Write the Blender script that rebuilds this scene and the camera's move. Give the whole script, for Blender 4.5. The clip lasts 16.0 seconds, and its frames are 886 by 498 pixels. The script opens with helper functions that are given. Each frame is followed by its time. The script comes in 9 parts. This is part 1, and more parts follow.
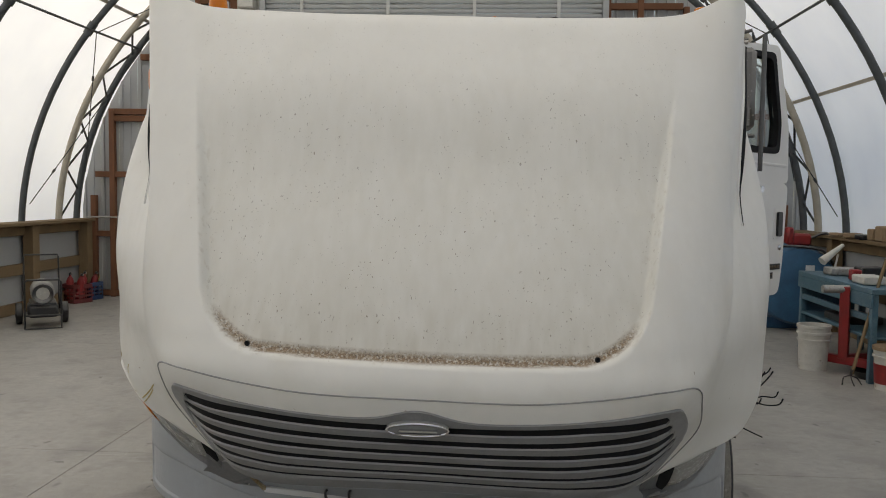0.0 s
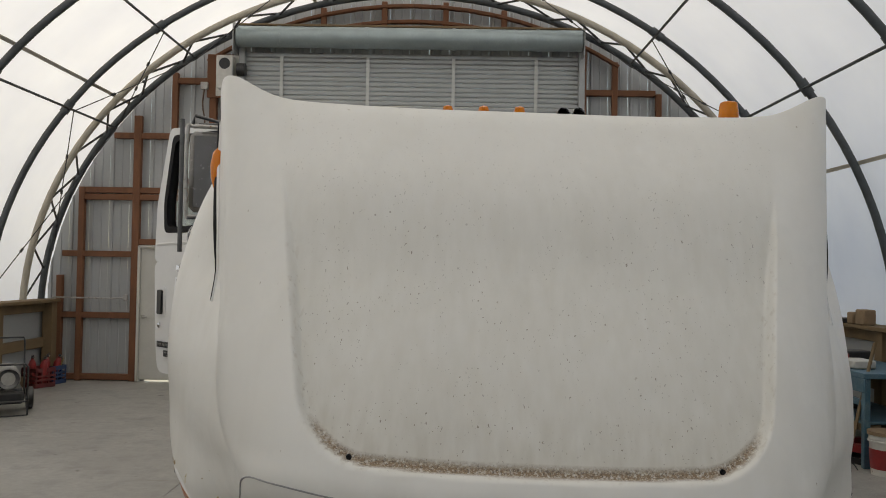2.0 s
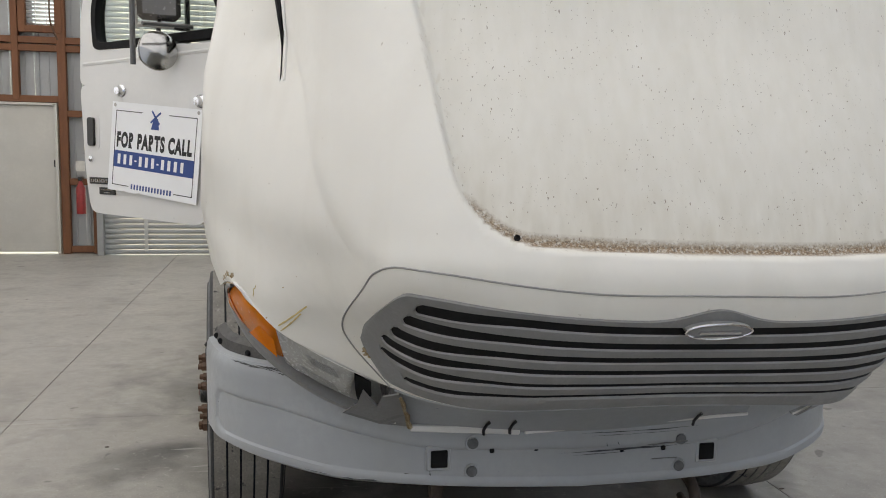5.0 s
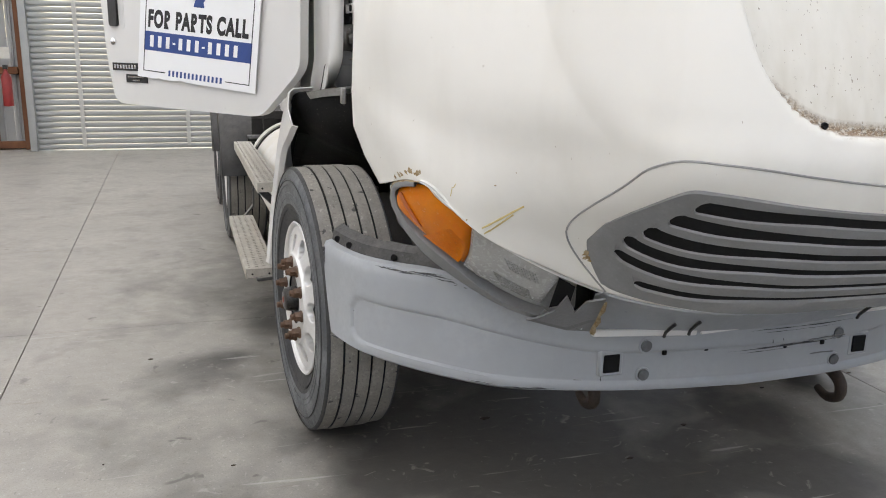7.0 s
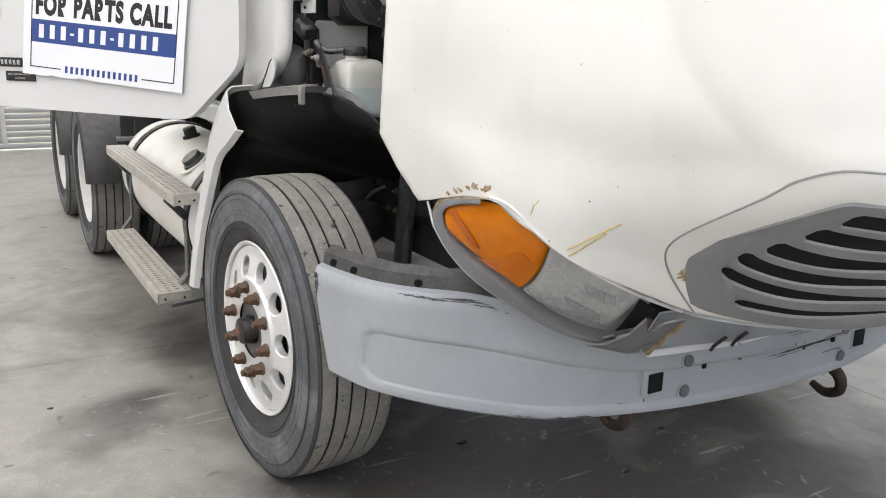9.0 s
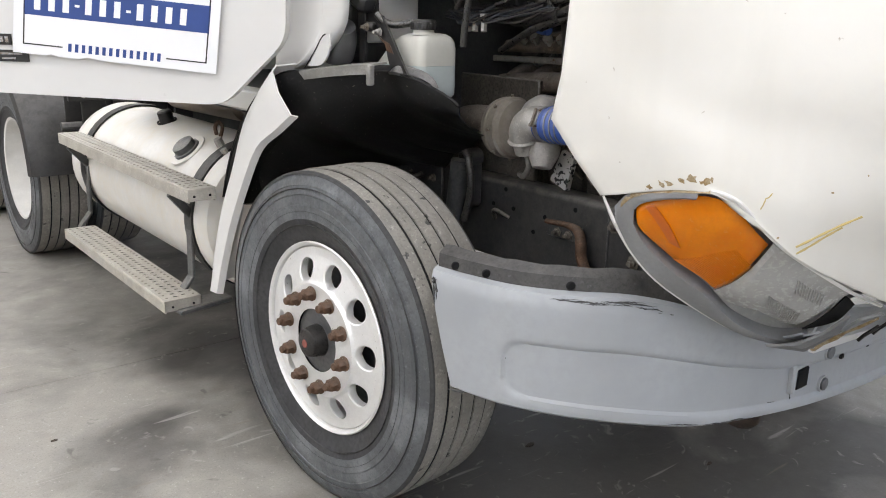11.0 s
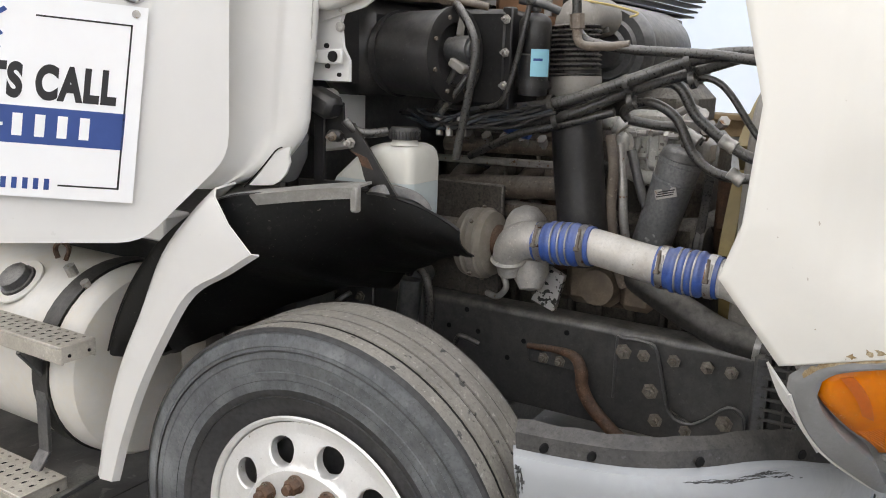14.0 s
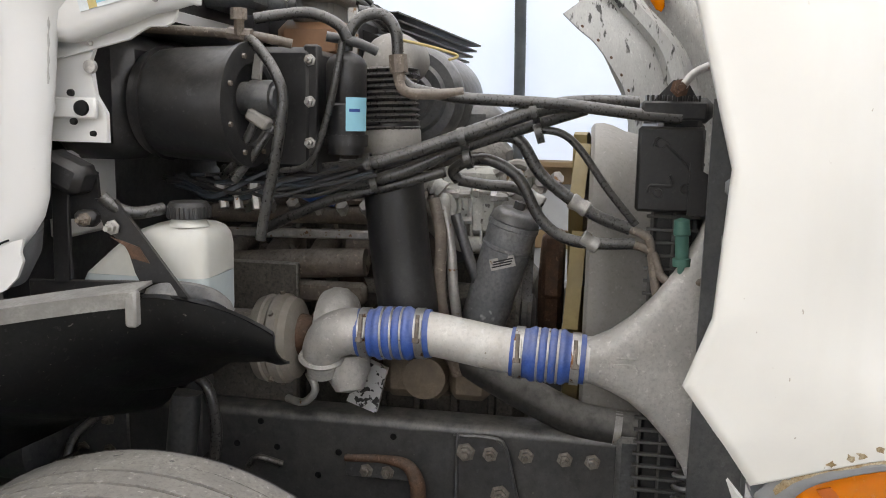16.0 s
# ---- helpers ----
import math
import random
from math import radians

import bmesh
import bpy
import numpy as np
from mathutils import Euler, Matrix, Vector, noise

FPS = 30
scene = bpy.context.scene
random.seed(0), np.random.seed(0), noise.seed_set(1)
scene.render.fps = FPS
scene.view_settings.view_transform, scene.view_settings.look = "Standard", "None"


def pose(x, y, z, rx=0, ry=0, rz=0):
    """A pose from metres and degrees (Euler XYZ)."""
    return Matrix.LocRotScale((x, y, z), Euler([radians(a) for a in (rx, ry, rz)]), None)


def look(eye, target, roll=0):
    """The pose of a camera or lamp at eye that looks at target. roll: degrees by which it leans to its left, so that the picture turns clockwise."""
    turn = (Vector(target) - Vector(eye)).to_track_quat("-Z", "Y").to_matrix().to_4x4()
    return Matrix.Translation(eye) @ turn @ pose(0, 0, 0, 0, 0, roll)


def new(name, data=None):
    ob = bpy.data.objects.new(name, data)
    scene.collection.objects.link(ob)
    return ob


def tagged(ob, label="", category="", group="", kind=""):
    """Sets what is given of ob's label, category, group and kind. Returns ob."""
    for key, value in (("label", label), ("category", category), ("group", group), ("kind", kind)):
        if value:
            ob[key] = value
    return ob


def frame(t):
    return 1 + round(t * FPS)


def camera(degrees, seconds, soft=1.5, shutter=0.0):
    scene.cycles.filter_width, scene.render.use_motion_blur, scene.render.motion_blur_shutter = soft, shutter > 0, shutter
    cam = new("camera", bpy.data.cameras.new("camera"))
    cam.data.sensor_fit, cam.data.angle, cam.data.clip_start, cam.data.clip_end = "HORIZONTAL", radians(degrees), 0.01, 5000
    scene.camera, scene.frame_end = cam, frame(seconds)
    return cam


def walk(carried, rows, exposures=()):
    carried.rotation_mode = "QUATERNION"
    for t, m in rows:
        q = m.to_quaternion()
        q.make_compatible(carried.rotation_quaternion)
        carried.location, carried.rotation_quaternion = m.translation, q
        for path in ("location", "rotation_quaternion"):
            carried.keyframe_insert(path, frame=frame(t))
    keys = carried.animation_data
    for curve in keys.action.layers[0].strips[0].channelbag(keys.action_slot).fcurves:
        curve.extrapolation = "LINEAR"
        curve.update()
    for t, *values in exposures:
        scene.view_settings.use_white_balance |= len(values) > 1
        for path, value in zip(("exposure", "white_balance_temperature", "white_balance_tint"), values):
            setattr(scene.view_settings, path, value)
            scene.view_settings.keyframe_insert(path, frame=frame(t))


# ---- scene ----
cam = camera(56.0, 16.0, soft=1.0)
PATH = [
    (0, (0.248, -3.91, 1.727), (0.114, -1.92, 1.59), 0.8),
    (0.5, (0.151, -3.88, 1.751), (0.022, -1.885, 1.718), 0.8),
    (1, (0.039, -3.909, 1.773), (-0.075, -1.912, 1.782), 0.8),
    (1.5, (-0.058, -3.908, 1.781), (-0.124, -1.909, 1.81), 0.9),
    (2, (-0.167, -3.832, 1.787), (-0.187, -1.833, 1.835), 1.0),
    (2.5, (-0.279, -3.722, 1.777), (-0.247, -1.724, 1.847), 1.1),
    (3, (-0.417, -3.67, 1.754), (-0.297, -1.675, 1.832), 1.2),
    (3.5, (-0.585, -3.689, 1.704), (-0.364, -1.703, 1.785), 1.3),
    (4, (-0.703, -3.643, 1.651), (-0.432, -1.663, 1.718), 1.2),
    (4.5, (-0.794, -3.55, 1.573), (-0.486, -1.574, 1.537), 1.2),
    (5, (-0.904, -3.488, 1.5), (-0.526, -1.537, 1.27), 1.1),
    (5.2, (-0.977, -3.462, 1.484), (-0.57, -1.527, 1.182), 1.1),
    (7.3, (-1.682, -3.018, 1.463), (-1.002, -1.203, 0.971), 1.1),
    (7.5, (-1.743, -2.976, 1.462), (-0.981, -1.194, 0.97), 1.2),
    (8, (-1.839, -2.866, 1.453), (-0.962, -1.139, 0.957), 1.4),
    (8.5, (-1.896, -2.716, 1.468), (-0.963, -1.018, 0.97), 1.4),
    (9, (-1.985, -2.583, 1.46), (-1.0, -0.914, 0.963), 1.4),
    (9.5, (-2.135, -2.469, 1.448), (-1.061, -0.855, 0.954), 1.4),
    (10, (-2.23, -2.339, 1.442), (-1.095, -0.775, 0.928), 1.5),
    (10.2, (-2.252, -2.263, 1.442), (-1.109, -0.709, 0.916), 1.5),
    (12.3, (-2.497, -1.686, 1.451), (-1.103, -0.367, 0.889), 1.5),
    (12.5, (-2.486, -1.622, 1.468), (-1.069, -0.329, 0.903), 1.6),
    (13, (-2.487, -1.47, 1.503), (-1.024, -0.226, 0.943), 1.7),
    (13.5, (-2.515, -1.29, 1.545), (-0.949, -0.151, 1.043), 1.7),
    (14, (-2.504, -1.142, 1.568), (-0.833, -0.133, 1.135), 1.7),
    (14.5, (-2.426, -1.032, 1.601), (-0.694, -0.109, 1.214), 1.7),
    (15, (-2.337, -0.94, 1.595), (-0.541, -0.131, 1.247), 1.6),
    (15.5, (-2.28, -0.819, 1.581), (-0.403, -0.21, 1.26), 1.4),
    (16, (-2.206, -0.707, 1.578), (-0.259, -0.376, 1.263), 1.3),
]
EXPOSURES = [(0, 0.74, 9600, 3), (0.5, 0.47, 9600, 3), (1.0, 0.38, 9600, 3), (2.0, 0.52, 9600, 3), (3.0, 0.46, 9600, 3), (3.8, 0.52, 9700, 3), (4.5, 0.63, 9800, 3), (5.0, 1.27, 9100, 4), (5.5, 1.47, 9100, 4.5), (7.5, 1.79, 8650, 5), (10.0, 2.05, 8650, 5), (12.5, 2.0, 8700, 5), (14.0, 1.94, 8850, 5), (15.0, 1.96, 8850, 5), (16.0, 1.97, 8850, 5)]
walk(cam, [(t, look(eye, target, roll)) for t, eye, target, roll in PATH], EXPOSURES)

# ---------- world, sun ----------
world = bpy.data.worlds.new("world")
scene.world = world
world.use_nodes = True
wn = world.node_tree.nodes
sky = wn.new("ShaderNodeTexSky")
sky.sky_type, sky.sun_disc = "NISHITA", False
sky.sun_elevation, sky.sun_rotation = radians(66.9), radians(-38.7)
wn["Background"].inputs["Strength"].default_value = 0.15
world.node_tree.links.new(sky.outputs[0], wn["Background"].inputs["Color"])
sun = new("sun", bpy.data.lights.new("sun", "SUN"))
sun.data.energy, sun.data.angle, sun.data.color = 2.6, radians(10), (1.0, 0.96, 0.91)
sun.matrix_world = look((-2.4, 3, 9), (0, 0, 0))


# ---------- materials ----------
def mat(name, c, rough=0.5, metal=0.0, c2=None, var=0.12, scale=6.0, bump=0.0, bscale=80.0, spots=None, spot_scale=40.0, spot_at=0.68, spec=0.5, coat=0.0, island=0.0, aniso=(1, 1, 1), dust=0.0, spot_soft=0.04, grit=0.0):
    """Two-scale noise over a base colour, with uneven gloss, fine relief and optional speckles of dirt."""
    m = bpy.data.materials.new(name)
    m.use_nodes = True
    n, l = m.node_tree.nodes, m.node_tree.links
    b = n["Principled BSDF"]
    tc = n.new("ShaderNodeTexCoord")
    mp = n.new("ShaderNodeMapping")
    mp.inputs["Scale"].default_value = aniso
    l.new(tc.outputs["Object"], mp.inputs[0])

    def noise_tex(s, d=4.0, r=0.6):
        t = n.new("ShaderNodeTexNoise")
        t.inputs["Scale"].default_value, t.inputs["Detail"].default_value, t.inputs["Roughness"].default_value = s, d, r
        l.new(mp.outputs[0], t.inputs["Vector"])
        return t

    def mix(f, a, bb, kind="MIX"):
        x = n.new("ShaderNodeMix")
        x.data_type, x.blend_type = "RGBA", kind
        for v, i in ((f, 0), (a, 6), (bb, 7)):
            if isinstance(v, (int, float)):
                x.inputs[i].default_value = v
            elif isinstance(v, tuple):
                x.inputs[i].default_value = (*v, 1)
            else:
                l.new(v, x.inputs[i])
        return x.outputs[2]

    def ramp(v, lo, hi):
        r = n.new("ShaderNodeMapRange")
        r.inputs[1].default_value, r.inputs[2].default_value = lo, hi
        l.new(v, r.inputs[0])
        return r.outputs[0]

    big, small = noise_tex(scale), noise_tex(scale * 9, 6.0)
    c2 = c2 or tuple(v * (1 - 2.2 * var) for v in c)
    col = mix(ramp(big.outputs[0], 0.35, 0.7), c, c2)
    col = mix(ramp(small.outputs[0], 0.42, 0.75), col, tuple(v * (1 - 1.4 * var) for v in c))
    if island:
        g = n.new("ShaderNodeObjectInfo")
        col = mix(ramp(g.outputs["Random"], 0, 1), col, tuple(v * island for v in c))
    if spots:
        s = noise_tex(spot_scale, 3.0, 0.55)
        col = mix(ramp(s.outputs[0], spot_at, spot_at + spot_soft), col, spots)
    if dust:
        ge, sp, md = n.new("ShaderNodeNewGeometry"), n.new("ShaderNodeSeparateXYZ"), n.new("ShaderNodeMath")
        l.new(ge.outputs["Normal"], sp.inputs[0])
        md.operation = "MULTIPLY"
        l.new(ramp(sp.outputs[2], -0.12, 0.65), md.inputs[0])
        l.new(ramp(noise_tex(22, 5.0).outputs[0], 0.22, 0.58), md.inputs[1])
        m2 = n.new("ShaderNodeMath")
        m2.operation = "MULTIPLY"
        m2.inputs[1].default_value = dust
        l.new(md.outputs[0], m2.inputs[0])
        col = mix(m2.outputs[0], col, (0.29, 0.275, 0.25))
    if grit:
        fine, pale = noise_tex(130, 6.0, 0.7), noise_tex(75, 4.0, 0.65)
        k1, k2 = n.new("ShaderNodeMath"), n.new("ShaderNodeMath")
        for k, t, lo, hi in ((k1, fine, 0.50, 0.66), (k2, pale, 0.60, 0.70)):
            k.operation = "MULTIPLY"
            k.inputs[1].default_value = grit
            l.new(ramp(t.outputs[0], lo, hi), k.inputs[0])
        col = mix(k1.outputs[0], col, tuple(v * 0.45 for v in c))
        col = mix(k2.outputs[0], col, tuple(min(v * 1.5 + 0.07, 0.9) for v in c))
    l.new(col, b.inputs["Base Color"])
    rr = n.new("ShaderNodeMapRange")
    rr.inputs[3].default_value, rr.inputs[4].default_value = max(rough - 0.12, 0.03), min(rough + 0.15, 1)
    l.new(small.outputs[0], rr.inputs[0])
    l.new(rr.outputs[0], b.inputs["Roughness"])
    b.inputs["Metallic"].default_value = metal
    b.inputs["Specular IOR Level"].default_value = spec
    b.inputs["Coat Weight"].default_value = coat
    if bump:
        t = noise_tex(bscale, 5.0)
        bp = n.new("ShaderNodeBump")
        bp.inputs["Strength"].default_value, bp.inputs["Distance"].default_value = bump, 0.01
        l.new(t.outputs[0], bp.inputs["Height"])
        l.new(bp.outputs[0], b.inputs["Normal"])
    return m


def glass(name, c, rough=0.02):
    m = bpy.data.materials.new(name)
    m.use_nodes = True
    b = m.node_tree.nodes["Principled BSDF"]
    b.inputs["Base Color"].default_value, b.inputs["Roughness"].default_value = (*c, 1), rough
    b.inputs["Transmission Weight"].default_value, b.inputs["IOR"].default_value = 1.0, 1.45
    return m


def fabric_material():
    m = bpy.data.materials.new("white membrane")
    m.use_nodes = True
    n, l = m.node_tree.nodes, m.node_tree.links
    out = n["Material Output"]
    n.remove(n["Principled BSDF"])
    tc = n.new("ShaderNodeTexCoord")
    t = n.new("ShaderNodeTexNoise")
    t.inputs["Scale"].default_value, t.inputs["Detail"].default_value = 1.1, 8
    l.new(tc.outputs["Object"], t.inputs["Vector"])
    x = n.new("ShaderNodeMix")
    x.data_type = "RGBA"
    x.inputs[6].default_value, x.inputs[7].default_value = (0.68, 0.713, 0.845, 1), (0.88, 0.902, 0.99, 1)
    l.new(t.outputs[0], x.inputs[0])
    d, tr, mx = n.new("ShaderNodeBsdfDiffuse"), n.new("ShaderNodeBsdfTranslucent"), n.new("ShaderNodeMixShader")
    l.new(x.outputs[2], d.inputs[0])
    l.new(x.outputs[2], tr.inputs[0])
    mx.inputs[0].default_value = 0.6
    l.new(d.outputs[0], mx.inputs[1])
    l.new(tr.outputs[0], mx.inputs[2])
    l.new(mx.outputs[0], out.inputs[0])
    return m


def concrete_floor():
    """Trowelled concrete with cloudy dirt, scuffs, oil spots and painted shade under the truck."""
    m = mat("smooth shop concrete", (0.365, 0.348, 0.315), 0.48, c2=(0.29, 0.274, 0.246), var=0.12, scale=1.7, bump=0.07, bscale=40, spots=(0.235, 0.223, 0.204), spot_scale=3.4, spot_at=0.52, spot_soft=0.26, grit=0.42)
    n, l = m.node_tree.nodes, m.node_tree.links
    b = n["Principled BSDF"]
    col = b.inputs["Base Color"].links[0].from_socket
    ge = n.new("ShaderNodeNewGeometry")

    def noise_tex(s, d, dist=0.0):
        t = n.new("ShaderNodeTexNoise")
        t.inputs["Scale"].default_value, t.inputs["Detail"].default_value, t.inputs["Distortion"].default_value = s, d, dist
        l.new(ge.outputs["Position"], t.inputs["Vector"])
        return t.outputs[0]

    def ramp(v, lo, hi, o0=0.0, o1=1.0):
        r = n.new("ShaderNodeMapRange")
        for i, x in enumerate((lo, hi, o0, o1)):
            r.inputs[1 + i].default_value = x
        l.new(v, r.inputs[0])
        return r.outputs[0]

    def over(f, a, c):
        x = n.new("ShaderNodeMix")
        x.data_type = "RGBA"
        l.new(f, x.inputs[0])
        l.new(a, x.inputs[6])
        x.inputs[7].default_value = (*c, 1)
        return x.outputs[2]

    # shade under the truck painted dark over an oily film, with a ragged border
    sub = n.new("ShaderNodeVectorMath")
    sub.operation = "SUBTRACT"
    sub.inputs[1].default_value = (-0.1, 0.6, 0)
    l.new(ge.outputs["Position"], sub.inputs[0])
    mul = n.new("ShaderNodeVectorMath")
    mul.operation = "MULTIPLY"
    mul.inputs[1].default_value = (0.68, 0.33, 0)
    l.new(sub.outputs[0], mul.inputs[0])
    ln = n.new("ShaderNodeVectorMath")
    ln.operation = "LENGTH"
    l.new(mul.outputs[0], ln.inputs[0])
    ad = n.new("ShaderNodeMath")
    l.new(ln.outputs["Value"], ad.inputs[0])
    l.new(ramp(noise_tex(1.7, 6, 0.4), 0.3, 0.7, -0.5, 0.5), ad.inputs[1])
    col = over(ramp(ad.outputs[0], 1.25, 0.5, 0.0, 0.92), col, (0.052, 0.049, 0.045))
    # long brushed scratches and pale trowel scuffs
    for turn, lo, tone, k in ((0.5, 0.70, (0.16, 0.15, 0.14), 0.35), (1.9, 0.67, (0.47, 0.455, 0.43), 0.45), (1.2, 0.68, (0.20, 0.165, 0.125), 0.5)):
        mp = n.new("ShaderNodeMapping")
        mp.inputs["Rotation"].default_value, mp.inputs["Scale"].default_value = (0, 0, turn), (1.3, 16, 1)
        l.new(ge.outputs["Position"], mp.inputs[0])
        t = n.new("ShaderNodeTexNoise")
        t.inputs["Scale"].default_value, t.inputs["Detail"].default_value, t.inputs["Distortion"].default_value = 1.6, 7, 0.6
        l.new(mp.outputs[0], t.inputs["Vector"])
        col = over(ramp(t.outputs[0], lo, lo + 0.06, 0.0, k), col, tone)
    # small drips and scuffs
    col = over(ramp(noise_tex(7, 3, 0.5), 0.70, 0.74, 0.0, 0.6), col, (0.07, 0.065, 0.06))
    col = over(ramp(noise_tex(30, 5, 1.5), 0.66, 0.72, 0.0, 0.4), col, (0.11, 0.105, 0.098))
    col = over(ramp(noise_tex(11, 6, 2.0), 0.64, 0.72, 0.0, 0.35), col, (0.44, 0.42, 0.39))
    l.new(col, b.inputs["Base Color"])
    return m


PAINT = mat("white truck paint", (0.68, 0.674, 0.655), 0.32, var=0.03, scale=2.5, bump=0.015, bscale=30, spots=(0.55, 0.50, 0.42), spot_scale=55, spot_at=0.76, coat=0.15)
PAINT_IN = mat("inside of the hood", (0.50, 0.49, 0.46), 0.6, var=0.15, scale=7, spots=(0.20, 0.19, 0.175), spot_scale=60, spot_at=0.62, spot_soft=0.12, aniso=(1, 1, 0.5), grit=0.4)
GREY = mat("grey bumper paint", (0.338, 0.357, 0.372), 0.38, var=0.06, scale=5, bump=0.02, spots=(0.16, 0.18, 0.20), spot_scale=22, spot_at=0.74)
RAILK = mat("black chassis paint", (0.024, 0.025, 0.027), 0.34, spec=0.65, c2=(0.042, 0.043, 0.045), var=0.2, scale=6, bump=0.08, bscale=60, spots=(0.12, 0.115, 0.105), spot_scale=70, spot_at=0.72, dust=0.55, grit=0.35)
DARKRUB = mat("black rubber near the bead", (0.025, 0.026, 0.028), 0.6, c2=(0.05, 0.05, 0.052), var=0.15, scale=8)
GRILLE = mat("grey grille plastic", (0.215, 0.217, 0.22), 0.42, var=0.08, scale=12, bump=0.02, grit=0.12)
BLACK = mat("black plastic", (0.011, 0.011, 0.012), 0.36, spec=0.5, c2=(0.022, 0.022, 0.023), var=0.15, scale=9, bump=0.04, dust=0.16, spots=(0.12, 0.115, 0.105), spot_scale=150, spot_at=0.75, grit=0.3)
DUSTY = mat("dusty black paint", (0.044, 0.047, 0.051), 0.34, spec=0.7, c2=(0.084, 0.086, 0.089), var=0.2, scale=7, bump=0.10, bscale=60, spots=(0.13, 0.125, 0.118), spot_scale=85, spot_at=0.72, dust=0.5, grit=0.45)
RUBBER = mat("worn tyre rubber", (0.075, 0.081, 0.086), 0.5, c2=(0.125, 0.134, 0.141), var=0.12, scale=4.5, bump=0.12, bscale=160, spots=(0.20, 0.212, 0.22), spot_scale=6, spot_at=0.51, spot_soft=0.24, grit=0.45)
DAM = mat("dusty rubber strip", (0.020, 0.020, 0.021), 0.5, c2=(0.04, 0.039, 0.037), var=0.2, scale=12, bump=0.08, dust=0.15, grit=0.5)
TREAD = mat("dusty tread rubber", (0.27, 0.255, 0.23), 0.85, c2=(0.165, 0.156, 0.142), var=0.15, scale=9, bump=0.18, bscale=170, spots=(0.05, 0.05, 0.05), spot_scale=26, spot_at=0.66, grit=0.6)
HOSE = mat("black hose rubber", (0.020, 0.020, 0.020), 0.28, spec=0.75, c2=(0.042, 0.040, 0.037), var=0.2, scale=18, bump=0.06, dust=0.4, spots=(0.14, 0.13, 0.115), spot_scale=70, spot_at=0.68, spot_soft=0.1, grit=0.45)
ALU = mat("dull polished aluminium", (0.83, 0.83, 0.82), 0.42, 0.55, c2=(0.74, 0.735, 0.72), var=0.05, scale=14, bump=0.03, bscale=200, spots=(0.35, 0.33, 0.30), spot_scale=70, spot_at=0.72, grit=0.08)
CAST = mat("cast aluminium", (0.56, 0.54, 0.51), 0.5, 0.2, c2=(0.35, 0.33, 0.30), var=0.15, scale=11, bump=0.12, bscale=110, dust=0.35, grit=0.4)
CLAMP = mat("bright clamp steel", (0.66, 0.64, 0.60), 0.3, 0.8, var=0.15, scale=40, spots=(0.22, 0.10, 0.045), spot_scale=45, spot_at=0.6)
STEEL = mat("zinc plated steel", (0.52, 0.50, 0.47), 0.40, 0.55, var=0.18, scale=30, spots=(0.22, 0.12, 0.06), spot_scale=60, spot_at=0.64, grit=0.3)
RUST = mat("rusty steel", (0.15, 0.078, 0.046), 0.8, 0.2, c2=(0.055, 0.034, 0.025), var=0.3, scale=40, bump=0.12, bscale=200, dust=0.2, grit=0.7)
BROWN = mat("heat browned iron", (0.23, 0.185, 0.148), 0.65, 0.1, c2=(0.09, 0.07, 0.056), var=0.25, scale=16, bump=0.2, bscale=120, dust=0.6, grit=0.7)
BLUE = mat("blue silicone hose", (0.030, 0.105, 0.42), 0.45, c2=(0.08, 0.15, 0.40), var=0.15, scale=20, bump=0.04, spots=(0.25, 0.26, 0.28), spot_scale=45, spot_at=0.64, spot_soft=0.12, dust=0.38, grit=0.2)
ORANGE = mat("amber lens", (0.66, 0.185, 0.003), 0.22, c2=(0.56, 0.125, 0.002), var=0.10, scale=9, bump=0.05, bscale=120, coat=0.12, spec=0.3, grit=0.06)
CLEAR = mat("cloudy headlight plastic", (0.40, 0.40, 0.385), 0.24, c2=(0.28, 0.28, 0.27), var=0.10, scale=9, coat=0.2, grit=0.15)
SEALER = mat("amber filler on broken edge", (0.27, 0.175, 0.075), 0.7, c2=(0.52, 0.44, 0.31), var=0.25, scale=45, bump=0.3)
CHROME = mat("chrome", (0.78, 0.78, 0.79), 0.12, 1.0, var=0.03)
MIRROR = mat("mirror glass", (0.80, 0.81, 0.82), 0.03, 1.0, var=0.01)
TINT = glass("greenish side window glass", (0.80, 0.90, 0.86))
# also colours solid parts where only the shade inside an opening shows
FLAT_BLACK = mat("flat black of seals, holes and shaded gaps", (0.008, 0.008, 0.009), 0.7, spec=0.2)
TANK = mat("white painted tank", (0.74, 0.73, 0.70), 0.35, c2=(0.66, 0.61, 0.52), var=0.06, scale=5, coat=0.1)
BOTTLE = mat("milky washer bottle plastic", (0.60, 0.595, 0.545), 0.45, var=0.08, scale=7)
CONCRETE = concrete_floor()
JOINT = mat("dirty saw cut", (0.10, 0.09, 0.08), 0.9)
TIMBER = mat("reddish brown timber", (0.22, 0.088, 0.041), 0.75, c2=(0.13, 0.052, 0.027), var=0.15, scale=5, bump=0.1, bscale=60, island=0.8, aniso=(3, 3, 0.6))
PINE = mat("weathered treated timber", (0.24, 0.16, 0.085), 0.8, c2=(0.15, 0.10, 0.055), var=0.15, scale=4, bump=0.1, bscale=60, island=0.75)
SHEET = mat("pale grey wall sheet", (0.40, 0.41, 0.41), 0.5, 0.0, var=0.08, scale=2.5, island=0.85, spots=(0.3, 0.3, 0.29), spot_scale=14, spot_at=0.7)
SHUTTER = mat("galvanised shutter slats", (0.38, 0.39, 0.385), 0.42, 0.35, var=0.08, scale=6, island=0.9)
GALV = mat("galvanised drum", (0.36, 0.42, 0.42), 0.35, 0.6, var=0.1, scale=3)
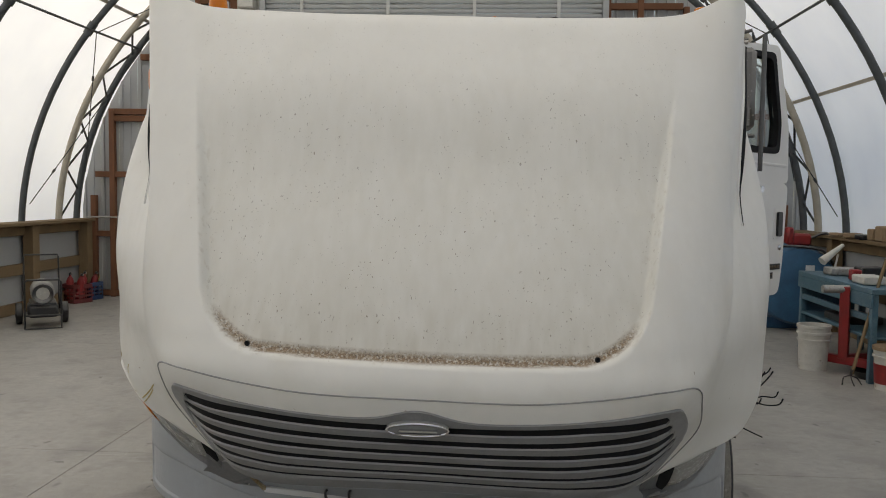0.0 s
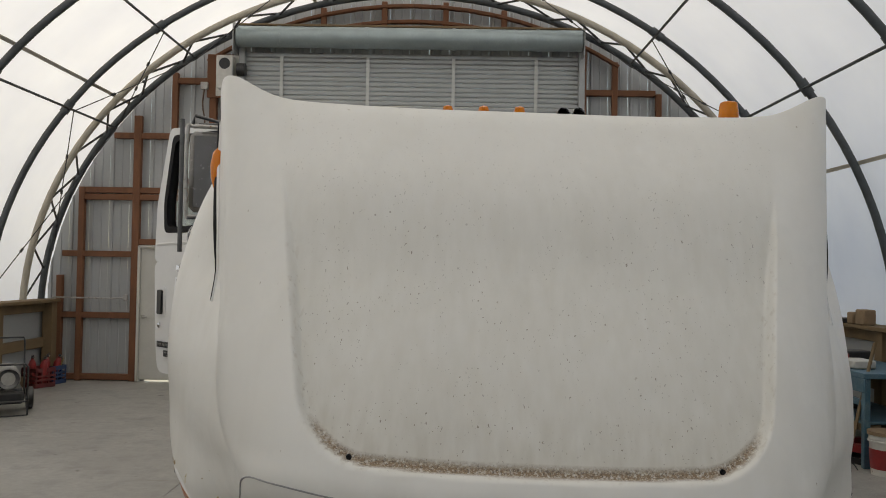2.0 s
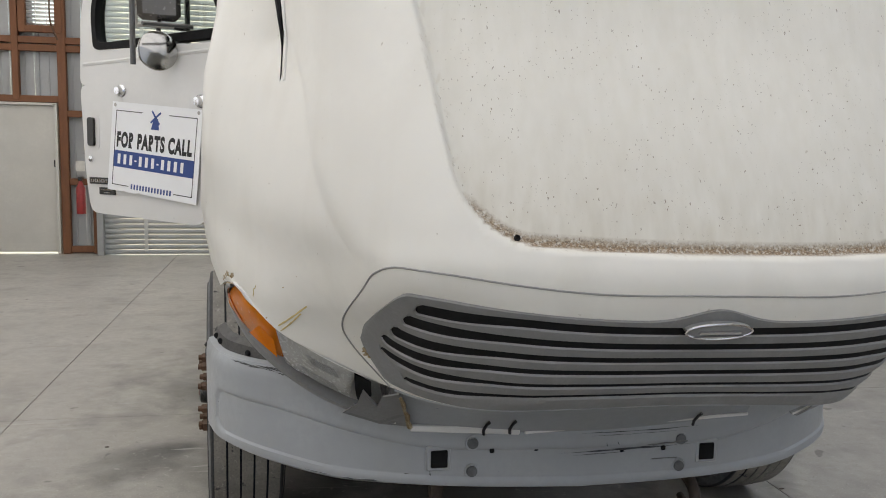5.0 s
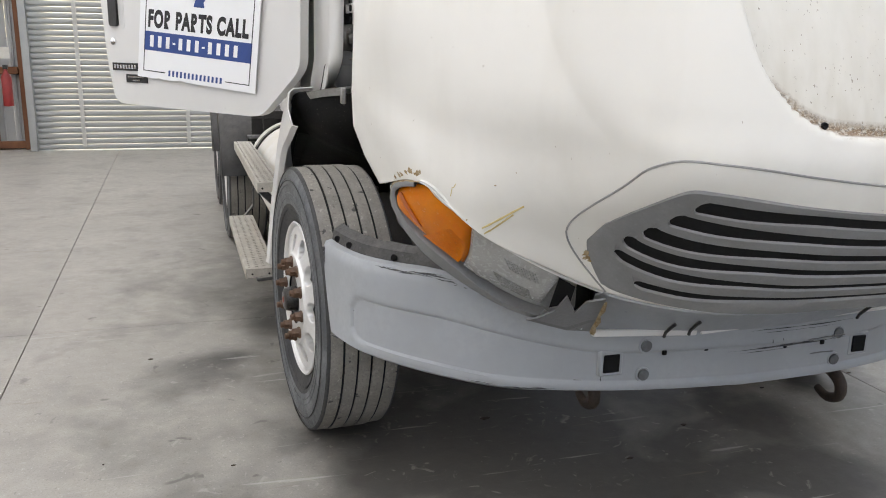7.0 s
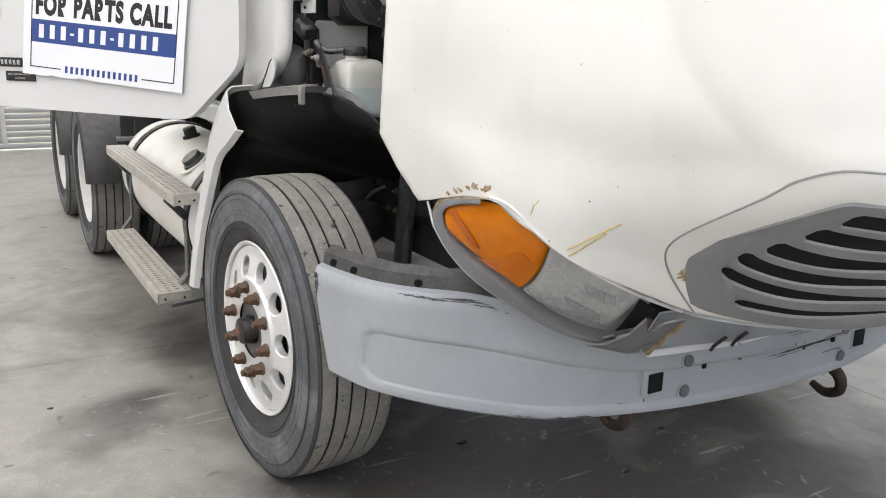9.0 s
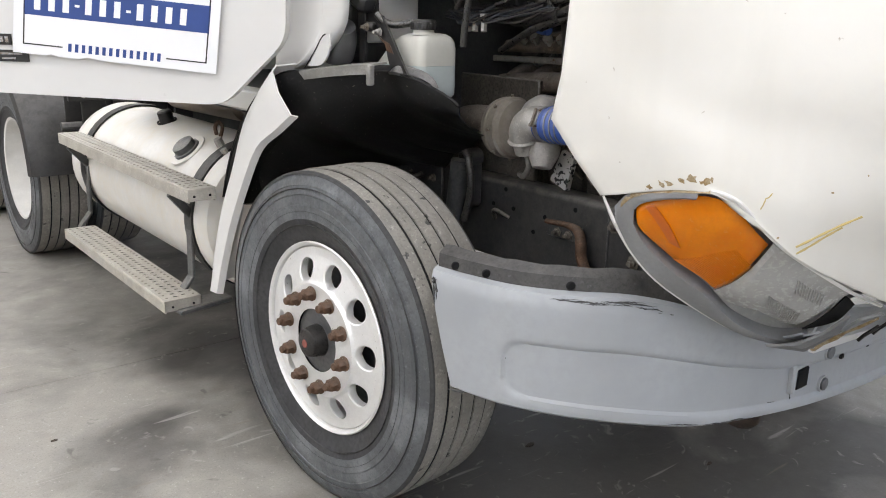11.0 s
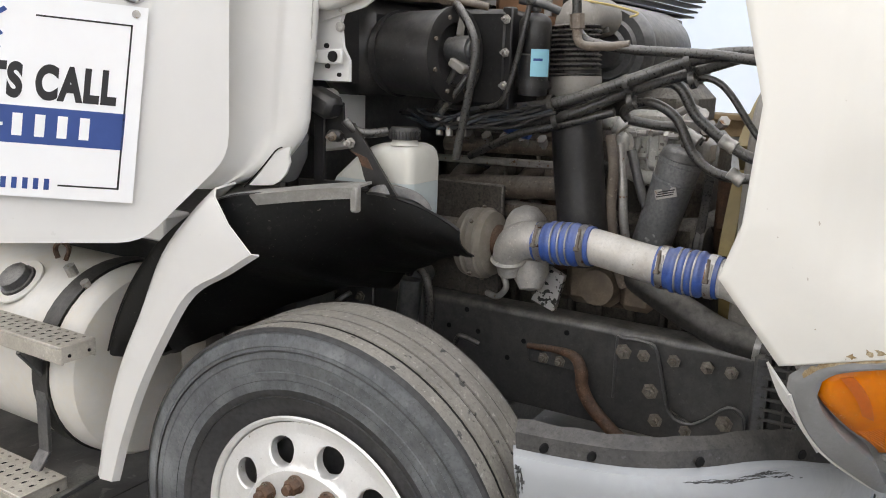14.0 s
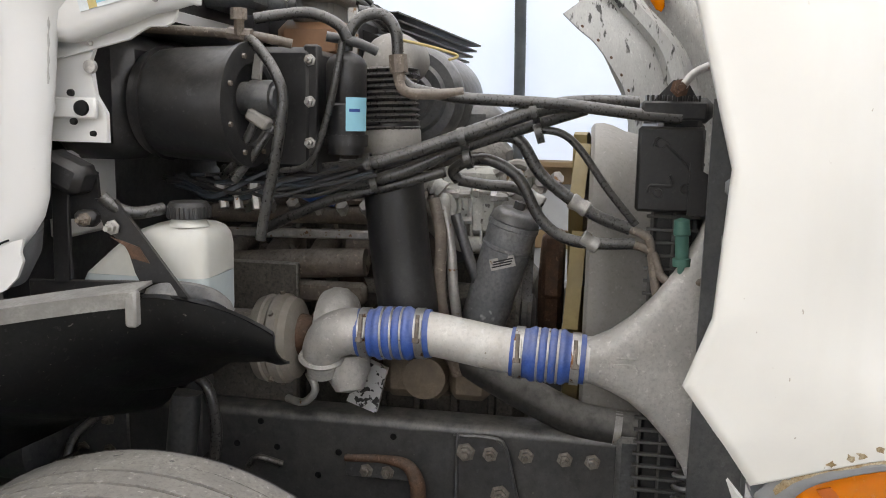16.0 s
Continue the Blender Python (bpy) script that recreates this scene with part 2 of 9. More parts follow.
HOOP = mat("dark steel hoop", (0.085, 0.094, 0.10), 0.5, 0.3, var=0.15, scale=10)
HOOP_TAN = mat("pale galvanised hoop", (0.42, 0.38, 0.31), 0.5, 0.1, var=0.12, scale=6)
WIRE = mat("blue black wire", (0.022, 0.028, 0.036), 0.4, c2=(0.05, 0.065, 0.08), var=0.2, scale=30)
WEB = mat("black web rod", (0.02, 0.02, 0.022), 0.5)
STRAP = mat("seam band of the membrane", (0.50, 0.46, 0.40), 0.8, var=0.1)
DOORW = mat("off-white steel door", (0.56, 0.54, 0.49), 0.5, var=0.05, scale=3, bump=0.01)
REDP = mat("red paint", (0.32, 0.022, 0.022), 0.4, c2=(0.2, 0.02, 0.02), var=0.15, scale=14)
BLUEP = mat("blue machine paint", (0.035, 0.13, 0.24), 0.45, c2=(0.03, 0.09, 0.17), var=0.12, scale=6)
TEALP = mat("faded blue bench paint", (0.05, 0.13, 0.18), 0.5, c2=(0.10, 0.17, 0.20), var=0.15, scale=9)
PLASTW = mat("white bucket plastic", (0.62, 0.60, 0.55), 0.5, var=0.1, scale=12, spots=(0.35, 0.32, 0.28), spot_scale=20, spot_at=0.66)
CARD = mat("brown cardboard", (0.30, 0.20, 0.12), 0.85, var=0.12, scale=9)
SIGNW = mat("white sign sheet", (0.82, 0.83, 0.84), 0.4, var=0.02, scale=4)
SIGNK = mat("black print", (0.012, 0.012, 0.014), 0.5)
SIGNB = mat("blue print", (0.018, 0.060, 0.235), 0.5, var=0.05)
YELLOW = mat("yellow paint mark", (0.60, 0.47, 0.20), 0.7)
ALLOY = mat("pale alloy casting", (0.56, 0.56, 0.52), 0.5, 0.1, c2=(0.40, 0.39, 0.35), var=0.14, scale=14, bump=0.1, bscale=90, spots=(0.10, 0.09, 0.08), spot_scale=32, spot_at=0.63, dust=0.3, grit=0.4)
BOLTS = mat("dull dirty bolt steel", (0.30, 0.275, 0.245), 0.45, 0.5, c2=(0.14, 0.11, 0.085), var=0.2, scale=60, dust=0.2, grit=0.6)
RIBG = mat("dusty rib edges", (0.10, 0.098, 0.094), 0.6, var=0.2, scale=30)
FANY = mat("yellowed fan plastic", (0.30, 0.225, 0.095), 0.5, var=0.2)
SHROUD = mat("dusty grey fan shroud", (0.30, 0.282, 0.258), 0.6, c2=(0.19, 0.18, 0.165), var=0.06, scale=4, dust=0.5, grit=0.3)
TREADP = mat("diamond plate step aluminium", (0.60, 0.57, 0.51), 0.48, 0.45, c2=(0.42, 0.39, 0.34), var=0.15, scale=14, bump=0.1, bscale=100, grit=0.3)
LABEL = mat("pale paper label", (0.66, 0.70, 0.72), 0.6, var=0.1, scale=20)
CYAN = mat("pale blue label", (0.25, 0.55, 0.66), 0.6, var=0.05)
DARK = mat("deep engine dirt", (0.060, 0.053, 0.046), 0.7, c2=(0.15, 0.13, 0.105), var=0.2, scale=10, bump=0.2, bscale=40, dust=0.8, grit=0.7)
# daylight at the louvred window is painted as this near-white
WHITE = mat("louvre white with daylight painted in", (0.85, 0.87, 0.90), 0.6)
GLOSSK = mat("glossy black plastic", (0.006, 0.0064, 0.007), 0.36, c2=(0.011, 0.0115, 0.012), var=0.1, scale=12, bump=0.05, bscale=14, spec=0.25, spots=(0.13, 0.125, 0.115), spot_scale=95, spot_at=0.70, grit=0.3)
PIPE = mat("chalky aluminium pipe", (0.68, 0.66, 0.62), 0.5, 0.2, c2=(0.50, 0.47, 0.42), var=0.08, scale=16, bump=0.04, bscale=160, spots=(0.30, 0.27, 0.22), spot_scale=60, spot_at=0.7, grit=0.3)
FLUID = mat("washer bottle with blue fluid", (0.47, 0.53, 0.53), 0.45, var=0.05, scale=7)
FABRIC = fabric_material()


def hood_skin():
    """White paint; below the recess a strip of caught brown dirt, and fine black specks over the panel."""
    m = mat("white hood paint with dirt", (0.722, 0.708, 0.662), 0.38, var=0.03, scale=2.2, bump=0.012, bscale=25, coat=0.06)
    n, l = m.node_tree.nodes, m.node_tree.links
    b = n["Principled BSDF"]
    old = b.inputs["Base Color"].links[0].from_socket
    at = n.new("ShaderNodeAttribute")
    at.attribute_name = "recess"
    sep = n.new("ShaderNodeSeparateColor")
    l.new(at.outputs["Color"], sep.inputs[0])
    tc = n.new("ShaderNodeTexCoord")

    def noise_tex(s, d, sc=(1, 1, 1)):
        mp = n.new("ShaderNodeMapping")
        mp.inputs["Scale"].default_value = sc
        l.new(tc.outputs["Object"], mp.inputs[0])
        t = n.new("ShaderNodeTexNoise")
        t.inputs["Scale"].default_value, t.inputs["Detail"].default_value = s, d
        l.new(mp.outputs[0], t.inputs["Vector"])
        return t.outputs[0]

    def math_node(op, a, c):
        x = n.new("ShaderNodeMath")
        x.operation, x.use_clamp = op, True
        for v, i in ((a, 0), (c, 1)):
            if isinstance(v, (int, float)):
                x.inputs[i].default_value = v
            else:
                l.new(v, x.inputs[i])
        return x.outputs[0]

    def ramp(v, lo, hi):
        r = n.new("ShaderNodeMapRange")
        r.inputs[1].default_value, r.inputs[2].default_value = lo, hi
        l.new(v, r.inputs[0])
        return r.outputs[0]

    def mix(f, a, c):
        x = n.new("ShaderNodeMix")
        x.data_type = "RGBA"
        l.new(f, x.inputs[0])
        l.new(a, x.inputs[6])
        x.inputs[7].default_value = (*c, 1)
        return x.outputs[2]

    panel, edge = sep.outputs[0], sep.outputs[1]
    # greyish, slightly yellow film with vertical streaks on the recessed panel
    streak = ramp(noise_tex(2.2, 6, (3.2, 3.2, 0.45)), 0.50, 0.78)
    old = mix(math_node("MULTIPLY", streak, 0.28), old, (0.52, 0.49, 0.42))
    fleck = ramp(noise_tex(75, 4, (1, 1, 0.6)), 0.735, 0.75)
    old = mix(math_node("MULTIPLY", fleck, 0.6), old, (0.26, 0.20, 0.13))
    film = math_node("MULTIPLY", panel, ramp(noise_tex(4, 6, (9, 9, 0.35)), 0.0, 1.1))
    low, rim = sep.outputs[2], at.outputs["Alpha"]
    col = mix(math_node("MULTIPLY", film, 0.75), old, (0.56, 0.54, 0.468))
    wash = math_node("MULTIPLY", low, ramp(noise_tex(7, 4, (5, 5, 0.8)), 0.15, 0.85))
    col = mix(math_node("MULTIPLY", wash, 0.5), col, (0.40, 0.36, 0.28))
    spill = math_node("MULTIPLY", rim, ramp(noise_tex(60, 6, (1, 1, 0.5)), 0.55, 0.66))
    col = mix(math_node("MULTIPLY", spill, 0.2), col, (0.27, 0.18, 0.09))
    speck = math_node("MULTIPLY", ramp(noise_tex(170, 6, (1, 1, 0.55)), 0.665, 0.685), ramp(noise_tex(9, 4), 0.40, 0.54))
    speck = math_node("MULTIPLY", speck, panel)
    col = mix(math_node("MULTIPLY", speck, 0.75), col, (0.12, 0.085, 0.055))
    edge = ramp(edge, 0.25, 0.9)
    grime = math_node("MULTIPLY", edge, ramp(noise_tex(110, 6), 0.26, 0.50))
    col = mix(math_node("MULTIPLY", grime, 0.95), col, (0.20, 0.122, 0.062))
    fine = math_node("MULTIPLY", edge, ramp(noise_tex(190, 4), 0.52, 0.62))
    col = mix(math_node("MULTIPLY", fine, 0.7), col, (0.07, 0.05, 0.035))
    chaff = math_node("MULTIPLY", edge, ramp(noise_tex(210, 6, (1.0, 1.0, 1.8)), 0.57, 0.63))
    col = mix(math_node("MULTIPLY", chaff, 0.65), col, (0.55, 0.50, 0.40))
    l.new(col, b.inputs["Base Color"])
    return m


HOODM = hood_skin()


# ---------- mesh builder ----------
class Shape:
    def __init__(self):
        self.v, self.f = [], []

    def add(self, verts, faces):
        o = len(self.v)
        self.v += [tuple(p) for p in verts]
        self.f += [tuple(i + o for i in q) for q in faces]
        return self

    def box(self, c, s, m=None, ch=None):
        """Box of size s round c with chamfered edges, turned by the matrix m about c."""
        hx, hy, hz = (v / 2 for v in s)
        ch = min(min(s) * 0.2, 0.006) if ch is None else ch
        pts, idx = [], {}
        for sx in (-1, 1):
            for sy in (-1, 1):
                for sz in (-1, 1):
                    for a in range(3):
                        p = [sx * hx, sy * hy, sz * hz]
                        for b in range(3):
                            if b != a:
                                p[b] -= (sx, sy, sz)[b] * ch
                        idx[(sx, sy, sz, a)] = len(pts)
                        pts.append(Vector(p))
        fs = []
        cyc = ((-1, -1), (1, -1), (1, 1), (-1, 1))
        for a in range(3):
            b, c2 = (a + 1) % 3, (a + 2) % 3
            for s0 in (-1, 1):
                q = []
                for u, w in cyc if s0 > 0 else cyc[::-1]:
                    k = [0, 0, 0]
                    k[a], k[b], k[c2] = s0, u, w
                    q.append(idx[(*k, a)])
                fs.append(q)
            for u, w in cyc:
                # edge along a between faces b and c2
                k0, k1 = [0, 0, 0], [0, 0, 0]
                k0[a], k0[b], k0[c2] = -1, u, w
                k1[a], k1[b], k1[c2] = 1, u, w
                q = [idx[(*k0, b)], idx[(*k1, b)], idx[(*k1, c2)], idx[(*k0, c2)]]
                fs.append(q if u * w > 0 else q[::-1])
        for sx in (-1, 1):
            for sy in (-1, 1):
                for sz in (-1, 1):
                    q = [idx[(sx, sy, sz, a)] for a in range(3)]
                    fs.append(q if sx * sy * sz > 0 else q[::-1])
        c = Vector(c)
        return self.add([(m @ p if m else p) + c for p in pts], fs)

    def bar(self, a, b, w, h, up=(0, 0, 1), ch=None):
        """A beam of section w by h from a to b."""
        a, b = Vector(a), Vector(b)
        d = (b - a).normalized()
        s = d.cross(Vector(up))
        s = s.normalized() if s.length > 1e-4 else Vector((1, 0, 0))
        u = s.cross(d)
        m = Matrix((s, d, u)).transposed()
        return self.box((a + b) / 2, (w, (b - a).length, h), m, ch)

    def tube(self, pts, r, seg=10, smooth=0, caps=True):
        """A round tube along points; r is a number or one radius a point."""
        pts = [Vector(p) for p in pts]
        rs = list(r) if isinstance(r, (list, tuple)) else [r] * len(pts)
        if smooth:
            pts, rs = spline(pts, rs, smooth)
        ring, fs, vs = None, [], []
        d0 = (pts[1] - pts[0]).normalized()
        side = d0.orthogonal().normalized()
        for i, p in enumerate(pts):
            d = (pts[min(i + 1, len(pts) - 1)] - pts[max(i - 1, 0)]).normalized()
            side = (side - d * side.dot(d)).normalized()
            up = d.cross(side)
            vs += [p + rs[i] * (math.cos(2 * math.pi * k / seg) * side + math.sin(2 * math.pi * k / seg) * up) for k in range(seg)]
            if i:
                o = (i - 1) * seg
                fs += [(o + k, o + (k + 1) % seg, o + seg + (k + 1) % seg, o + seg + k) for k in range(seg)]
        if caps:
            fs += [tuple(range(seg))[::-1], tuple(len(vs) - seg + k for k in range(seg))]
        return self.add(vs, fs)

    def lathe(self, prof, origin, axis, seg=32, closed=False):
        """Profile of (along, radius) turned round the axis through origin."""
        o, d = Vector(origin), Vector(axis).normalized()
        s = d.orthogonal().normalized()
        u = d.cross(s)
        vs, fs, n = [], [], len(prof)
        for k in range(seg):
            a = 2 * math.pi * k / seg
            w = math.cos(a) * s + math.sin(a) * u
            vs += [o + d * t + w * r for t, r in prof]
        for k in range(seg):
            k2 = (k + 1) % seg
            for i in range(n if closed else n - 1):
                j = (i + 1) % n
                fs.append((k * n + i, k2 * n + i, k2 * n + j, k * n + j))
        return self.add(vs, fs)

    def grid(self, rows, thick=0.0):
        """A sheet through rows of points; thick gives it a back and edges."""
        h, w = len(rows), len(rows[0])
        vs = [Vector(p) for r in rows for p in r]
        fs = [(i * w + j, i * w + j + 1, (i + 1) * w + j + 1, (i + 1) * w + j) for i in range(h - 1) for j in range(w - 1)]
        if not thick:
            return self.add(vs, fs)
        nor = [Vector((0, 0, 0)) for _ in vs]
        for q in fs:
            k = (vs[q[1]] - vs[q[0]]).cross(vs[q[3]] - vs[q[0]])
            for i in q:
                nor[i] += k
        back = [p - thick * (k.normalized() if k.length else k) for p, k in zip(vs, nor)]
        o = len(vs)
        rim = [j for j in range(w)] + [i * w + w - 1 for i in range(1, h)] + [(h - 1) * w + j for j in range(w - 2, -1, -1)] + [i * w for i in range(h - 2, 0, -1)]
        fs2 = fs + [tuple(i + o for i in q[::-1]) for q in fs]
        for a, b in zip(rim, rim[1:] + rim[:1]):
            fs2.append((b, a, a + o, b + o))
        return self.add(vs + back, fs2)

    def prism(self, poly, depth):
        """A flat polygon of 3D points given a depth vector."""
        poly, d, n = [Vector(p) for p in poly], Vector(depth), len(poly)
        fs = [tuple(range(n)), tuple(range(2 * n - 1, n - 1, -1))]
        fs += [(i, i + n, (i + 1) % n + n, (i + 1) % n) for i in range(n)]
        return self.add(poly + [p + d for p in poly], fs)


def spline(pts, rs, k):
    out, orr = [], []
    for i in range(len(pts) - 1):
        p0, p1, p2, p3 = pts[max(i - 1, 0)], pts[i], pts[i + 1], pts[min(i + 2, len(pts) - 1)]
        for j in range(k):
            t = j / k
            out.append(0.5 * ((2 * p1) + (p2 - p0) * t + (2 * p0 - 5 * p1 + 4 * p2 - p3) * t * t + (3 * p1 - p0 - 3 * p2 + p3) * t**3))
            orr.append(rs[i] + (rs[i + 1] - rs[i]) * t)
    return out + [pts[-1]], orr + [rs[-1]]


def mesh(name, sh, material, angle=38):
    me = bpy.data.meshes.new(name)
    me.from_pydata([tuple(p) for p in sh.v], [], sh.f)
    me.materials.append(material)
    bm = bmesh.new()
    bm.from_mesh(me)
    bmesh.ops.recalc_face_normals(bm, faces=bm.faces)
    bm.to_mesh(me)
    bm.free()
    me.shade_smooth()
    me.set_sharp_from_angle(angle=radians(angle))
    return me


def part(name, sh, material, parent, label="", angle=38):
    ob = new(name, sh if isinstance(sh, bpy.types.Mesh) else mesh(name, sh, material, angle))
    ob.parent = parent
    if label:
        ob["label"] = label
    return ob


def empty(name, at=(0, 0, 0), **tags):
    ob = new(name)
    ob.location = at
    ob.empty_display_size = 0.1
    return tagged(ob, **tags)


def thing(name, sh, material, **tags):
    return tagged(new(name, mesh(name, sh, material)), **tags)


def place(parts, at):
    """Moves a thing built round the origin to a pose."""
    parts.matrix_basis = at
    return parts


def S():
    return Shape()


# ---------- the building ----------
CX, ARCH_A, ARCH_B, ARCH_Z = -0.8, 5.5, 4.9, 1.0
WALL_Y, FRONT_Y = 8.79, -9.2
HOOPS = [7.1 - 1.81 * i for i in range(9)]


def arch_point(a, off=0.0):
    """A point of the hoop line at angle a from the left foot (0) to the right foot (pi): x, z."""
    return CX - (ARCH_A + off) * math.cos(a), ARCH_Z + (ARCH_B + off) * math.sin(a)


def arch_height(x, off=0.0):
    k = max(0.0, 1 - ((x - CX) / (ARCH_A + off)) ** 2)
    return ARCH_Z + (ARCH_B + off) * math.sqrt(k)


# floor of cast slabs with open saw cuts
XJ = [-6.4, -2.35, 1.32, 4.9]
YJ = [-9.4, -6.06, -2.39, 1.28, 4.95, 9.2]
floor = thing("floor", S().box((-0.75, -0.1, -0.16), (11.3, 18.6, 0.2), ch=0.0), JOINT, label="smooth grey concrete shop floor with saw cut joints and stains", category="floor", kind="structure")
ground = thing("ground", S().box((0, 0, -0.42), (700, 700, 0.3), ch=0.0), mat("gravel yard", (0.28, 0.26, 0.23), 0.9, var=0.2, scale=0.5), label="pale gravel yard round the building", category="ground", kind="structure")

# membrane, one sheet over the hoops
rows = []
for i in range(49):
    a = math.pi * i / 48
    x, z = arch_point(a, 0.09)
    rows.append([(x, FRONT_Y - 0.1 + (WALL_Y + 0.3 - FRONT_Y) * j / 20, z) for j in range(21)])
thing("ceiling", S().grid(rows), FABRIC, label="white translucent fabric roof stretched over steel hoops", category="roof", kind="structure")
# unseen end wall, added so that soft light reaches the truck's front
rows = [[(x, FRONT_Y, z0 + (arch_height(x, 0.09) - z0) * j / 6) for j in range(7)] for x in np.linspace(CX - 5.5, CX + 5.5, 40).tolist() for z0 in (0.0,)]
thing("wall_south", S().grid(rows), FABRIC, label="unseen plain white fabric end wall, added to light the truck's front", category="wall", kind="structure")


def hoop(y, off, r, material, a0=0.03):
    pts = [(arch_point(a0 + (math.pi - 2 * a0) * i / 56, off)[0], y, arch_point(a0 + (math.pi - 2 * a0) * i / 56, off)[1]) for i in range(57)]
    return S().tube(pts, r, 10)


for y in HOOPS:
    h = empty("roof_hoop", (0, 0, 0), label="dark galvanised steel pipe hoop holding up the fabric roof", category="hoop", group="roof hoops", kind="structure")
    part("pipe", hoop(y, 0.0, 0.045, HOOP), HOOP, h)
    for a in (0.62, 0.93, math.pi - 0.93, math.pi - 0.62, 1.57):
        x, z = arch_point(a)
        d = Vector((math.sin(a) * 1.0, 0, math.cos(a) * 1.0)).normalized()
        part("clamp", S().tube([Vector((x, y, z)) - d * 0.09, Vector((x, y, z)) + d * 0.09], 0.058, 10), HOOP, h)

truss = empty("end_truss", label="double pipe end truss with a pale outer chord and black web rods", category="truss", kind="structure")
part("inner_chord", hoop(8.55, -0.02, 0.05, HOOP), HOOP, truss)
part("outer_chord", hoop(8.10, 0.02, 0.05, HOOP_TAN), HOOP_TAN, truss, "pale tan pipe")
NW = 40
for i in range(NW):
    a0, a1 = 0.06 + (math.pi - 0.12) * i / NW, 0.06 + (math.pi - 0.12) * (i + 1) / NW
    p, q = arch_point(a0, -0.02), arch_point(a1, 0.02)
    s, e = ((p[0], 8.55, p[1]), (q[0], 8.10, q[1])) if i % 2 else ((p[0], 8.10, p[1]), (q[0], 8.55, q[1]))
    part("web_rod", S().tube([s, e], 0.016, 6), WEB, truss)

for a in (0.62, 0.93, math.pi - 0.93, math.pi - 0.62):
    x, z = arch_point(a, -0.05)
    thing("purlin", S().tube([(x, FRONT_Y + 1, z), (x, 8.55, z)], 0.017, 8), HOOP, label="thin dark steel purlin pipe between the hoops", category="purlin", group="purlins", kind="structure")
for a in (0.70, math.pi - 0.42, 1.30):
    rows = [[(*(lambda p: (p[0], y, p[1]))(arch_point(a + da, 0.08)),) for y in (FRONT_Y, 8.9)] for da in (-0.0045, 0.0045)]
    thing("seam_band", S().grid(rows, 0.006), STRAP, label="pale seam band welded along the fabric roof", category="seam", group="seam bands", kind="structure")
# wire braces between the last hoops
for side in (1, -1):
    for (a0, y0), (a1, y1) in [((0.62, 7.1), (0.20, 8.5)), ((0.62, 8.5), (0.10, 7.1)), ((0.93, 7.1), (0.62, 8.5)), ((0.93, 8.5), (1.3, 7.1)), ((0.62, 7.1), (0.93, 8.5))]:
        f = (lambda a: a) if side > 0 else (lambda a: math.pi - a)
        p, q = arch_point(f(a0), -0.1), arch_point(f(a1), -0.1)
        s, e = Vector((p[0], y0, p[1])), Vector((q[0], y1, q[1]))
        w = S().tube([s, e], 0.007, 5)
        for k in (0.3, 0.55, 0.8):
            c = s.lerp(e, k)
            w.tube([c - (e - s).normalized() * 0.03, c + (e - s).normalized() * 0.03], 0.018, 6)
        thing("brace_wire", w, WEB, label="dark bracing wire with clips between the hoops", category="wire", group="bracing wires", kind="structure")


def pony(xw, sgn, name, label):
    w = empty(name, label=label, category="wall", kind="structure")
    part("sheet", S().box((xw + sgn * 0.16, -0.25, 0.62), (0.02, 18.0, 1.24), ch=0.0), SHEET, w)
    part("top_plank", S().box((xw + sgn * 0.05, -0.3, 1.22), (0.30, 17.9, 0.045)), PINE, w)
    for z in (0.08, 0.60, 1.13):
        part("rail", S().box((xw + sgn * 0.10, -0.3, z), (0.05, 17.9, 0.15)), PINE, w)
    for y in HOOPS + [8.6]:
        part("post", S().box((xw + sgn * 0.03, y - 0.02, 0.6), (0.15, 0.16, 1.2)), PINE, w)
    return w


pony(-6.12, -1, "wall_west", "low timber framed side wall with grey sheet and plank top")
pony(4.52, 1, "wall_east", "low timber framed side wall with grey sheet and plank top")

# end wall: sheets, studs, girts
wall = empty("wall_north", label="grey ribbed sheet end wall on brown timber studs", category="wall", kind="structure")
x = -6.35
while x < 4.75:
    w = 0.305
    ztop = max(1.25, min(arch_height(x + 0.02, 0.0), arch_height(x + w - 0.02, 0.0)) + 0.05)
    spans = [(0.0, ztop)]
    mid = x + w / 2
    if -4.93 < mid < -3.90:
        spans = [(2.06, ztop)]
        if mid > -4.30:
            spans = [(2.06, 3.08), (3.70, ztop)]
    if -3.40 < mid < 1.72:
        spans = [(4.9, ztop)]
    for z0, z1 in spans:
        if z1 - z0 > 0.1:
            prof = [(0, 0), (0.03, 0), (0.04, -0.022), (0.06, -0.022), (0.07, 0), (0.17, 0), (0.176, -0.008), (0.19, -0.008), (0.196, 0), (w - 0.003, 0)]
            part("sheet_panel", S().grid([[(x + u, WALL_Y + 0.12 + d, z if z < ztop - 1e-6 else max(1.25, arch_height(x + u, 0.07))) for u, d in prof] for z in (z0, z1)], 0.004), SHEET, wall, angle=20)
    x += w


def stud(x, z0, z1, w=0.10, y=WALL_Y):
    part("stud", S().box((x, y + 0.05, (z0 + z1) / 2), (w, 0.09, z1 - z0)), TIMBER, wall)


def girt(z, x0, x1, h=0.10, y=WALL_Y):
    part("girt", S().box(((x0 + x1) / 2, y + 0.062, z), (x1 - x0, 0.088, h)), TIMBER, wall)


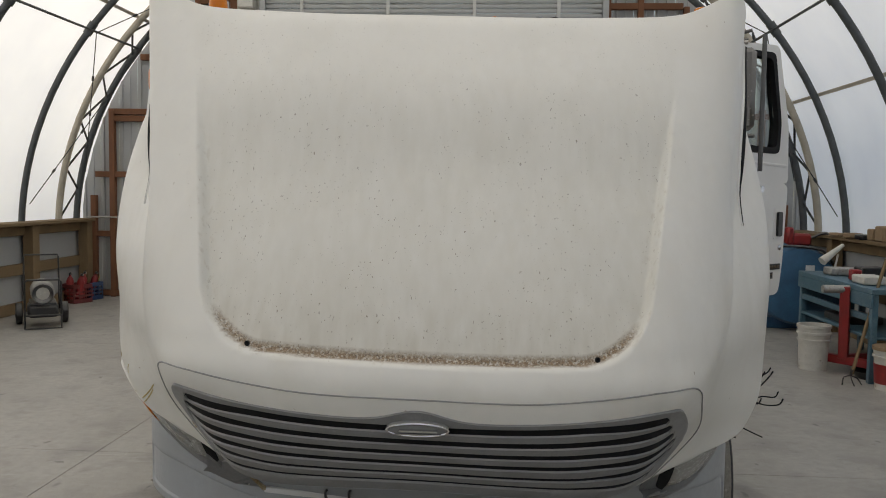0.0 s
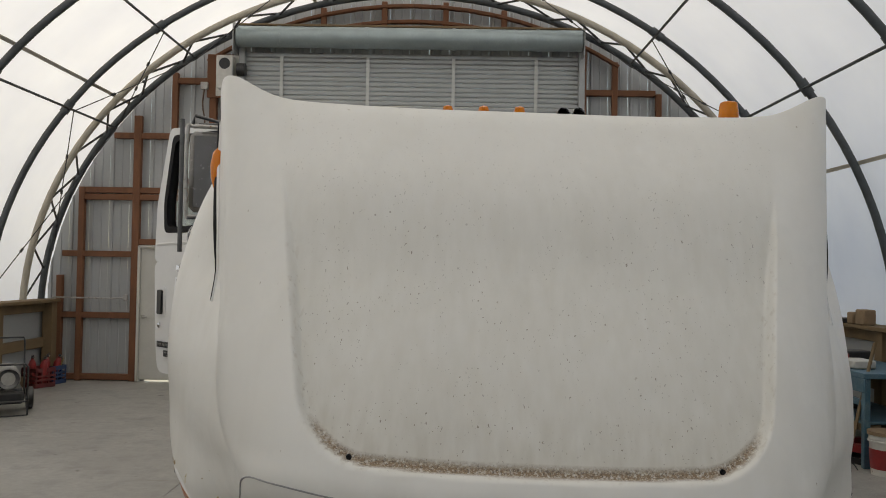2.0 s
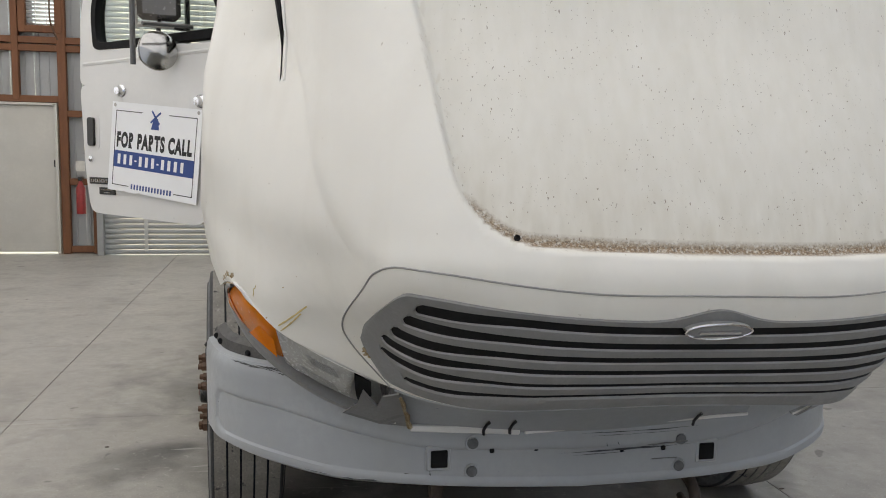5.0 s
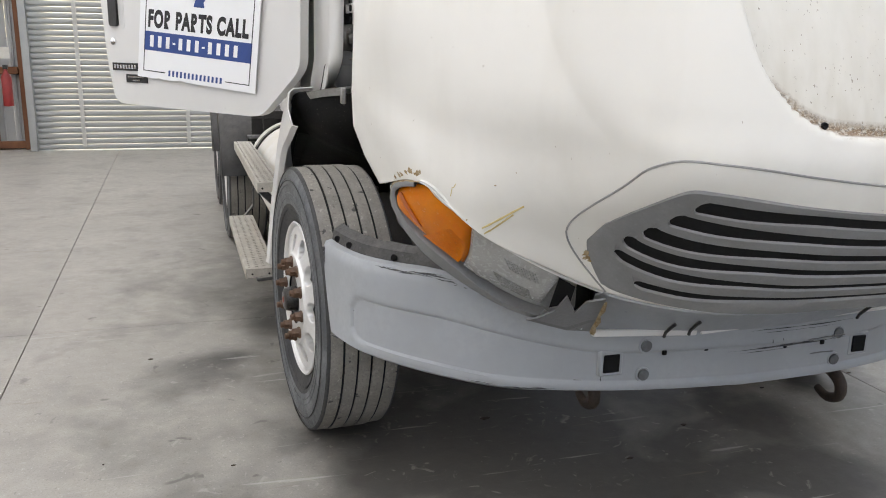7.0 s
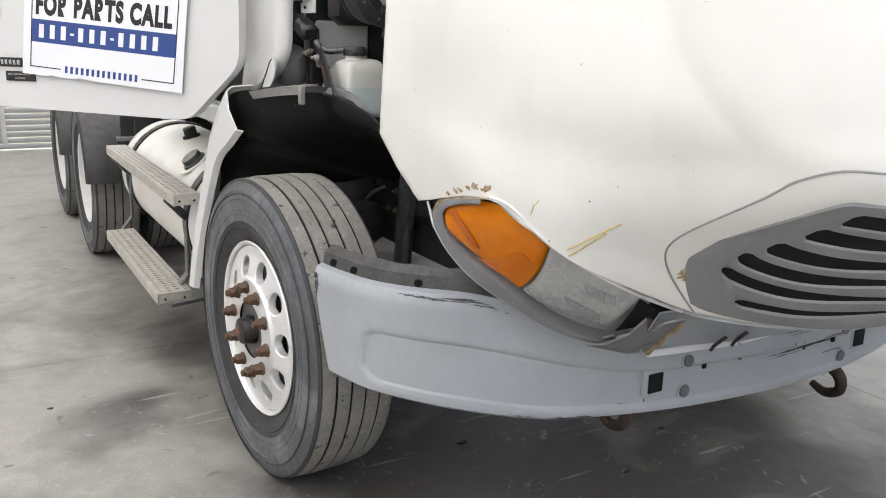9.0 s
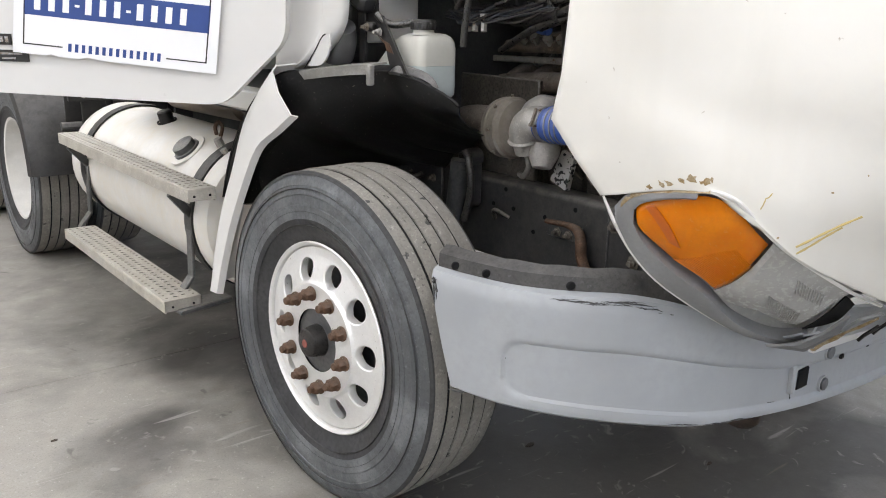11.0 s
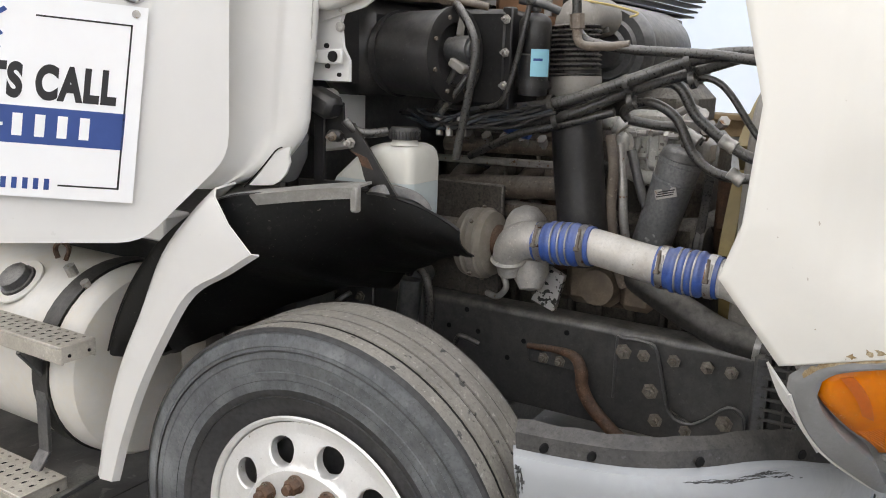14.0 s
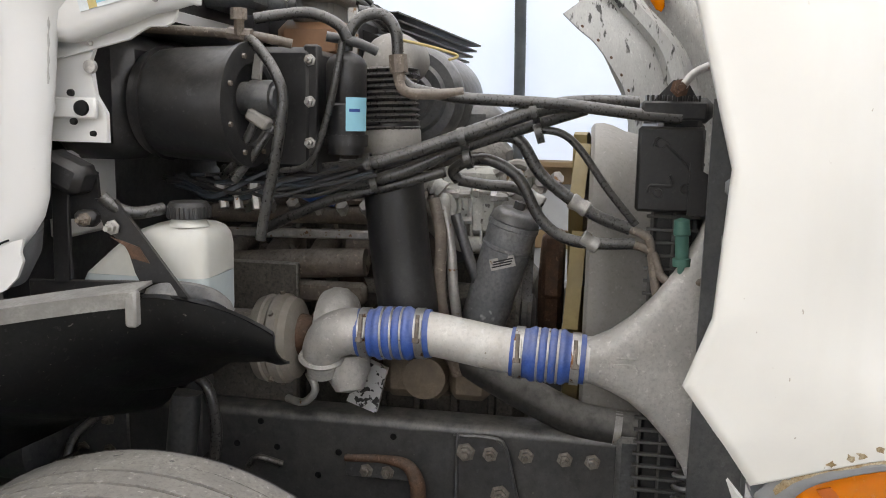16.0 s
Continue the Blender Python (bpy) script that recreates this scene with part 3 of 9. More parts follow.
for sx, z0, z1 in [(-6.13, 0, 1.6), (-5.82, 0, 2.95), (-4.985, 0, 4.05), (-4.43, 2.1, 4.72), (-3.845, 0, 5.0), (-3.45, 0, 4.9), (-2.18, 5.35, 5.75), (-1.25, 5.35, 5.86), (-0.31, 5.35, 5.86), (0.58, 5.35, 5.75), (1.80, 0, 5.2), (2.28, 0, 4.98), (2.95, 0, 4.5), (3.42, 0, 4.05), (4.1, 0, 3.0), (4.48, 0, 1.6)]:
    stud(sx, z0, z1, 0.11 if sx in (-4.985, -3.845) else 0.085)
for z, x0, x1 in [(0.06, -6.2, -4.9), (0.995, -6.25, -5.03), (1.93, -6.1, -5.03), (2.906, -5.85, -3.5), (2.80, -5.85, -3.5), (2.12, -4.93, -3.9), (3.744, -5.35, -3.9), (4.60, -4.42, -3.5), (0.06, -3.8, -3.35), (1.0, -3.8, -3.5), (1.93, -3.8, -3.5), (5.33, -3.3, 1.7), (4.51, 1.8, 2.9), (3.7, 1.8, 3.6), (2.9, 1.8, 4.2), (1.93, 1.8, 4.4), (1.0, 1.8, 4.5), (0.06, 1.8, 4.5)]:
    girt(z, x0, x1, 0.09)
for off in (-0.10, -0.34):
    for i in range(16):
        a0, a1 = 0.95 + 1.24 * i / 16, 0.95 + 1.24 * (i + 1) / 16
        p, q = arch_point(a0, off), arch_point(a1, off)
        if off == -0.10 or 5.3 < p[1]:
            part("rafter", S().bar((p[0], WALL_Y + 0.03, p[1]), (q[0], WALL_Y + 0.03, q[1]), 0.05, 0.085, (0, 1, 0)), TIMBER, wall)

# small louvred window
win = empty("window_1", label="small louvred window in a brown timber surround", category="window", kind="structure")
for c, s in [((-4.33, 8.83, 3.39), (0.09, 0.09, 0.78)), ((-3.87, 8.83, 3.39), (0.09, 0.09, 0.78)), ((-4.10, 8.83, 3.74), (0.38, 0.09, 0.09)), ((-4.10, 8.83, 3.05), (0.38, 0.09, 0.09))]:
    part("window_frame", S().box(c, s), TIMBER, win)
for i in range(11):
    part("slat", S().box((-4.10, 8.88, 3.115 + 0.053 * i), (0.37, 0.045, 0.007), Matrix.Rotation(radians(-38), 3, "X"), 0.0), WHITE, win)
for xx in (-4.17, -4.03):
    part("mullion", S().box((xx, 8.86, 3.39), (0.012, 0.012, 0.6), ch=0.0), WHITE, win)

# personnel door
door = empty("door_1", label="closed off-white steel personnel door with daylight under it", category="door", kind="structure")
part("leaf", S().box((-4.42, 8.83, 1.03), (0.93, 0.045, 2.0)), DOORW, door)
for xx in (-4.905, -3.935):
    part("door_frame", S().box((xx, 8.82, 1.03), (0.04, 0.12, 2.06)), DOORW, door)
part("head", S().box((-4.42, 8.82, 2.05), (0.99, 0.12, 0.035)), DOORW, door)
part("door_handle", S().tube([(-4.83, 8.80, 0.98), (-4.83, 8.74, 0.98), (-4.75, 8.735, 0.98)], 0.013, 8).lathe([(0, 0.03), (0.012, 0.032), (0.02, 0.02)], (-4.83, 8.81, 0.98), (0, -1, 0), 16), STEEL, door, "dull metal lever handle")
part("hinge", S().box((-3.965, 8.80, 1.25), (0.03, 0.03, 0.10)), BLACK, door)
part("conduit", S().tube([(-6.2, 8.74, 1.26), (-5.3, 8.74, 1.255), (-5.1, 8.74, 1.27)], 0.012, 8), STEEL, wall)
part("conduit_box", S().box((-5.08, 8.74, 1.27), (0.06, 0.05, 0.09)), STEEL, wall)

# roll-up door
roll = empty("door_2", label="closed galvanised roll-up door with narrow curved slats", category="roll-up door", kind="structure")
slat_me = mesh("slat", S().grid([[(xx, y, z) for xx in (-3.34, 1.70)] for y, z in [(0.0, 0.0), (-0.014, 0.008), (-0.020, 0.030), (-0.014, 0.055), (0.0, 0.064), (0.006, 0.072)]], 0.003), SHUTTER)
for i in range(70):
    part("slat", slat_me, SHUTTER, roll).location = (0, 8.66, 0.01 + 0.0715 * i)
for xx in (-2.77, -1.47, -0.18, 1.06):
    part("wind_strip", S().box((xx, 8.628, 2.5), (0.05, 0.008, 4.9), ch=0.0), mat("pale strip", (0.55, 0.55, 0.53), 0.5, 0.2), roll)
for xx in (-3.36, 1.74):
    part("guide_rail", S().box((xx, 8.63, 2.6), (0.09, 0.12, 5.2)), SHUTTER, roll)
part("drum", S().lathe([(0, 0.0), (0, 0.155), (5.1, 0.155), (5.1, 0.0)], (-3.39, 8.44, 5.19), (1, 0, 0), 40), GALV, roll, "spiral galvanised drum")
for xx in (-2.77, -1.47, -0.18, 1.06):
    part("drum_band", S().lathe([(0, 0.157), (0.0, 0.162), (0.05, 0.162), (0.05, 0.157)], (xx - 0.025, 8.44, 5.19), (1, 0, 0), 40), GALV, roll)
for xx in (-3.44, 1.74):
    part("bracket_plate", S().box((xx, 8.55, 5.18), (0.02, 0.42, 0.44)), SHUTTER, roll)
part("hood_rail", S().box((-0.84, 8.60, 5.37), (5.1, 0.36, 0.03)), PINE, roll)

# control box beside the roll-up door
ebox = empty("control_box", label="white door operator box on a timber backing board", category="control box")
part("board", S().box((-3.72, 8.74, 4.66), (0.40, 0.04, 0.66)), TIMBER, ebox)
part("back_plate", S().box((-3.60, 8.71, 4.66), (0.36, 0.02, 0.62)), PLASTW, ebox)
part("case", S().box((-3.60, 8.60, 4.68), (0.25, 0.2, 0.50), ch=0.02), PLASTW, ebox)
part("nameplate", S().lathe([(0, 0.0), (0, 0.085), (0.006, 0.08), (0.006, 0)], (-3.60, 8.50, 4.80), (0, -1, 0), 24), BLACK, ebox, "black oval plate")
part("motor", S().tube([(-3.42, 8.56, 4.72), (-3.30, 8.56, 4.72)], 0.1, 16), BLACK, ebox)
part("junction_box", S().box((-3.95, 8.70, 4.5), (0.11, 0.06, 0.11)), STEEL, ebox)
part("cable", S().tube([(-3.95, 8.70, 4.45), (-3.97, 8.69, 4.2), (-3.93, 8.70, 3.9), (-3.95, 8.70, 3.2), (-3.86, 8.70, 2.9)], 0.012, 6, 5), RUST, ebox)

# fire extinguisher beside the personnel door
ext = empty("fire_extinguisher", label="small red fire extinguisher hung on the end wall", category="extinguisher")
part("cylinder", S().lathe([(0, 0), (0.01, 0.06), (0.36, 0.06), (0.42, 0.03), (0.46, 0.018), (0.46, 0)], (-3.62, 8.68, 0.56), (0, 0, 1), 20), REDP, ext)
part("valve", S().box((-3.62, 8.68, 1.05), (0.05, 0.09, 0.05)), BLACK, ext)
part("paper_tag", S().box((-3.62, 8.70, 1.22), (0.12, 0.006, 0.14), ch=0.0), PLASTW, ext)

# ---------- things along the side walls ----------
heater = empty("heater", (-5.38, 5.98, 0), label="grey torpedo space heater on a black two wheeled tube cart", category="heater")
part("barrel", S().lathe([(0, 0.0), (0, 0.10), (0.02, 0.125), (0.05, 0.135), (0.52, 0.135), (0.55, 0.12), (0.55, 0)], (0, -0.25, 0.43), (0, 1, 0), 28), mat("grey heater shell", (0.40, 0.39, 0.36), 0.45, grit=0.2), heater)
part("outlet", S().lathe([(0.03, 0.0), (0.0, 0.075), (-0.02, 0.10), (-0.035, 0.115), (0.02, 0.125)], (0, -0.25, 0.43), (0, 1, 0), 28), DUSTY, heater, "scorched round outlet")
part("fuel_tank", S().box((0, 0.0, 0.21), (0.34, 0.52, 0.15), ch=0.03), BLACK, heater, "black fuel tank")
part("saddle", S().box((0, 0.0, 0.30), (0.30, 0.46, 0.035)), DUSTY, heater)
part("cart_frame", S().tube([(-0.20, -0.30, 0.012), (-0.20, -0.30, 0.57), (-0.175, -0.30, 0.60), (0.175, -0.30, 0.60), (0.20, -0.30, 0.57), (0.20, -0.30, 0.012), (-0.20, -0.30, 0.012)], 0.012, 8).tube([(-0.20, -0.30, 0.17), (0.20, -0.30, 0.17)], 0.012, 8).tube([(-0.20, -0.30, 0.17), (-0.20, 0.30, 0.17)], 0.012, 8).tube([(0.20, -0.30, 0.17), (0.20, 0.30, 0.17)], 0.012, 8), BLACK, heater)
part("push_bar", S().tube([(-0.20, 0.22, 0.17), (-0.20, 0.34, 0.82), (-0.19, 0.345, 0.86), (0.19, 0.345, 0.86), (0.20, 0.34, 0.82), (0.20, 0.22, 0.17)], 0.011, 8), BLACK, heater)
part("axle", S().tube([(-0.29, 0.22, 0.135), (0.29, 0.22, 0.135)], 0.011, 8), STEEL, heater)
for sx in (-0.26, 0.26):
    part("wheel", S().lathe([(-0.04, 0.04), (-0.04, 0.115), (-0.028, 0.135), (0.028, 0.135), (0.04, 0.115), (0.04, 0.04)], (sx, 0.22, 0.135), (1, 0, 0), 24, True), BLACK, heater)
    part("wheel_hub", S().lathe([(-0.045, 0.0), (-0.045, 0.05), (0.045, 0.05), (0.045, 0)], (sx, 0.22, 0.135), (1, 0, 0), 16), DUSTY, heater)
heater.rotation_euler = (0, 0, radians(31))


def crate(at, material, label, turn, size=0.32, high=0.28):
    """Open plastic crate with slatted sides."""
    c = empty("crate", at, label=label, category="crate", group="crates by the wall")
    h = size / 2
    part("bottom", S().box((0, 0, 0.012), (size, size, 0.02)), material, c)
    post = mesh("post", S().box((0, -h + 0.009, high / 2), (0.022, 0.012, high - 0.02), ch=0.002), material)
    slats = [mesh("slat", S().box((0, -h + 0.008, z), (size, 0.014, t), ch=0.003), material) for z, t in ((0.04, 0.05), (0.11, 0.028), (0.165, 0.028), (high - 0.03, 0.06))]
    for k in range(4):
        turn_k = Matrix.Rotation(k * math.pi / 2, 4, "Z")
        for me in slats:
            part("slat", me, material, c).matrix_basis = turn_k
        for x_ in (-h + 0.012, -h / 3, h / 3, h - 0.012):
            part("post", post, material, c).matrix_basis = turn_k @ Matrix.Translation((x_, 0, 0))
    c.rotation_euler = (0, 0, radians(turn))


def extinguisher(at, lean_x, lean_y, label):
    x = empty("fire_extinguisher", at, label=label, category="extinguisher", group="extinguishers in the crate")
    part("cylinder", S().lathe([(0, 0), (0.006, 0.05), (0.30, 0.052), (0.345, 0.036), (0.37, 0.016), (0.39, 0.016), (0.39, 0)], (0, 0, 0), (0, 0, 1), 20), REDP, x)
    part("valve", S().box((0, 0, 0.405), (0.03, 0.05, 0.035), ch=0.005).tube([(0, 0.0, 0.42), (0.0, -0.09, 0.44)], 0.008, 6).tube([(0, 0.0, 0.405), (0.0, -0.08, 0.405)], 0.007, 6), BLACK, x, "black lever valve")
    part("gauge", S().lathe([(0, 0.016), (0.012, 0.016), (0.012, 0)], (0.018, 0, 0.405), (1, 0, 0), 14), STEEL, x)
    part("hose", S().tube([(0, 0.02, 0.40), (0.0, 0.07, 0.38), (0.0, 0.075, 0.28), (0.0, 0.06, 0.18)], 0.008, 6, 4), BLACK, x)
    x.rotation_euler = (radians(lean_x), radians(lean_y), radians(35))
    return x


crate((-6.05, 8.09, 0), mat("dark red plastic", (0.15, 0.02, 0.02), 0.5, var=0.12), "red plastic crate holding fire extinguishers", 62)
crate((-6.03, 8.45, 0), mat("dark blue plastic", (0.02, 0.05, 0.13), 0.5, var=0.1), "small dark blue plastic crate", 75, 0.28, 0.27)
ex = None
for at, a_, b_ in (((-6.13, 8.05, 0.03), 6, 0), ((-6.02, 8.17, 0.03), -5, 8), ((-5.99, 8.03, 0.025), 8, 6), ((-6.02, 8.44, 0.025), 10, 12)):
    ex = extinguisher(at, a_, b_, "red fire extinguisher standing in a plastic crate")
part("paper_tag", S().box((0.055, -0.02, 0.33), (0.003, 0.07, 0.12), Matrix.Rotation(0.5, 3, "X"), 0.0), YELLOW, ex, "yellow paper tag")

# right side
tank = empty("storage_tank", (4.05, 7.3, 0), label="large blue steel oil storage tank lying along the wall", category="tank")
part("shell", S().lathe([(0, 0), (0.015, 0.30), (0.04, 0.47), (0.08, 0.5), (1.4, 0.5), (1.44, 0.47), (1.46, 0)], (0, -0.45, 0.60), (0, 1, 0), 48), BLUEP, tank)
for yy in (0.0, 0.75):
    part("saddle", S().box((0, yy, 0.07), (0.8, 0.12, 0.14)), BLUEP, tank)
part("label_plate", S().box((0.12, -0.445, 0.78), (0.11, 0.006, 0.17), ch=0.0), LABEL, tank, "yellow and white warning label")
part("label_print", S().box((0.12, -0.4495, 0.75), (0.085, 0.002, 0.05), ch=0.0), YELLOW, tank)
part("pump", S().box((0.10, -0.05, 1.17), (0.30, 0.14, 0.16), ch=0.03).box((-0.03, -0.05, 1.22), (0.08, 0.2, 0.22), ch=0.02), REDP, tank, "red transfer pump")
part("pump_hose", S().tube([(0.25, -0.1, 1.2), (0.42, -0.2, 1.25), (0.45, -0.3, 0.9), (0.25, -0.42, 1.06), (-0.2, -0.40, 1.10), (-0.45, -0.3, 1.02)], 0.018, 8, 8), HOSE, tank)


def bucket(at, r, h, label, band=None, lid=False):
    b = empty("bucket", at, label=label, category="bucket", group="buckets")
    part("body", S().lathe([(0.0, 0.0), (0.0, r * 0.86), (h * 0.78, r * 0.97), (h * 0.78, r * 1.06), (h * 0.82, r * 1.06), (h * 0.82, r * 0.98), (h * 0.93, r), (h * 0.94, r * 1.06), (h, r * 1.06), (h, r * 0.96), (h * 0.4, r * 0.9)], (0, 0, 0), (0, 0, 1), 32), PLASTW, b)
    if band:
        part("printed_band", S().lathe([(h * 0.15, r * 0.885 + 0.002), (h * 0.62, r * 0.95 + 0.003)], (0, 0, 0), (0, 0, 1), 32), band, b, "printed red label band")
    if lid:
        part("lid", S().lathe([(h, 0), (h + 0.012, r * 0.9), (h + 0.012, r * 1.08), (h - 0.02, r * 1.08)], (0, 0, 0), (0, 0, 1), 32), CARD, b)


bucket((3.42, 4.62, 0), 0.15, 0.38, "white plastic pail with a worn print on the floor")
bucket((3.42, 4.62, 0.07), 0.155, 0.38, "white plastic pail nested in another pail")
bucket((3.80, 3.78, 0), 0.15, 0.38, "white plastic pail with a red label", REDP, True)

bench = empty("workbench", (4.05, 4.9, 0), label="faded blue steel workbench covered in tools", category="workbench")
part("top", S().box((0, 0, 0.86), (0.75, 1.9, 0.05)), TEALP, bench)
part("apron", S().box((-0.36, 0, 0.77), (0.03, 1.9, 0.13)), TEALP, bench)
part("lower_shelf", S().box((0, 0, 0.42), (0.7, 1.8, 0.03)), TEALP, bench)
part("side_panel", S().box((-0.05, 0.92, 0.55), (0.6, 0.03, 0.5)), TEALP, bench)
for sx, sy in ((-0.33, -0.9), (-0.33, 0.9), (0.33, -0.9), (0.33, 0.9)):
    part("leg", S().box((sx, sy, 0.42), (0.06, 0.06, 0.84)), TEALP, bench)
part("mid_rail", S().box((-0.33, 0, 0.6), (0.04, 1.8, 0.06)), TEALP, bench)
for nm, at, sz, m_, lb, ct in [("tool_tray", (3.95, 5.35, 0.93), (0.3, 0.22, 0.08), STEEL, "dull metal tray of small parts on the workbench", "tray"), ("tin", (3.85, 4.75, 0.945), (0.1, 0.1, 0.11), REDP, "small red tin on the workbench", "tin"), ("paper_box", (3.86, 4.45, 0.93), (0.22, 0.3, 0.08), PLASTW, "white carton on the workbench", "box"), ("parts_box", (4.1, 5.0, 0.95), (0.25, 0.2, 0.12), BLACK, "black parts box on the workbench", "box"), ("parts_box", (3.95, 5.0, 0.475), (0.4, 0.5, 0.08), BLACK, "dark parts tray on the lower shelf of the bench", "box"), ("parts_box", (4.45, 6.3, 1.275), (0.16, 0.22, 0.06), CARD, "brown box on the side wall's plank", "box"), ("carved_block", (4.48, 5.55, 1.33), (0.14, 0.2, 0.17), CARD, "tan blocks standing on the side wall's plank", "block"), ("carved_block", (4.48, 5.80, 1.31), (0.12, 0.14, 0.13), CARD, "tan blocks standing on the side wall's plank", "block"), ("parts_box", (4.45, 6.75, 1.265), (0.12, 0.3, 0.04), CARD, "flat brown box on the side wall's plank", "box"), ("parts_box", (4.46, 6.03, 1.27), (0.14, 0.2, 0.06), BLACK, "black case on the side wall's plank", "box")]:
    thing(nm, S().box(at, sz, ch=0.012), m_, label=lb, category=ct)
thing("task_lamp", S().tube([(3.95, 5.55, 0.89), (4.0, 5.58, 1.1)], 0.012, 8).tube([(3.80, 5.5, 1.02), (4.05, 5.58, 1.2)], [0.05, 0.02], 12), PLASTW, label="white clip-on work lamp at the end of the workbench", category="lamp")

stand = empty("engine_stand", (3.62, 4.45, 0), label="red tubular engine stand with castor wheels", category="engine stand")
part("post", S().bar((0.05, 0.05, 0.14), (0.02, 0.0, 0.86), 0.09, 0.09), REDP, stand)
part("base_bar", S().bar((0.05, 0.05, 0.14), (0.9, 0.3, 0.14), 0.08, 0.08), REDP, stand)
part("cross_bar", S().bar((-0.15, 0.32, 0.12), (0.28, -0.22, 0.12), 0.08, 0.08), REDP, stand)
part("head_tube", S().tube([(-0.2, 0.0, 0.83), (0.22, 0.0, 0.83)], 0.04, 12), STEEL, stand)
part("head_plate", S().box((0.24, 0.0, 0.83), (0.02, 0.22, 0.22)).tube([(0.24, 0.08, 0.76), (0.36, 0.12, 0.78)], 0.02, 8).tube([(0.24, -0.08, 0.9), (0.36, -0.1, 0.86)], 0.02, 8), DUSTY, stand)
for sx, sy in ((-0.15, 0.32), (0.28, -0.22), (0.88, 0.3)):
    part("castor", S().lathe([(-0.02, 0.02), (-0.02, 0.05), (0.02, 0.05), (0.02, 0.02)], (sx, sy, 0.05), (1, 0.2, 0), 16, True), RUBBER, stand)
rake = empty("hand_rake", (3.55, 3.95, 0), label="garden rake with a wooden shaft leaning on the bench", category="rake")
part("shaft", S().tube([(-0.02, 0.0, 0.1), (0.35, 0.25, 1.15)], 0.016, 10), PINE, rake)
part("tines", S().tube([(-0.02, 0, 0.14), (-0.03, 0, 0.08)], 0.014, 8).tube([(-0.03, 0, 0.08), (-0.10, -0.02, 0.07), (-0.12, -0.04, 0.0)], 0.006, 6, 4).tube([(-0.03, 0, 0.08), (-0.04, -0.05, 0.05), (-0.03, -0.09, 0.0)], 0.006, 6, 4).tube([(-0.03, 0, 0.08), (0.04, 0.02, 0.05), (0.06, -0.03, 0.0)], 0.006, 6, 4), BLACK, rake, "black curved tines")
thing("drain_pan", S().lathe([(0, 0), (0, 0.16), (0.07, 0.2), (0.07, 0.19), (0.012, 0.15), (0.012, 0)], (3.86, 4.25, 0.0), (0, 0, 1), 28), BLACK, label="shallow black drain pan on the floor", category="pan")

# dry leaf bits and flakes lying about on the floor
random.seed(21)
bits = S()
for i in range(70):
    x, y, r = random.uniform(-3.2, 2.6), random.uniform(-4.0, 0.8), random.uniform(0.006, 0.022)
    if -1.3 < x < 1.3 and y > -0.2:
        continue
    a = random.uniform(0, 6.28)
    pts = [(x + r * math.cos(a + k * 1.05) * random.uniform(0.4, 1.3), y + 0.5 * r * math.sin(a + k * 1.05) * random.uniform(0.5, 1.3), 0.0012) for k in range(6)]
    bits.prism(pts, (0, 0, 0.003))
thing("floor_debris", bits, mat("dry dark flakes", (0.075, 0.055, 0.04), 0.8, var=0.3, scale=30), label="scattered dry leaf bits and dark flakes on the concrete floor", category="debris", kind="stuff")


# ---------- the truck ----------
truck = empty("semi_truck", label="white semi truck tractor with its hood tilted forward", category="truck")
XC = 0.048
# cross sections of the hood's half from the chin up to the rear edge, lofted into one skin
chin = [(0, -1.665, 0.905), (0.25, -1.655, 0.9), (0.44, -1.6, 0.885), (0.56, -1.51, 0.878), (0.664, -1.375, 0.88), (0.81, -1.31, 0.94), (0.945, -1.262, 1.012), (1.08, -1.165, 1.128), (1.135, -0.945, 1.092)]
brow = [(0, -1.75, 1.03), (0.25, -1.745, 1.03), (0.45, -1.71, 1.03), (0.62, -1.61, 1.035), (0.75, -1.44, 1.04), (0.882, -1.345, 1.06), (0.99, -1.255, 1.10), (1.112, -1.10, 1.175), (1.165, -0.9, 1.16)]
nose = [(0, -1.835, 1.2), (0.25, -1.83, 1.2), (0.45, -1.805, 1.205), (0.6, -1.765, 1.21), (0.72, -1.68, 1.205), (0.865, -1.45, 1.2), (1.0, -1.265, 1.22), (1.138, -1.06, 1.25), (1.185, -0.845, 1.236)]
belt = [(0, -1.82, 1.32), (0.25, -1.815, 1.32), (0.45, -1.8, 1.32), (0.63, -1.755, 1.33), (0.77, -1.64, 1.33), (0.912, -1.43, 1.33), (1.03, -1.245, 1.34), (1.15, -1.035, 1.34), (1.195, -0.875, 1.33)]
lower_panel = [(0, -1.755, 1.52), (0.25, -1.75, 1.52), (0.46, -1.735, 1.52), (0.66, -1.69, 1.52), (0.8032, -1.57, 1.52), (0.9112, -1.4, 1.52), (1.0154, -1.24, 1.52), (1.158, -1.04, 1.52), (1.19, -0.885, 1.52)]
mid_panel = [(0, -1.66, 1.75), (0.25, -1.655, 1.75), (0.47, -1.645, 1.75), (0.68, -1.6, 1.75), (0.8314, -1.49, 1.75), (0.9074, -1.32, 1.75), (0.9958, -1.18, 1.75), (1.145, -1, 1.74), (1.185, -0.83, 1.72)]
upper_panel = [(0, -1.55, 2), (0.25, -1.545, 2), (0.48, -1.54, 2), (0.7, -1.505, 2), (0.858, -1.42, 2), (0.923, -1.27, 2), (0.994, -1.1, 1.98), (1.11, -0.93, 1.95), (1.155, -0.73, 1.91)]
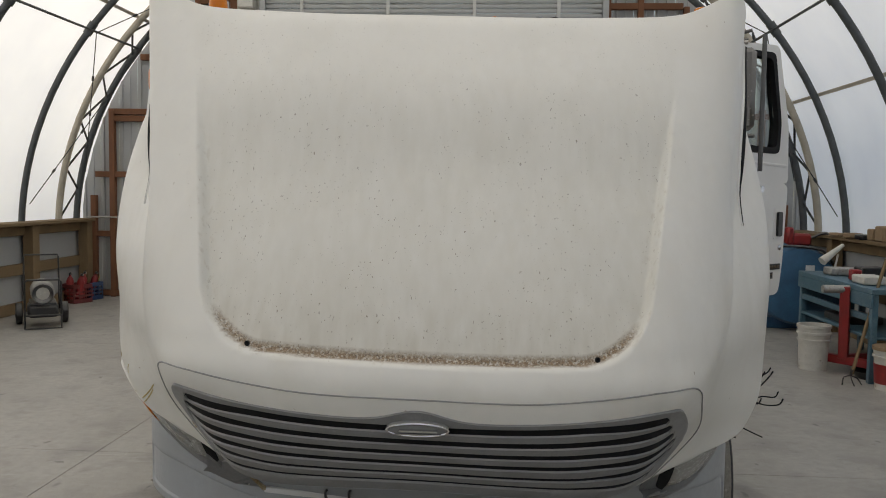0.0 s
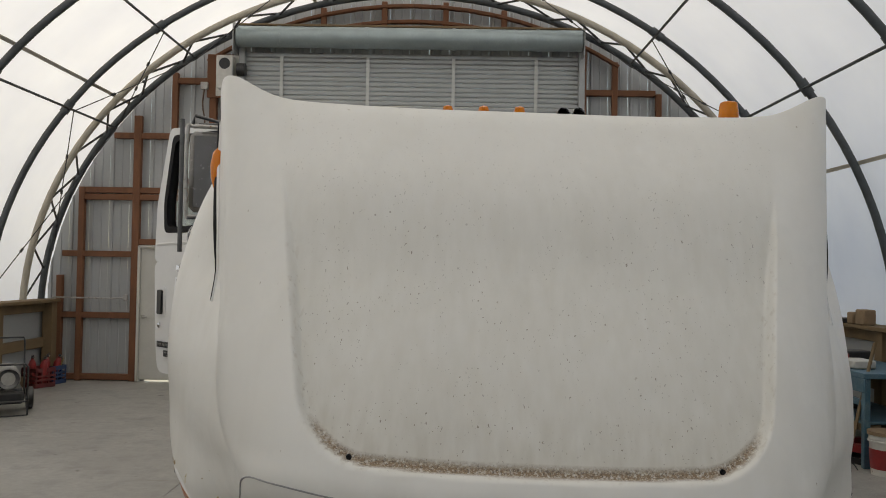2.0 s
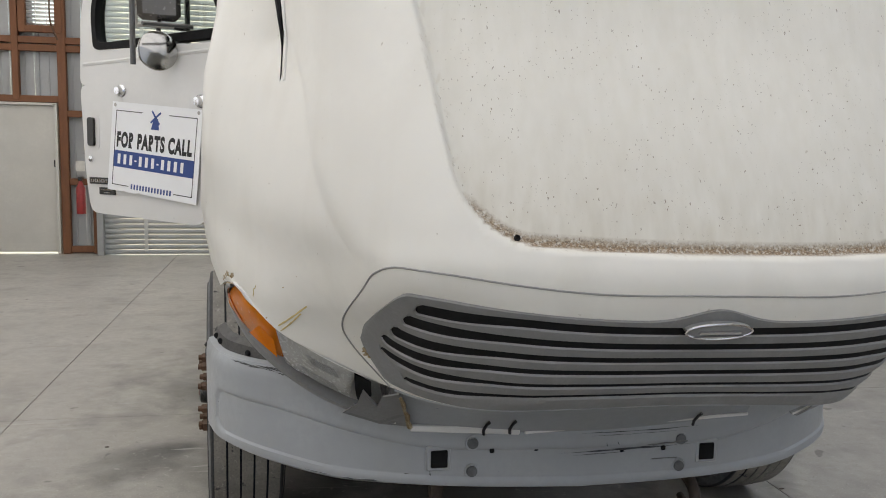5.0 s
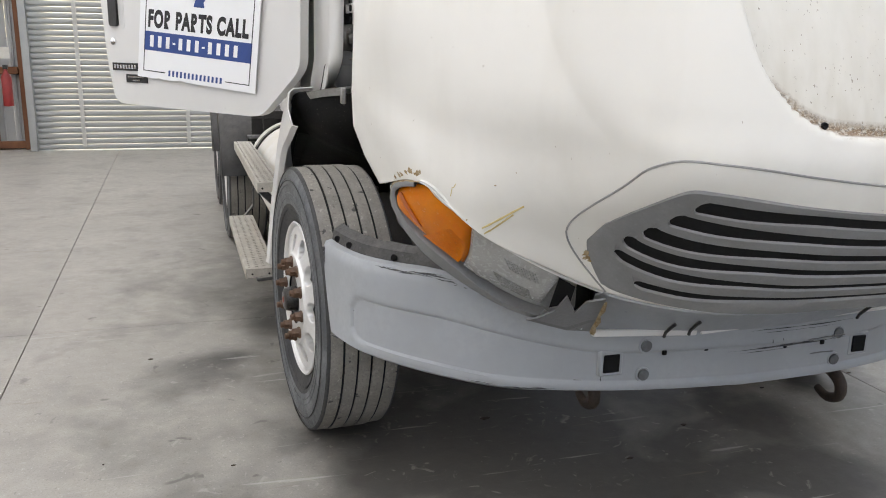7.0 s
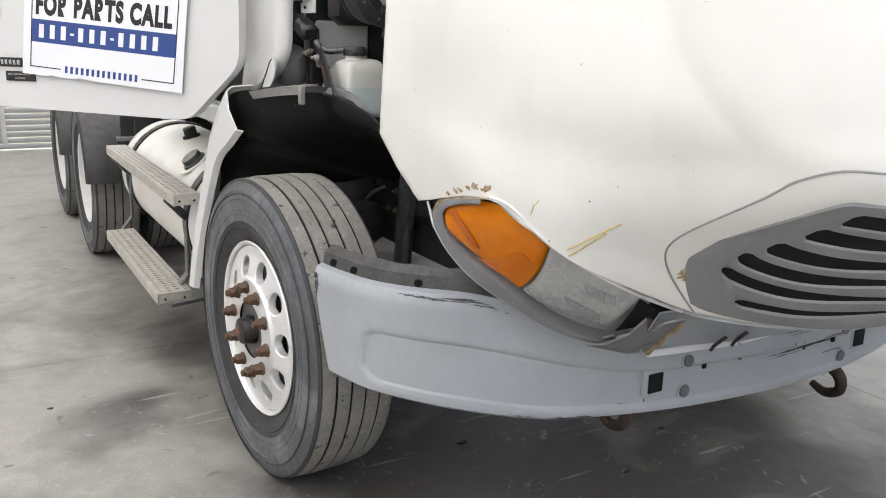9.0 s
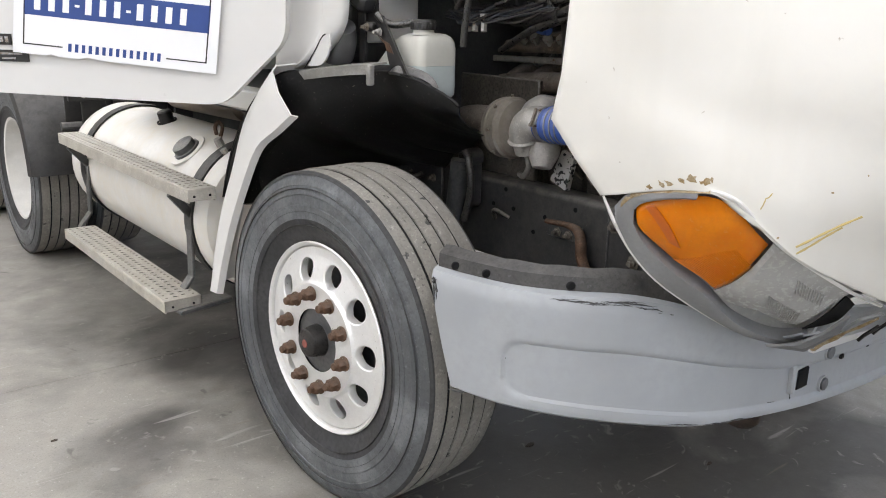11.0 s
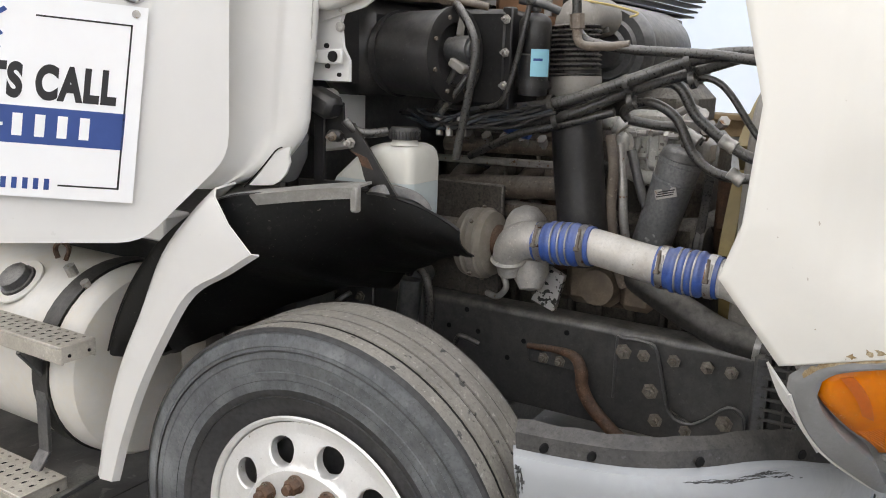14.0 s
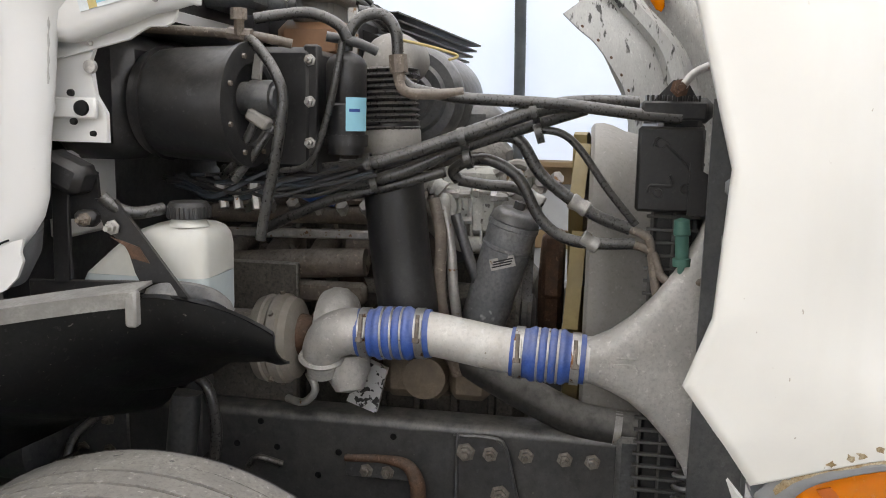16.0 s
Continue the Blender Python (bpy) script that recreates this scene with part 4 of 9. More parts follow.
shoulder = [(0, -1.42, 2.2), (0.25, -1.42, 2.2), (0.5, -1.42, 2.2), (0.73, -1.4, 2.205), (0.88, -1.35, 2.24), (0.943, -1.23, 2.23), (1.001, -1.03, 2.17), (1.08, -0.84, 2.085), (1.148, -0.66, 2.05)]
rear_edge = [(0, -1.365, 2.258), (0.25, -1.365, 2.26), (0.5, -1.36, 2.27), (0.73, -1.345, 2.292), (0.883, -1.315, 2.362), (0.95, -1.22, 2.352), (1.006, -1, 2.28), (1.06, -0.8, 2.13), (1.125, -0.63, 2.11)]
NETA = np.array([chin, brow, nose, belt, lower_panel, mid_panel, upper_panel, shoulder, rear_edge])
NROW, NCOL = NETA.shape[:2]


def weights(t, n):
    i = min(int(t), n - 2)
    f = t - i
    return i, 0.5 * np.array([-f**3 + 2 * f * f - f, 3 * f**3 - 5 * f * f + 2, -3 * f**3 + 4 * f * f + f, f**3 - f * f])


def smooth(a, b, x):
    t = min(max((x - a) / (b - a), 0), 1)
    return t * t * (3 - 2 * t)


def lean(X):
    """The driver's side of the front end hangs a little lower."""
    return 0.021 * (X + math.sqrt(X * X + 0.03)) - 0.002


def hood_point(u, v):
    """A point of the hood's skin: u from the middle (0) to the fender's edge (8), minus for the other side; v from the chin (0) to the rear edge (8)."""
    s, u = (1 if u > 0 else -1), abs(u)
    u0 = u
    if 4.4 < u < 7.6:
        u -= 0.5 * smooth(3.7, 4.7, v) * (1 - smooth(5.4, 6.9, v)) * (smooth(4.4, 6.0, u) if u < 6.0 else smooth(7.6, 6.0, u))
    i, wu = weights(u, NCOL)
    j, wv = weights(v, NROW)
    k = smooth(7.3, 8.0, u)
    f = v - j
    wv = wv * (1 - k) + k * np.array([0, 1 - f, f, 0])
    p = np.zeros(3)
    for b in range(4):
        r = min(max(j - 1 + b, 0), NROW - 1)
        for a in range(4):
            c = i - 1 + a
            q = NETA[r, min(abs(c), NCOL - 1)].copy()
            if c < 0:
                q[0] = -q[0]
            elif c > NCOL - 1:
                q = 2 * NETA[r, NCOL - 1] - NETA[r, NCOL - 2]
            p += wu[a] * wv[b] * q
    u = u0
    # hollow between the nose and the fender, and the full fender over the lamp
    low_v = smooth(0.2, 0.9, v) * (1 - smooth(2.1, 3.2, v))
    p += (0.010 * low_v * math.exp(-((u - 4.75) / (0.34 if u < 4.75 else 0.7)) ** 2) - 0.016 * (1 - smooth(1.0, 2.6, v)) * math.exp(-((u - 6.2) / 0.75) ** 2)) * np.array([-0.7, 0.7, 0.0])
    if u > 6.0:
        slot = smooth(4.65, 5.3, v) * min((u - 6.0) / 0.05, 1) * math.exp(-((u - 6.0) / 0.55) ** 2)
        p += slot * np.array([-0.012, 0.085, -0.11 * smooth(6.9, 8.0, v)])
    elif u > 3.6 and 1.9 < v < 5.4:
        mid = 4.45 + 0.40 * smooth(2.6, 4.2, v) + 1.15 * smooth(4.0, 5.5, v)
        w = 0.14 if u < mid else 0.34
        p += 0.010 * smooth(1.9, 2.5, v) * (1 - smooth(5.0, 5.4, v)) * math.exp(-abs((u - mid) / w) ** 1.5) * np.array([-0.5, 0.85, 0.0])
    if s > 0:
        p[0] -= 0.05 * smooth(6.0, 7.3, u)
    X = s * p[0]
    return Vector((XC + X, p[1], p[2] - lean(X)))


def hood_normal(u, v):
    e = 0.02
    a = hood_point(u + e, v) - hood_point(u - e, v)
    b = hood_point(u, min(v + e, 8)) - hood_point(u, max(v - e, 0))
    n = a.cross(b).normalized()
    return n if n.y < 0 else -n


def on_hood(u, v, d=0.0):
    return hood_point(u, v) + hood_normal(u, v) * d


def recess(X, z):
    """Depth mask of the sunk panel, its film of dirt and the caught dirt at its foot."""
    X = abs(X)
    low = 1.285 + 0.02 * (X / 0.5) ** 2
    side = 0.572 + 0.165 * (z - 1.28)
    corner = 0.16
    dx, dz = X - (side - corner), (low + corner) - z
    d = math.hypot(max(dx, 0), max(dz, 0)) - corner if dx > 0 and dz > 0 else max(dx, dz) - corner
    fade = 1 - smooth(1.75, 2.08, z)
    return smooth(0.0, 0.014, -d) * fade, smooth(-0.01, 0.03, -d), d, low


def build_hood():
    us = sorted({round(q, 4) for q in [8 * (i / 110) for i in range(-110, 111)] + [q * k for q in (-1, 1) for k in (6.0, 6.025, 6.05, 6.08)] + [q * (2.5 + 0.02 * k) for q in (-1, 1) for k in range(45)] + [q * (4.25 + 0.025 * k) for q in (-1, 1) for k in range(30)]})
    us = [q for i, q in enumerate(us) if i == 0 or i == len(us) - 1 or q - us[i - 1] > 0.008 or abs(abs(q) - 6.0) < 0.1]
    vs = [0.0 + 8 * j / 120 for j in range(121)]
    sh, cols, rows_ = S(), [], []
    for v in vs:
        r = []
        for u in us:
            p = hood_point(u, v)
            k, film, d, low = recess(p.x - XC, p.z + lean(p.x - XC))
            r.append(p - hood_normal(u, v) * (0.032 * k) if k > 0 else p)
            zz = p.z + lean(p.x - XC)
            foot = smooth(0.054, 0.014, -d) * smooth(0.002, 0.012, -d) * smooth(0.15, 0.05, zz - low)
            cols.append((film * (0.35 + 0.65 * (1 - smooth(1.8, 2.2, p.z))), foot, film * smooth(0.30, 0.02, zz - low), smooth(-0.045, -0.008, d) * smooth(0.006, -0.002, d) * (1 - smooth(1.75, 2.0, zz))))
        rows_.append(r)
    sh.grid(rows_)
    me = bpy.data.meshes.new("hood")
    me.from_pydata([tuple(p) for p in sh.v], [], sh.f)
    me.materials.append(HOODM)
    me.materials.append(PAINT_IN)
    at = me.attributes.new("recess", "FLOAT_COLOR", "POINT")
    at.data.foreach_set("color", np.array(cols, dtype=np.float32).ravel())
    me.shade_smooth()
    ob = new("hood", me)
    ob.parent = truck
    ob["label"] = "white fibreglass hood tilted forward with a dirty sunk panel"
    md = ob.modifiers.new("thickness", "SOLIDIFY")
    md.thickness, md.offset, md.material_offset = 0.012, -1, 1
    return ob


hood = build_hood()
# make sure the skin faces forward
if hood.data.polygons[len(hood.data.polygons) // 2].normal.y > 0:
    hood.data.flip_normals()

# two bolt holes at the foot of the sunk panel
for s in (-1, 1):
    u = s * 2.06
    p, n = on_hood(u, 3.03, -0.024), hood_normal(u, 3.03)
    part("bolt_hole", S().lathe([(0, 0.0), (0.004, 0.0045), (0.005, 0.006), (0.0, 0.0075)], p, n, 16), FLAT_BLACK, hood, "empty black bolt hole")


def strip(pts, w, material, name, parent, label=""):
    return part(name, S().tube(pts, w, 6), material, parent, label)


# moulded seam over the grille that turns down at both ends
SEAM = [(0, 2.0), (1.2, 2.03), (2.2, 2.14), (3.3, 2.28), (3.85, 2.34), (4.15, 2.22), (4.32, 2.0), (4.42, 1.55), (4.4, 1.0), (4.2, 0.4), (4.08, 0.03)]
half, _ = spline([Vector((*p, 0)) for p in SEAM], [0] * len(SEAM), 8)
line = [on_hood(-p.x, p.y, 0.0005) for p in half[::-1]] + [on_hood(p.x + 1e-4, p.y, 0.0005) for p in half[1:]]
part("seam", S().tube(line, 0.0024, 6), mat("seam line", (0.29, 0.29, 0.285), 0.6), hood, "grey panel seam")


# grille: dark back, surround, slats, badge
def grille_v(s, k, hump=0.0):
    """v on the hood for a place s (-1 to 1 across) and k (0 foot to 1 top) of the grille."""
    top = 1.57 + 0.30 * abs(s) ** 1.6 - 0.75 * max((abs(s) - 0.88) / 0.14, 0) ** 4 + hump * 0.17 * math.exp(-((s / 0.085) ** 2))
    foot = 0.07 + 0.16 * abs(s) ** 4
    return foot + (top - foot) * k


def grille_point(s, k, d, hump=0.0):
    return on_hood(3.98 * s + 1e-5, grille_v(s, k, hump), d)


# black sheet on the skin paints the shade between the slats
gr = part("grille", S().grid([[grille_point(-1 + 2 * i / 60, j / 8, 0.001) for i in range(61)] for j in range(9)]), FLAT_BLACK, truck, "grey slatted grille with black gaps between the slats")

# tip across, height, lift at the tip, rise towards the middle, half height, half height in the middle
GAPS = [(0.865, 0.915, 0, 0.036, 0.0422, 0.034), (0.885, 0.775, 0.02, 0.025, 0.0436, 0.028), (0.905, 0.605, 0.055, 0.051, 0.0449, 0.027), (0.93, 0.45, 0.1, 0.056, 0.0462, 0.026), (0.94, 0.305, 0.1, 0.045, 0.0409, 0.018), (0.895, 0.15, 0, 0.06, 0.029, 0.017)]


def gap_at(i, s):
    tip, k, lift, rise, h0, h1 = GAPS[i]
    s = abs(s)
    m = smooth(tip - 0.12, tip - 0.42, s)
    return k + lift * math.exp(-((tip - s) / 0.075)) + rise * m, (h0 + (h1 - h0) * m) * math.sqrt(min(max((tip - s) / 0.022, 0), 1)), tip - s


order = sorted(range(len(GAPS)), key=lambda i: GAPS[i][1])
ACROSS = sorted({-1.03 + 2.06 * a / 150 for a in range(151)} | {q * (g[0] - k) for g in GAPS for q in (-1, 1) for k in (0.0, 0.001, 0.003, 0.006, 0.011, 0.016, 0.022)})
for r in range(len(order) + 1):
    rws = []
    for s in ACROSS:
        end = smooth(1.03, 1.0, abs(s))
        k0, h0, _t = gap_at(order[r - 1], s) if r else (-0.05, 0, 0)
        k1, h1, _t = gap_at(order[r], s) if r < len(order) else (1.04, 0, 0)
        a, c = k0 + h0, k1 - h1
        top = 1.0 if r == len(order) else 0.0
        full = 0.0055 * end
        e0 = 0.0 if r == 0 else full * (1 - 0.9 * min(h0 / 0.012, 1))
        e1 = 0.0 if r == len(order) else full * (1 - 0.9 * min(h1 / 0.012, 1))
        m0, m1 = (full if h0 < 0.001 and r else 0.75 * full), full
        rws.append([grille_point(s, a, e0), grille_point(s, a + 0.10 * (c - a), max(m0, e0)), grille_point(s, a + 0.5 * (c - a), full), grille_point(s, a + 0.9 * (c - a), m1, top), grille_point(s, c, e1, top)])
    part("slat" if 0 < r < len(order) else "surround", S().grid(rws), GRILLE, gr)
bp_, bn = on_hood(0.0, 1.56, 0.012), hood_normal(0.001, 1.56)
bx = Vector((1, 0, 0))
by = bn.cross(bx).normalized()


def oval(rx, rz, d, n=40):
    return [bp_ + bn * d + bx * rx * math.cos(2 * math.pi * i / n) + by * rz * math.sin(2 * math.pi * i / n) for i in range(n)]


part("badge", S().prism(oval(0.080, 0.021, -0.02), bn * 0.026), GRILLE, gr, "oval badge with a chrome rim")
o_ = oval(0.080, 0.021, 0.006)
part("badge_rim", S().tube(o_ + o_[:1], 0.0030, 8), CHROME, gr)
part("badge_bar", S().prism([bp_ + bn * 0.006 + bx * x_ + by * y_ for x_, y_ in ((-0.05, -0.003), (0.05, -0.003), (0.052, 0.003), (-0.046, 0.003))], bn * 0.006), CHROME, gr)
part("emblem_sweep", S().prism([bp_ + bn * 0.006 + bx * x_ + by * y_ for x_, y_ in ((-0.06, -0.012), (0.0, -0.015), (0.06, -0.010), (0.0, -0.010))], bn * 0.005), CHROME, gr)

# headlight bands at both lower corners: outlines of the bezel and of its opening, from the outer end inwards
UPO = [(1.111, -0.966, 1.063), (1.113, -1.018, 1.107), (1.096, -1.12, 1.129), (1.067, -1.198, 1.124), (1.009, -1.237, 1.06), (0.955, -1.26, 1.016), (0.862, -1.29, 0.96), (0.762, -1.307, 0.91), (0.658, -1.32, 0.867)]
LOO = [(1.104, -0.964, 1.037), (1.075, -0.984, 0.977), (1.026, -1.017, 0.914), (0.954, -1.061, 0.855), (0.862, -1.098, 0.797), (0.8, -1.119, 0.768), (0.737, -1.144, 0.748), (0.679, -1.166, 0.733), (0.634, -1.181, 0.723)]
UPI = [(1.106, -1.012, 1.076), (1.106, -1.038, 1.095), (1.092, -1.117, 1.114), (1.063, -1.19, 1.109), (1.01, -1.226, 1.052), (0.952, -1.248, 1.003), (0.859, -1.277, 0.946), (0.766, -1.297, 0.903), (0.719, -1.296, 0.875)]
LOI = [(1.097, -1.006, 1.045), (1.079, -1.02, 1.009), (1.033, -1.058, 0.953), (0.969, -1.099, 0.9), (0.885, -1.115, 0.83), (0.827, -1.131, 0.796), (0.774, -1.147, 0.773), (0.733, -1.166, 0.764), (0.69, -1.195, 0.765)]
SKIRT = [(1.098, -0.925, 1.082), (1.082, -0.95, 1.02), (1.055, -0.985, 0.965), (1.015, -1.015, 0.905)]
LAMP_N = Vector((0.55, -0.62, -0.55)).normalized()


def along(pts, k):
    """A smooth line through points, k counted in points."""
    j = min(max(int(k), 0), len(pts) - 2)
    f = k - j
    p = [Vector(pts[min(max(j + d, 0), len(pts) - 1)]) for d in (-1, 0, 1, 2)]
    return 0.5 * (2 * p[1] + (p[2] - p[0]) * f + (2 * p[0] - 5 * p[1] + 4 * p[2] - p[3]) * f * f + (3 * p[1] - p[0] - 3 * p[2] + p[3]) * f ** 3)


def lamp_at(p, side, d=0.0):
    if side > 0:
        p = p + Vector((-0.045, 0.045, 0.0)) * smooth(0.80, 1.06, p.x)
    p = p + LAMP_N * d
    return Vector((XC + side * p.x, p.y, p.z - lean(side * p.x)))


def lamp_point(k, t, side, d=0.0):
    """k along the lamp (0 outer to 8 inner), t across its opening (0 upper edge to 1 lower edge)."""
    return lamp_at(along(UPI, k).lerp(along(LOI, k), t), side, d + 0.012 * math.sin(math.pi * min(max(t, 0), 1)))


def lens_end(t):
    return 4.55 - 1.40 * t


LEDGE = mat("dull grey lamp housing", (0.40, 0.40, 0.385), 0.4, c2=(0.26, 0.26, 0.25), var=0.15, scale=14, grit=0.3)
for side in (-1, 1):
    hl = part("headlight", S().grid([[lamp_point(8 * i / 40, -0.15 + 1.15 * t / 8, side, -0.045 + 0.02 * abs(t / 4 - 1) ** 3) for t in range(9)] for i in range(41)], 0.004), LEDGE, truck, "broken headlight housing with an amber corner lens" if side < 0 else "empty broken headlight housing")
    rws = []
    for i in range(25):
        f = i / 24
        ends = math.sqrt(max(1 - (1 - min(f / 0.16, 1)) ** 2, 0))
        row = []
        for t in range(11):
            v = 0.03 + 0.90 * (0.5 + (t / 10 - 0.5) * (0.45 + 0.55 * ends))
            k = 0.22 + (lens_end(v) - 0.22) * f
            edge = min(t, 10 - t, i, 24 - i)
            row.append(lamp_point(k, v, side, -0.016 if edge == 0 else -0.004 if edge == 1 else 0.0))
        rws.append(row)
    # driver's side: the lens sheet turns black, painting the empty lamp's shade
    lens = part("amber_lens", S().grid(rws, 0.006), ORANGE if side < 0 else FLAT_BLACK, hl, "amber turn signal lens" if side < 0 else "black hole of the missing lamp")
    if side < 0:
        for a_, b_, n_ in (((0.95, 0.10), (1.75, 0.62), 9), ):
            part("reflector", S().grid([[lamp_point(a_[0] + (b_[0] - a_[0]) * i / n_ + w, a_[1] + (b_[1] - a_[1]) * i / n_, side, 0.0015) for w in (0.0, 0.16, 0.32)] for i in range(n_ + 1)], 0.002), mat("deep amber reflector", (0.50, 0.105, 0.004), 0.3, var=0.1, scale=60), lens)
        for j in range(26):
            t = 0.30 + 0.022 * j
            k1 = lens_end(t) - 0.12
            part("lens_rib", S().tube([lamp_point(k1 - (0.5 + 1.3 * (t - 0.25)) * (1 - q / 3), t, side, 0.0008) for q in range(4)], 0.0011, 4), ORANGE, lens)
    part("clear_lens", S().grid([[lamp_point(lens_end(v) + 0.03 + (7.0 - 0.6 * v - lens_end(v)) * i / 20, v, side, -0.010 if t in (0, 8) or i in (0, 20) else -0.002) for t in range(9) for v in (-0.16 + (1.09 - 0.20 * smooth(0, 10, i)) * t / 8,)] for i in range(21)], 0.004), CLEAR, hl, "cloudy clear headlight lens")
    for j in range(16):
        kk = 5.0 + 0.075 * j
        part("lens_rib", S().tube([lamp_point(kk, 0.44, side, 0.0), lamp_point(kk + 0.10, 0.62, side, 0.0)], 0.0013, 5), CLEAR, hl)
    for j in range(11):
        kk = 5.55 + 0.08 * j
        part("lens_rib", S().tube([lamp_point(kk, 0.10, side, -0.001), lamp_point(kk + 0.10, 0.24, side, 0.0)], 0.0013, 5), CLEAR, hl)
    # black sheet paints the dark of the broken opening
    part("broken_gap", S().grid([[lamp_point(7.0 + 0.95 * i / 6, 0.02 + 0.72 * t / 4 * (1 - 0.5 * i / 6), side, -0.004) for t in range(5)] for i in range(7)], 0.003), FLAT_BLACK, hl, "black gap where the lamp is broken away")
    part("broken_shard", S().prism([lamp_point(6.7, 0.95, side, 0.006), lamp_point(6.9, 0.70, side, 0.012), lamp_point(7.15, 0.80, side, 0.010), lamp_point(7.5, 0.62, side, 0.010), lamp_point(8.0, 0.75, side, 0.008), lamp_point(7.7, 1.0, side, 0.006)], (0, 0.006, 0.002)), GREY, hl)
    # one bezel swept from the upper break round the outer end and along the lower edge
    stations = [(UPI, UPO, 2.2 - 2.2 * i / 14) for i in range(15)] + [(LOI, LOO, 8.0 * i / 44) for i in range(45)]
    rws = []
    for a_, b_, k in stations:
        p, q = along(a_, k), along(b_, k)
        rws.append([lamp_at(p.lerp(q, w), side, d) for w, d in ((-0.06, -0.030), (0.0, -0.004), (0.10, 0.006), (0.5, 0.010), (0.9, 0.008), (1.0, 0.0), (1.0, -0.012))])
    part("bezel", S().grid(rws, 0.003), GRILLE, hl, "grey plastic bezel")
    part("bezel_rim", S().tube([lamp_at(along(LOO, 8.0 * i / 44), side, 0.0) for i in range(45)], 0.0036, 6), PAINT, hl)
    part("hood_edge", S().tube([lamp_at(along(UPO, 2.0 + 6.0 * i / 40), side, -0.002) for i in range(41)], 0.0042, 6), PAINT, hood)
    if side < 0:
        part("fender_skirt", S().grid([[lamp_at(along(SKIRT, 3 * i / 12).lerp(along(LOO, 2.0 * i / 12), w), side, -0.004) for w in (0, 0.5, 1.0)] for i in range(13)], 0.005), PAINT, hood)
    # rough brown filler on the torn fibreglass over the lamp
    rws = []
    for i in range(29):
        k = 0.35 + 2.1 * i / 28
        p = along(UPO, k)
        hi = (0.009 + 0.005 * math.sin(i * 0.9) + 0.003 * math.sin(i * 2.3)) * math.sin(math.pi * (i + 1) / 30) ** 0.5
        rws.append([lamp_at(p + Vector((0, -0.002, w * hi)), side, 0.004 - 0.004 * w) for w in (-0.15, 0.3, 1.0)])
    part("torn_edge", S().grid(rws, 0.0012), SEALER, hood, "torn fibreglass edge patched with brown filler")
# chips of bare filler and yellow paint strokes on the passenger corner
random.seed(8)
for u_, v_, l_ in [(-7.52, 0.20, 0.006), (-7.40, 0.27, 0.008), (-7.32, 0.32, 0.007), (-7.16, 0.44, 0.006), (-7.05, 0.56, 0.003), (-6.96, 0.68, 0.008), (-6.90, 0.62, 0.004), (-6.76, 0.84, 0.009), (-6.70, 0.95, 0.005), (-6.2, 0.3, 0.003), (-5.6, 1.5, 0.0025), (-5.4, 1.8, 0.002), (-4.12, 0.70, 0.010), (-4.13, 0.64, 0.009), (-4.11, 0.60, 0.006)]:
    p, n = on_hood(u_, v_, -0.0002), hood_normal(u_, v_)
    a_ = n.orthogonal().normalized()
    b_ = n.cross(a_)
    part("chip", S().prism([p + (a_ * math.cos(k * 0.7) * 1.3 + b_ * math.sin(k * 0.7)) * l_ * random.uniform(0.35, 1.2) for k in range(9)], n * 0.0012), SEALER, hood)


def on_skin(x_, z_, u, v, d):
    """The skin's point at a given x and z, sought from a nearby u and v."""
    e = 0.01
    for _k in range(6):
        p, pu, pv = hood_point(u, v), hood_point(u + e, v), hood_point(u, v + e)
        a, b, c, g = (pu.x - p.x) / e, (pv.x - p.x) / e, (pu.z - p.z) / e, (pv.z - p.z) / e
        det = a * g - b * c
        if abs(det) < 1e-9:
            break
        u += max(-0.3, min(0.3, (g * (x_ - p.x) - b * (z_ - p.z)) / det))
        v = min(max(v + max(-0.3, min(0.3, (a * (z_ - p.z) - c * (x_ - p.x)) / det)), 0.02), 7.9)
    return on_hood(u, v, d)


for a_, b_, r_ in (((-0.915, 1.036), (-0.844, 1.101), 0.0024), ((-0.909, 1.022), (-0.858, 1.077), 0.0022), ((-0.982, 1.108), (-0.980, 1.130), 0.0011), ((-0.980, 1.130), (-0.974, 1.140), 0.0011)):
    part("paint_stroke", S().tube([on_skin(a_[0] + (b_[0] - a_[0]) * k / 10, a_[1] + (b_[1] - a_[1]) * k / 10 - 0.003 * math.sin(math.pi * k / 10), -5.6, 0.9, 0.0004) for k in range(11)], [r_ * (0.85 + 0.3 * ((k * 7) % 3) / 2) for k in range(11)], 6), YELLOW, hood, "yellow grease pencil stroke")

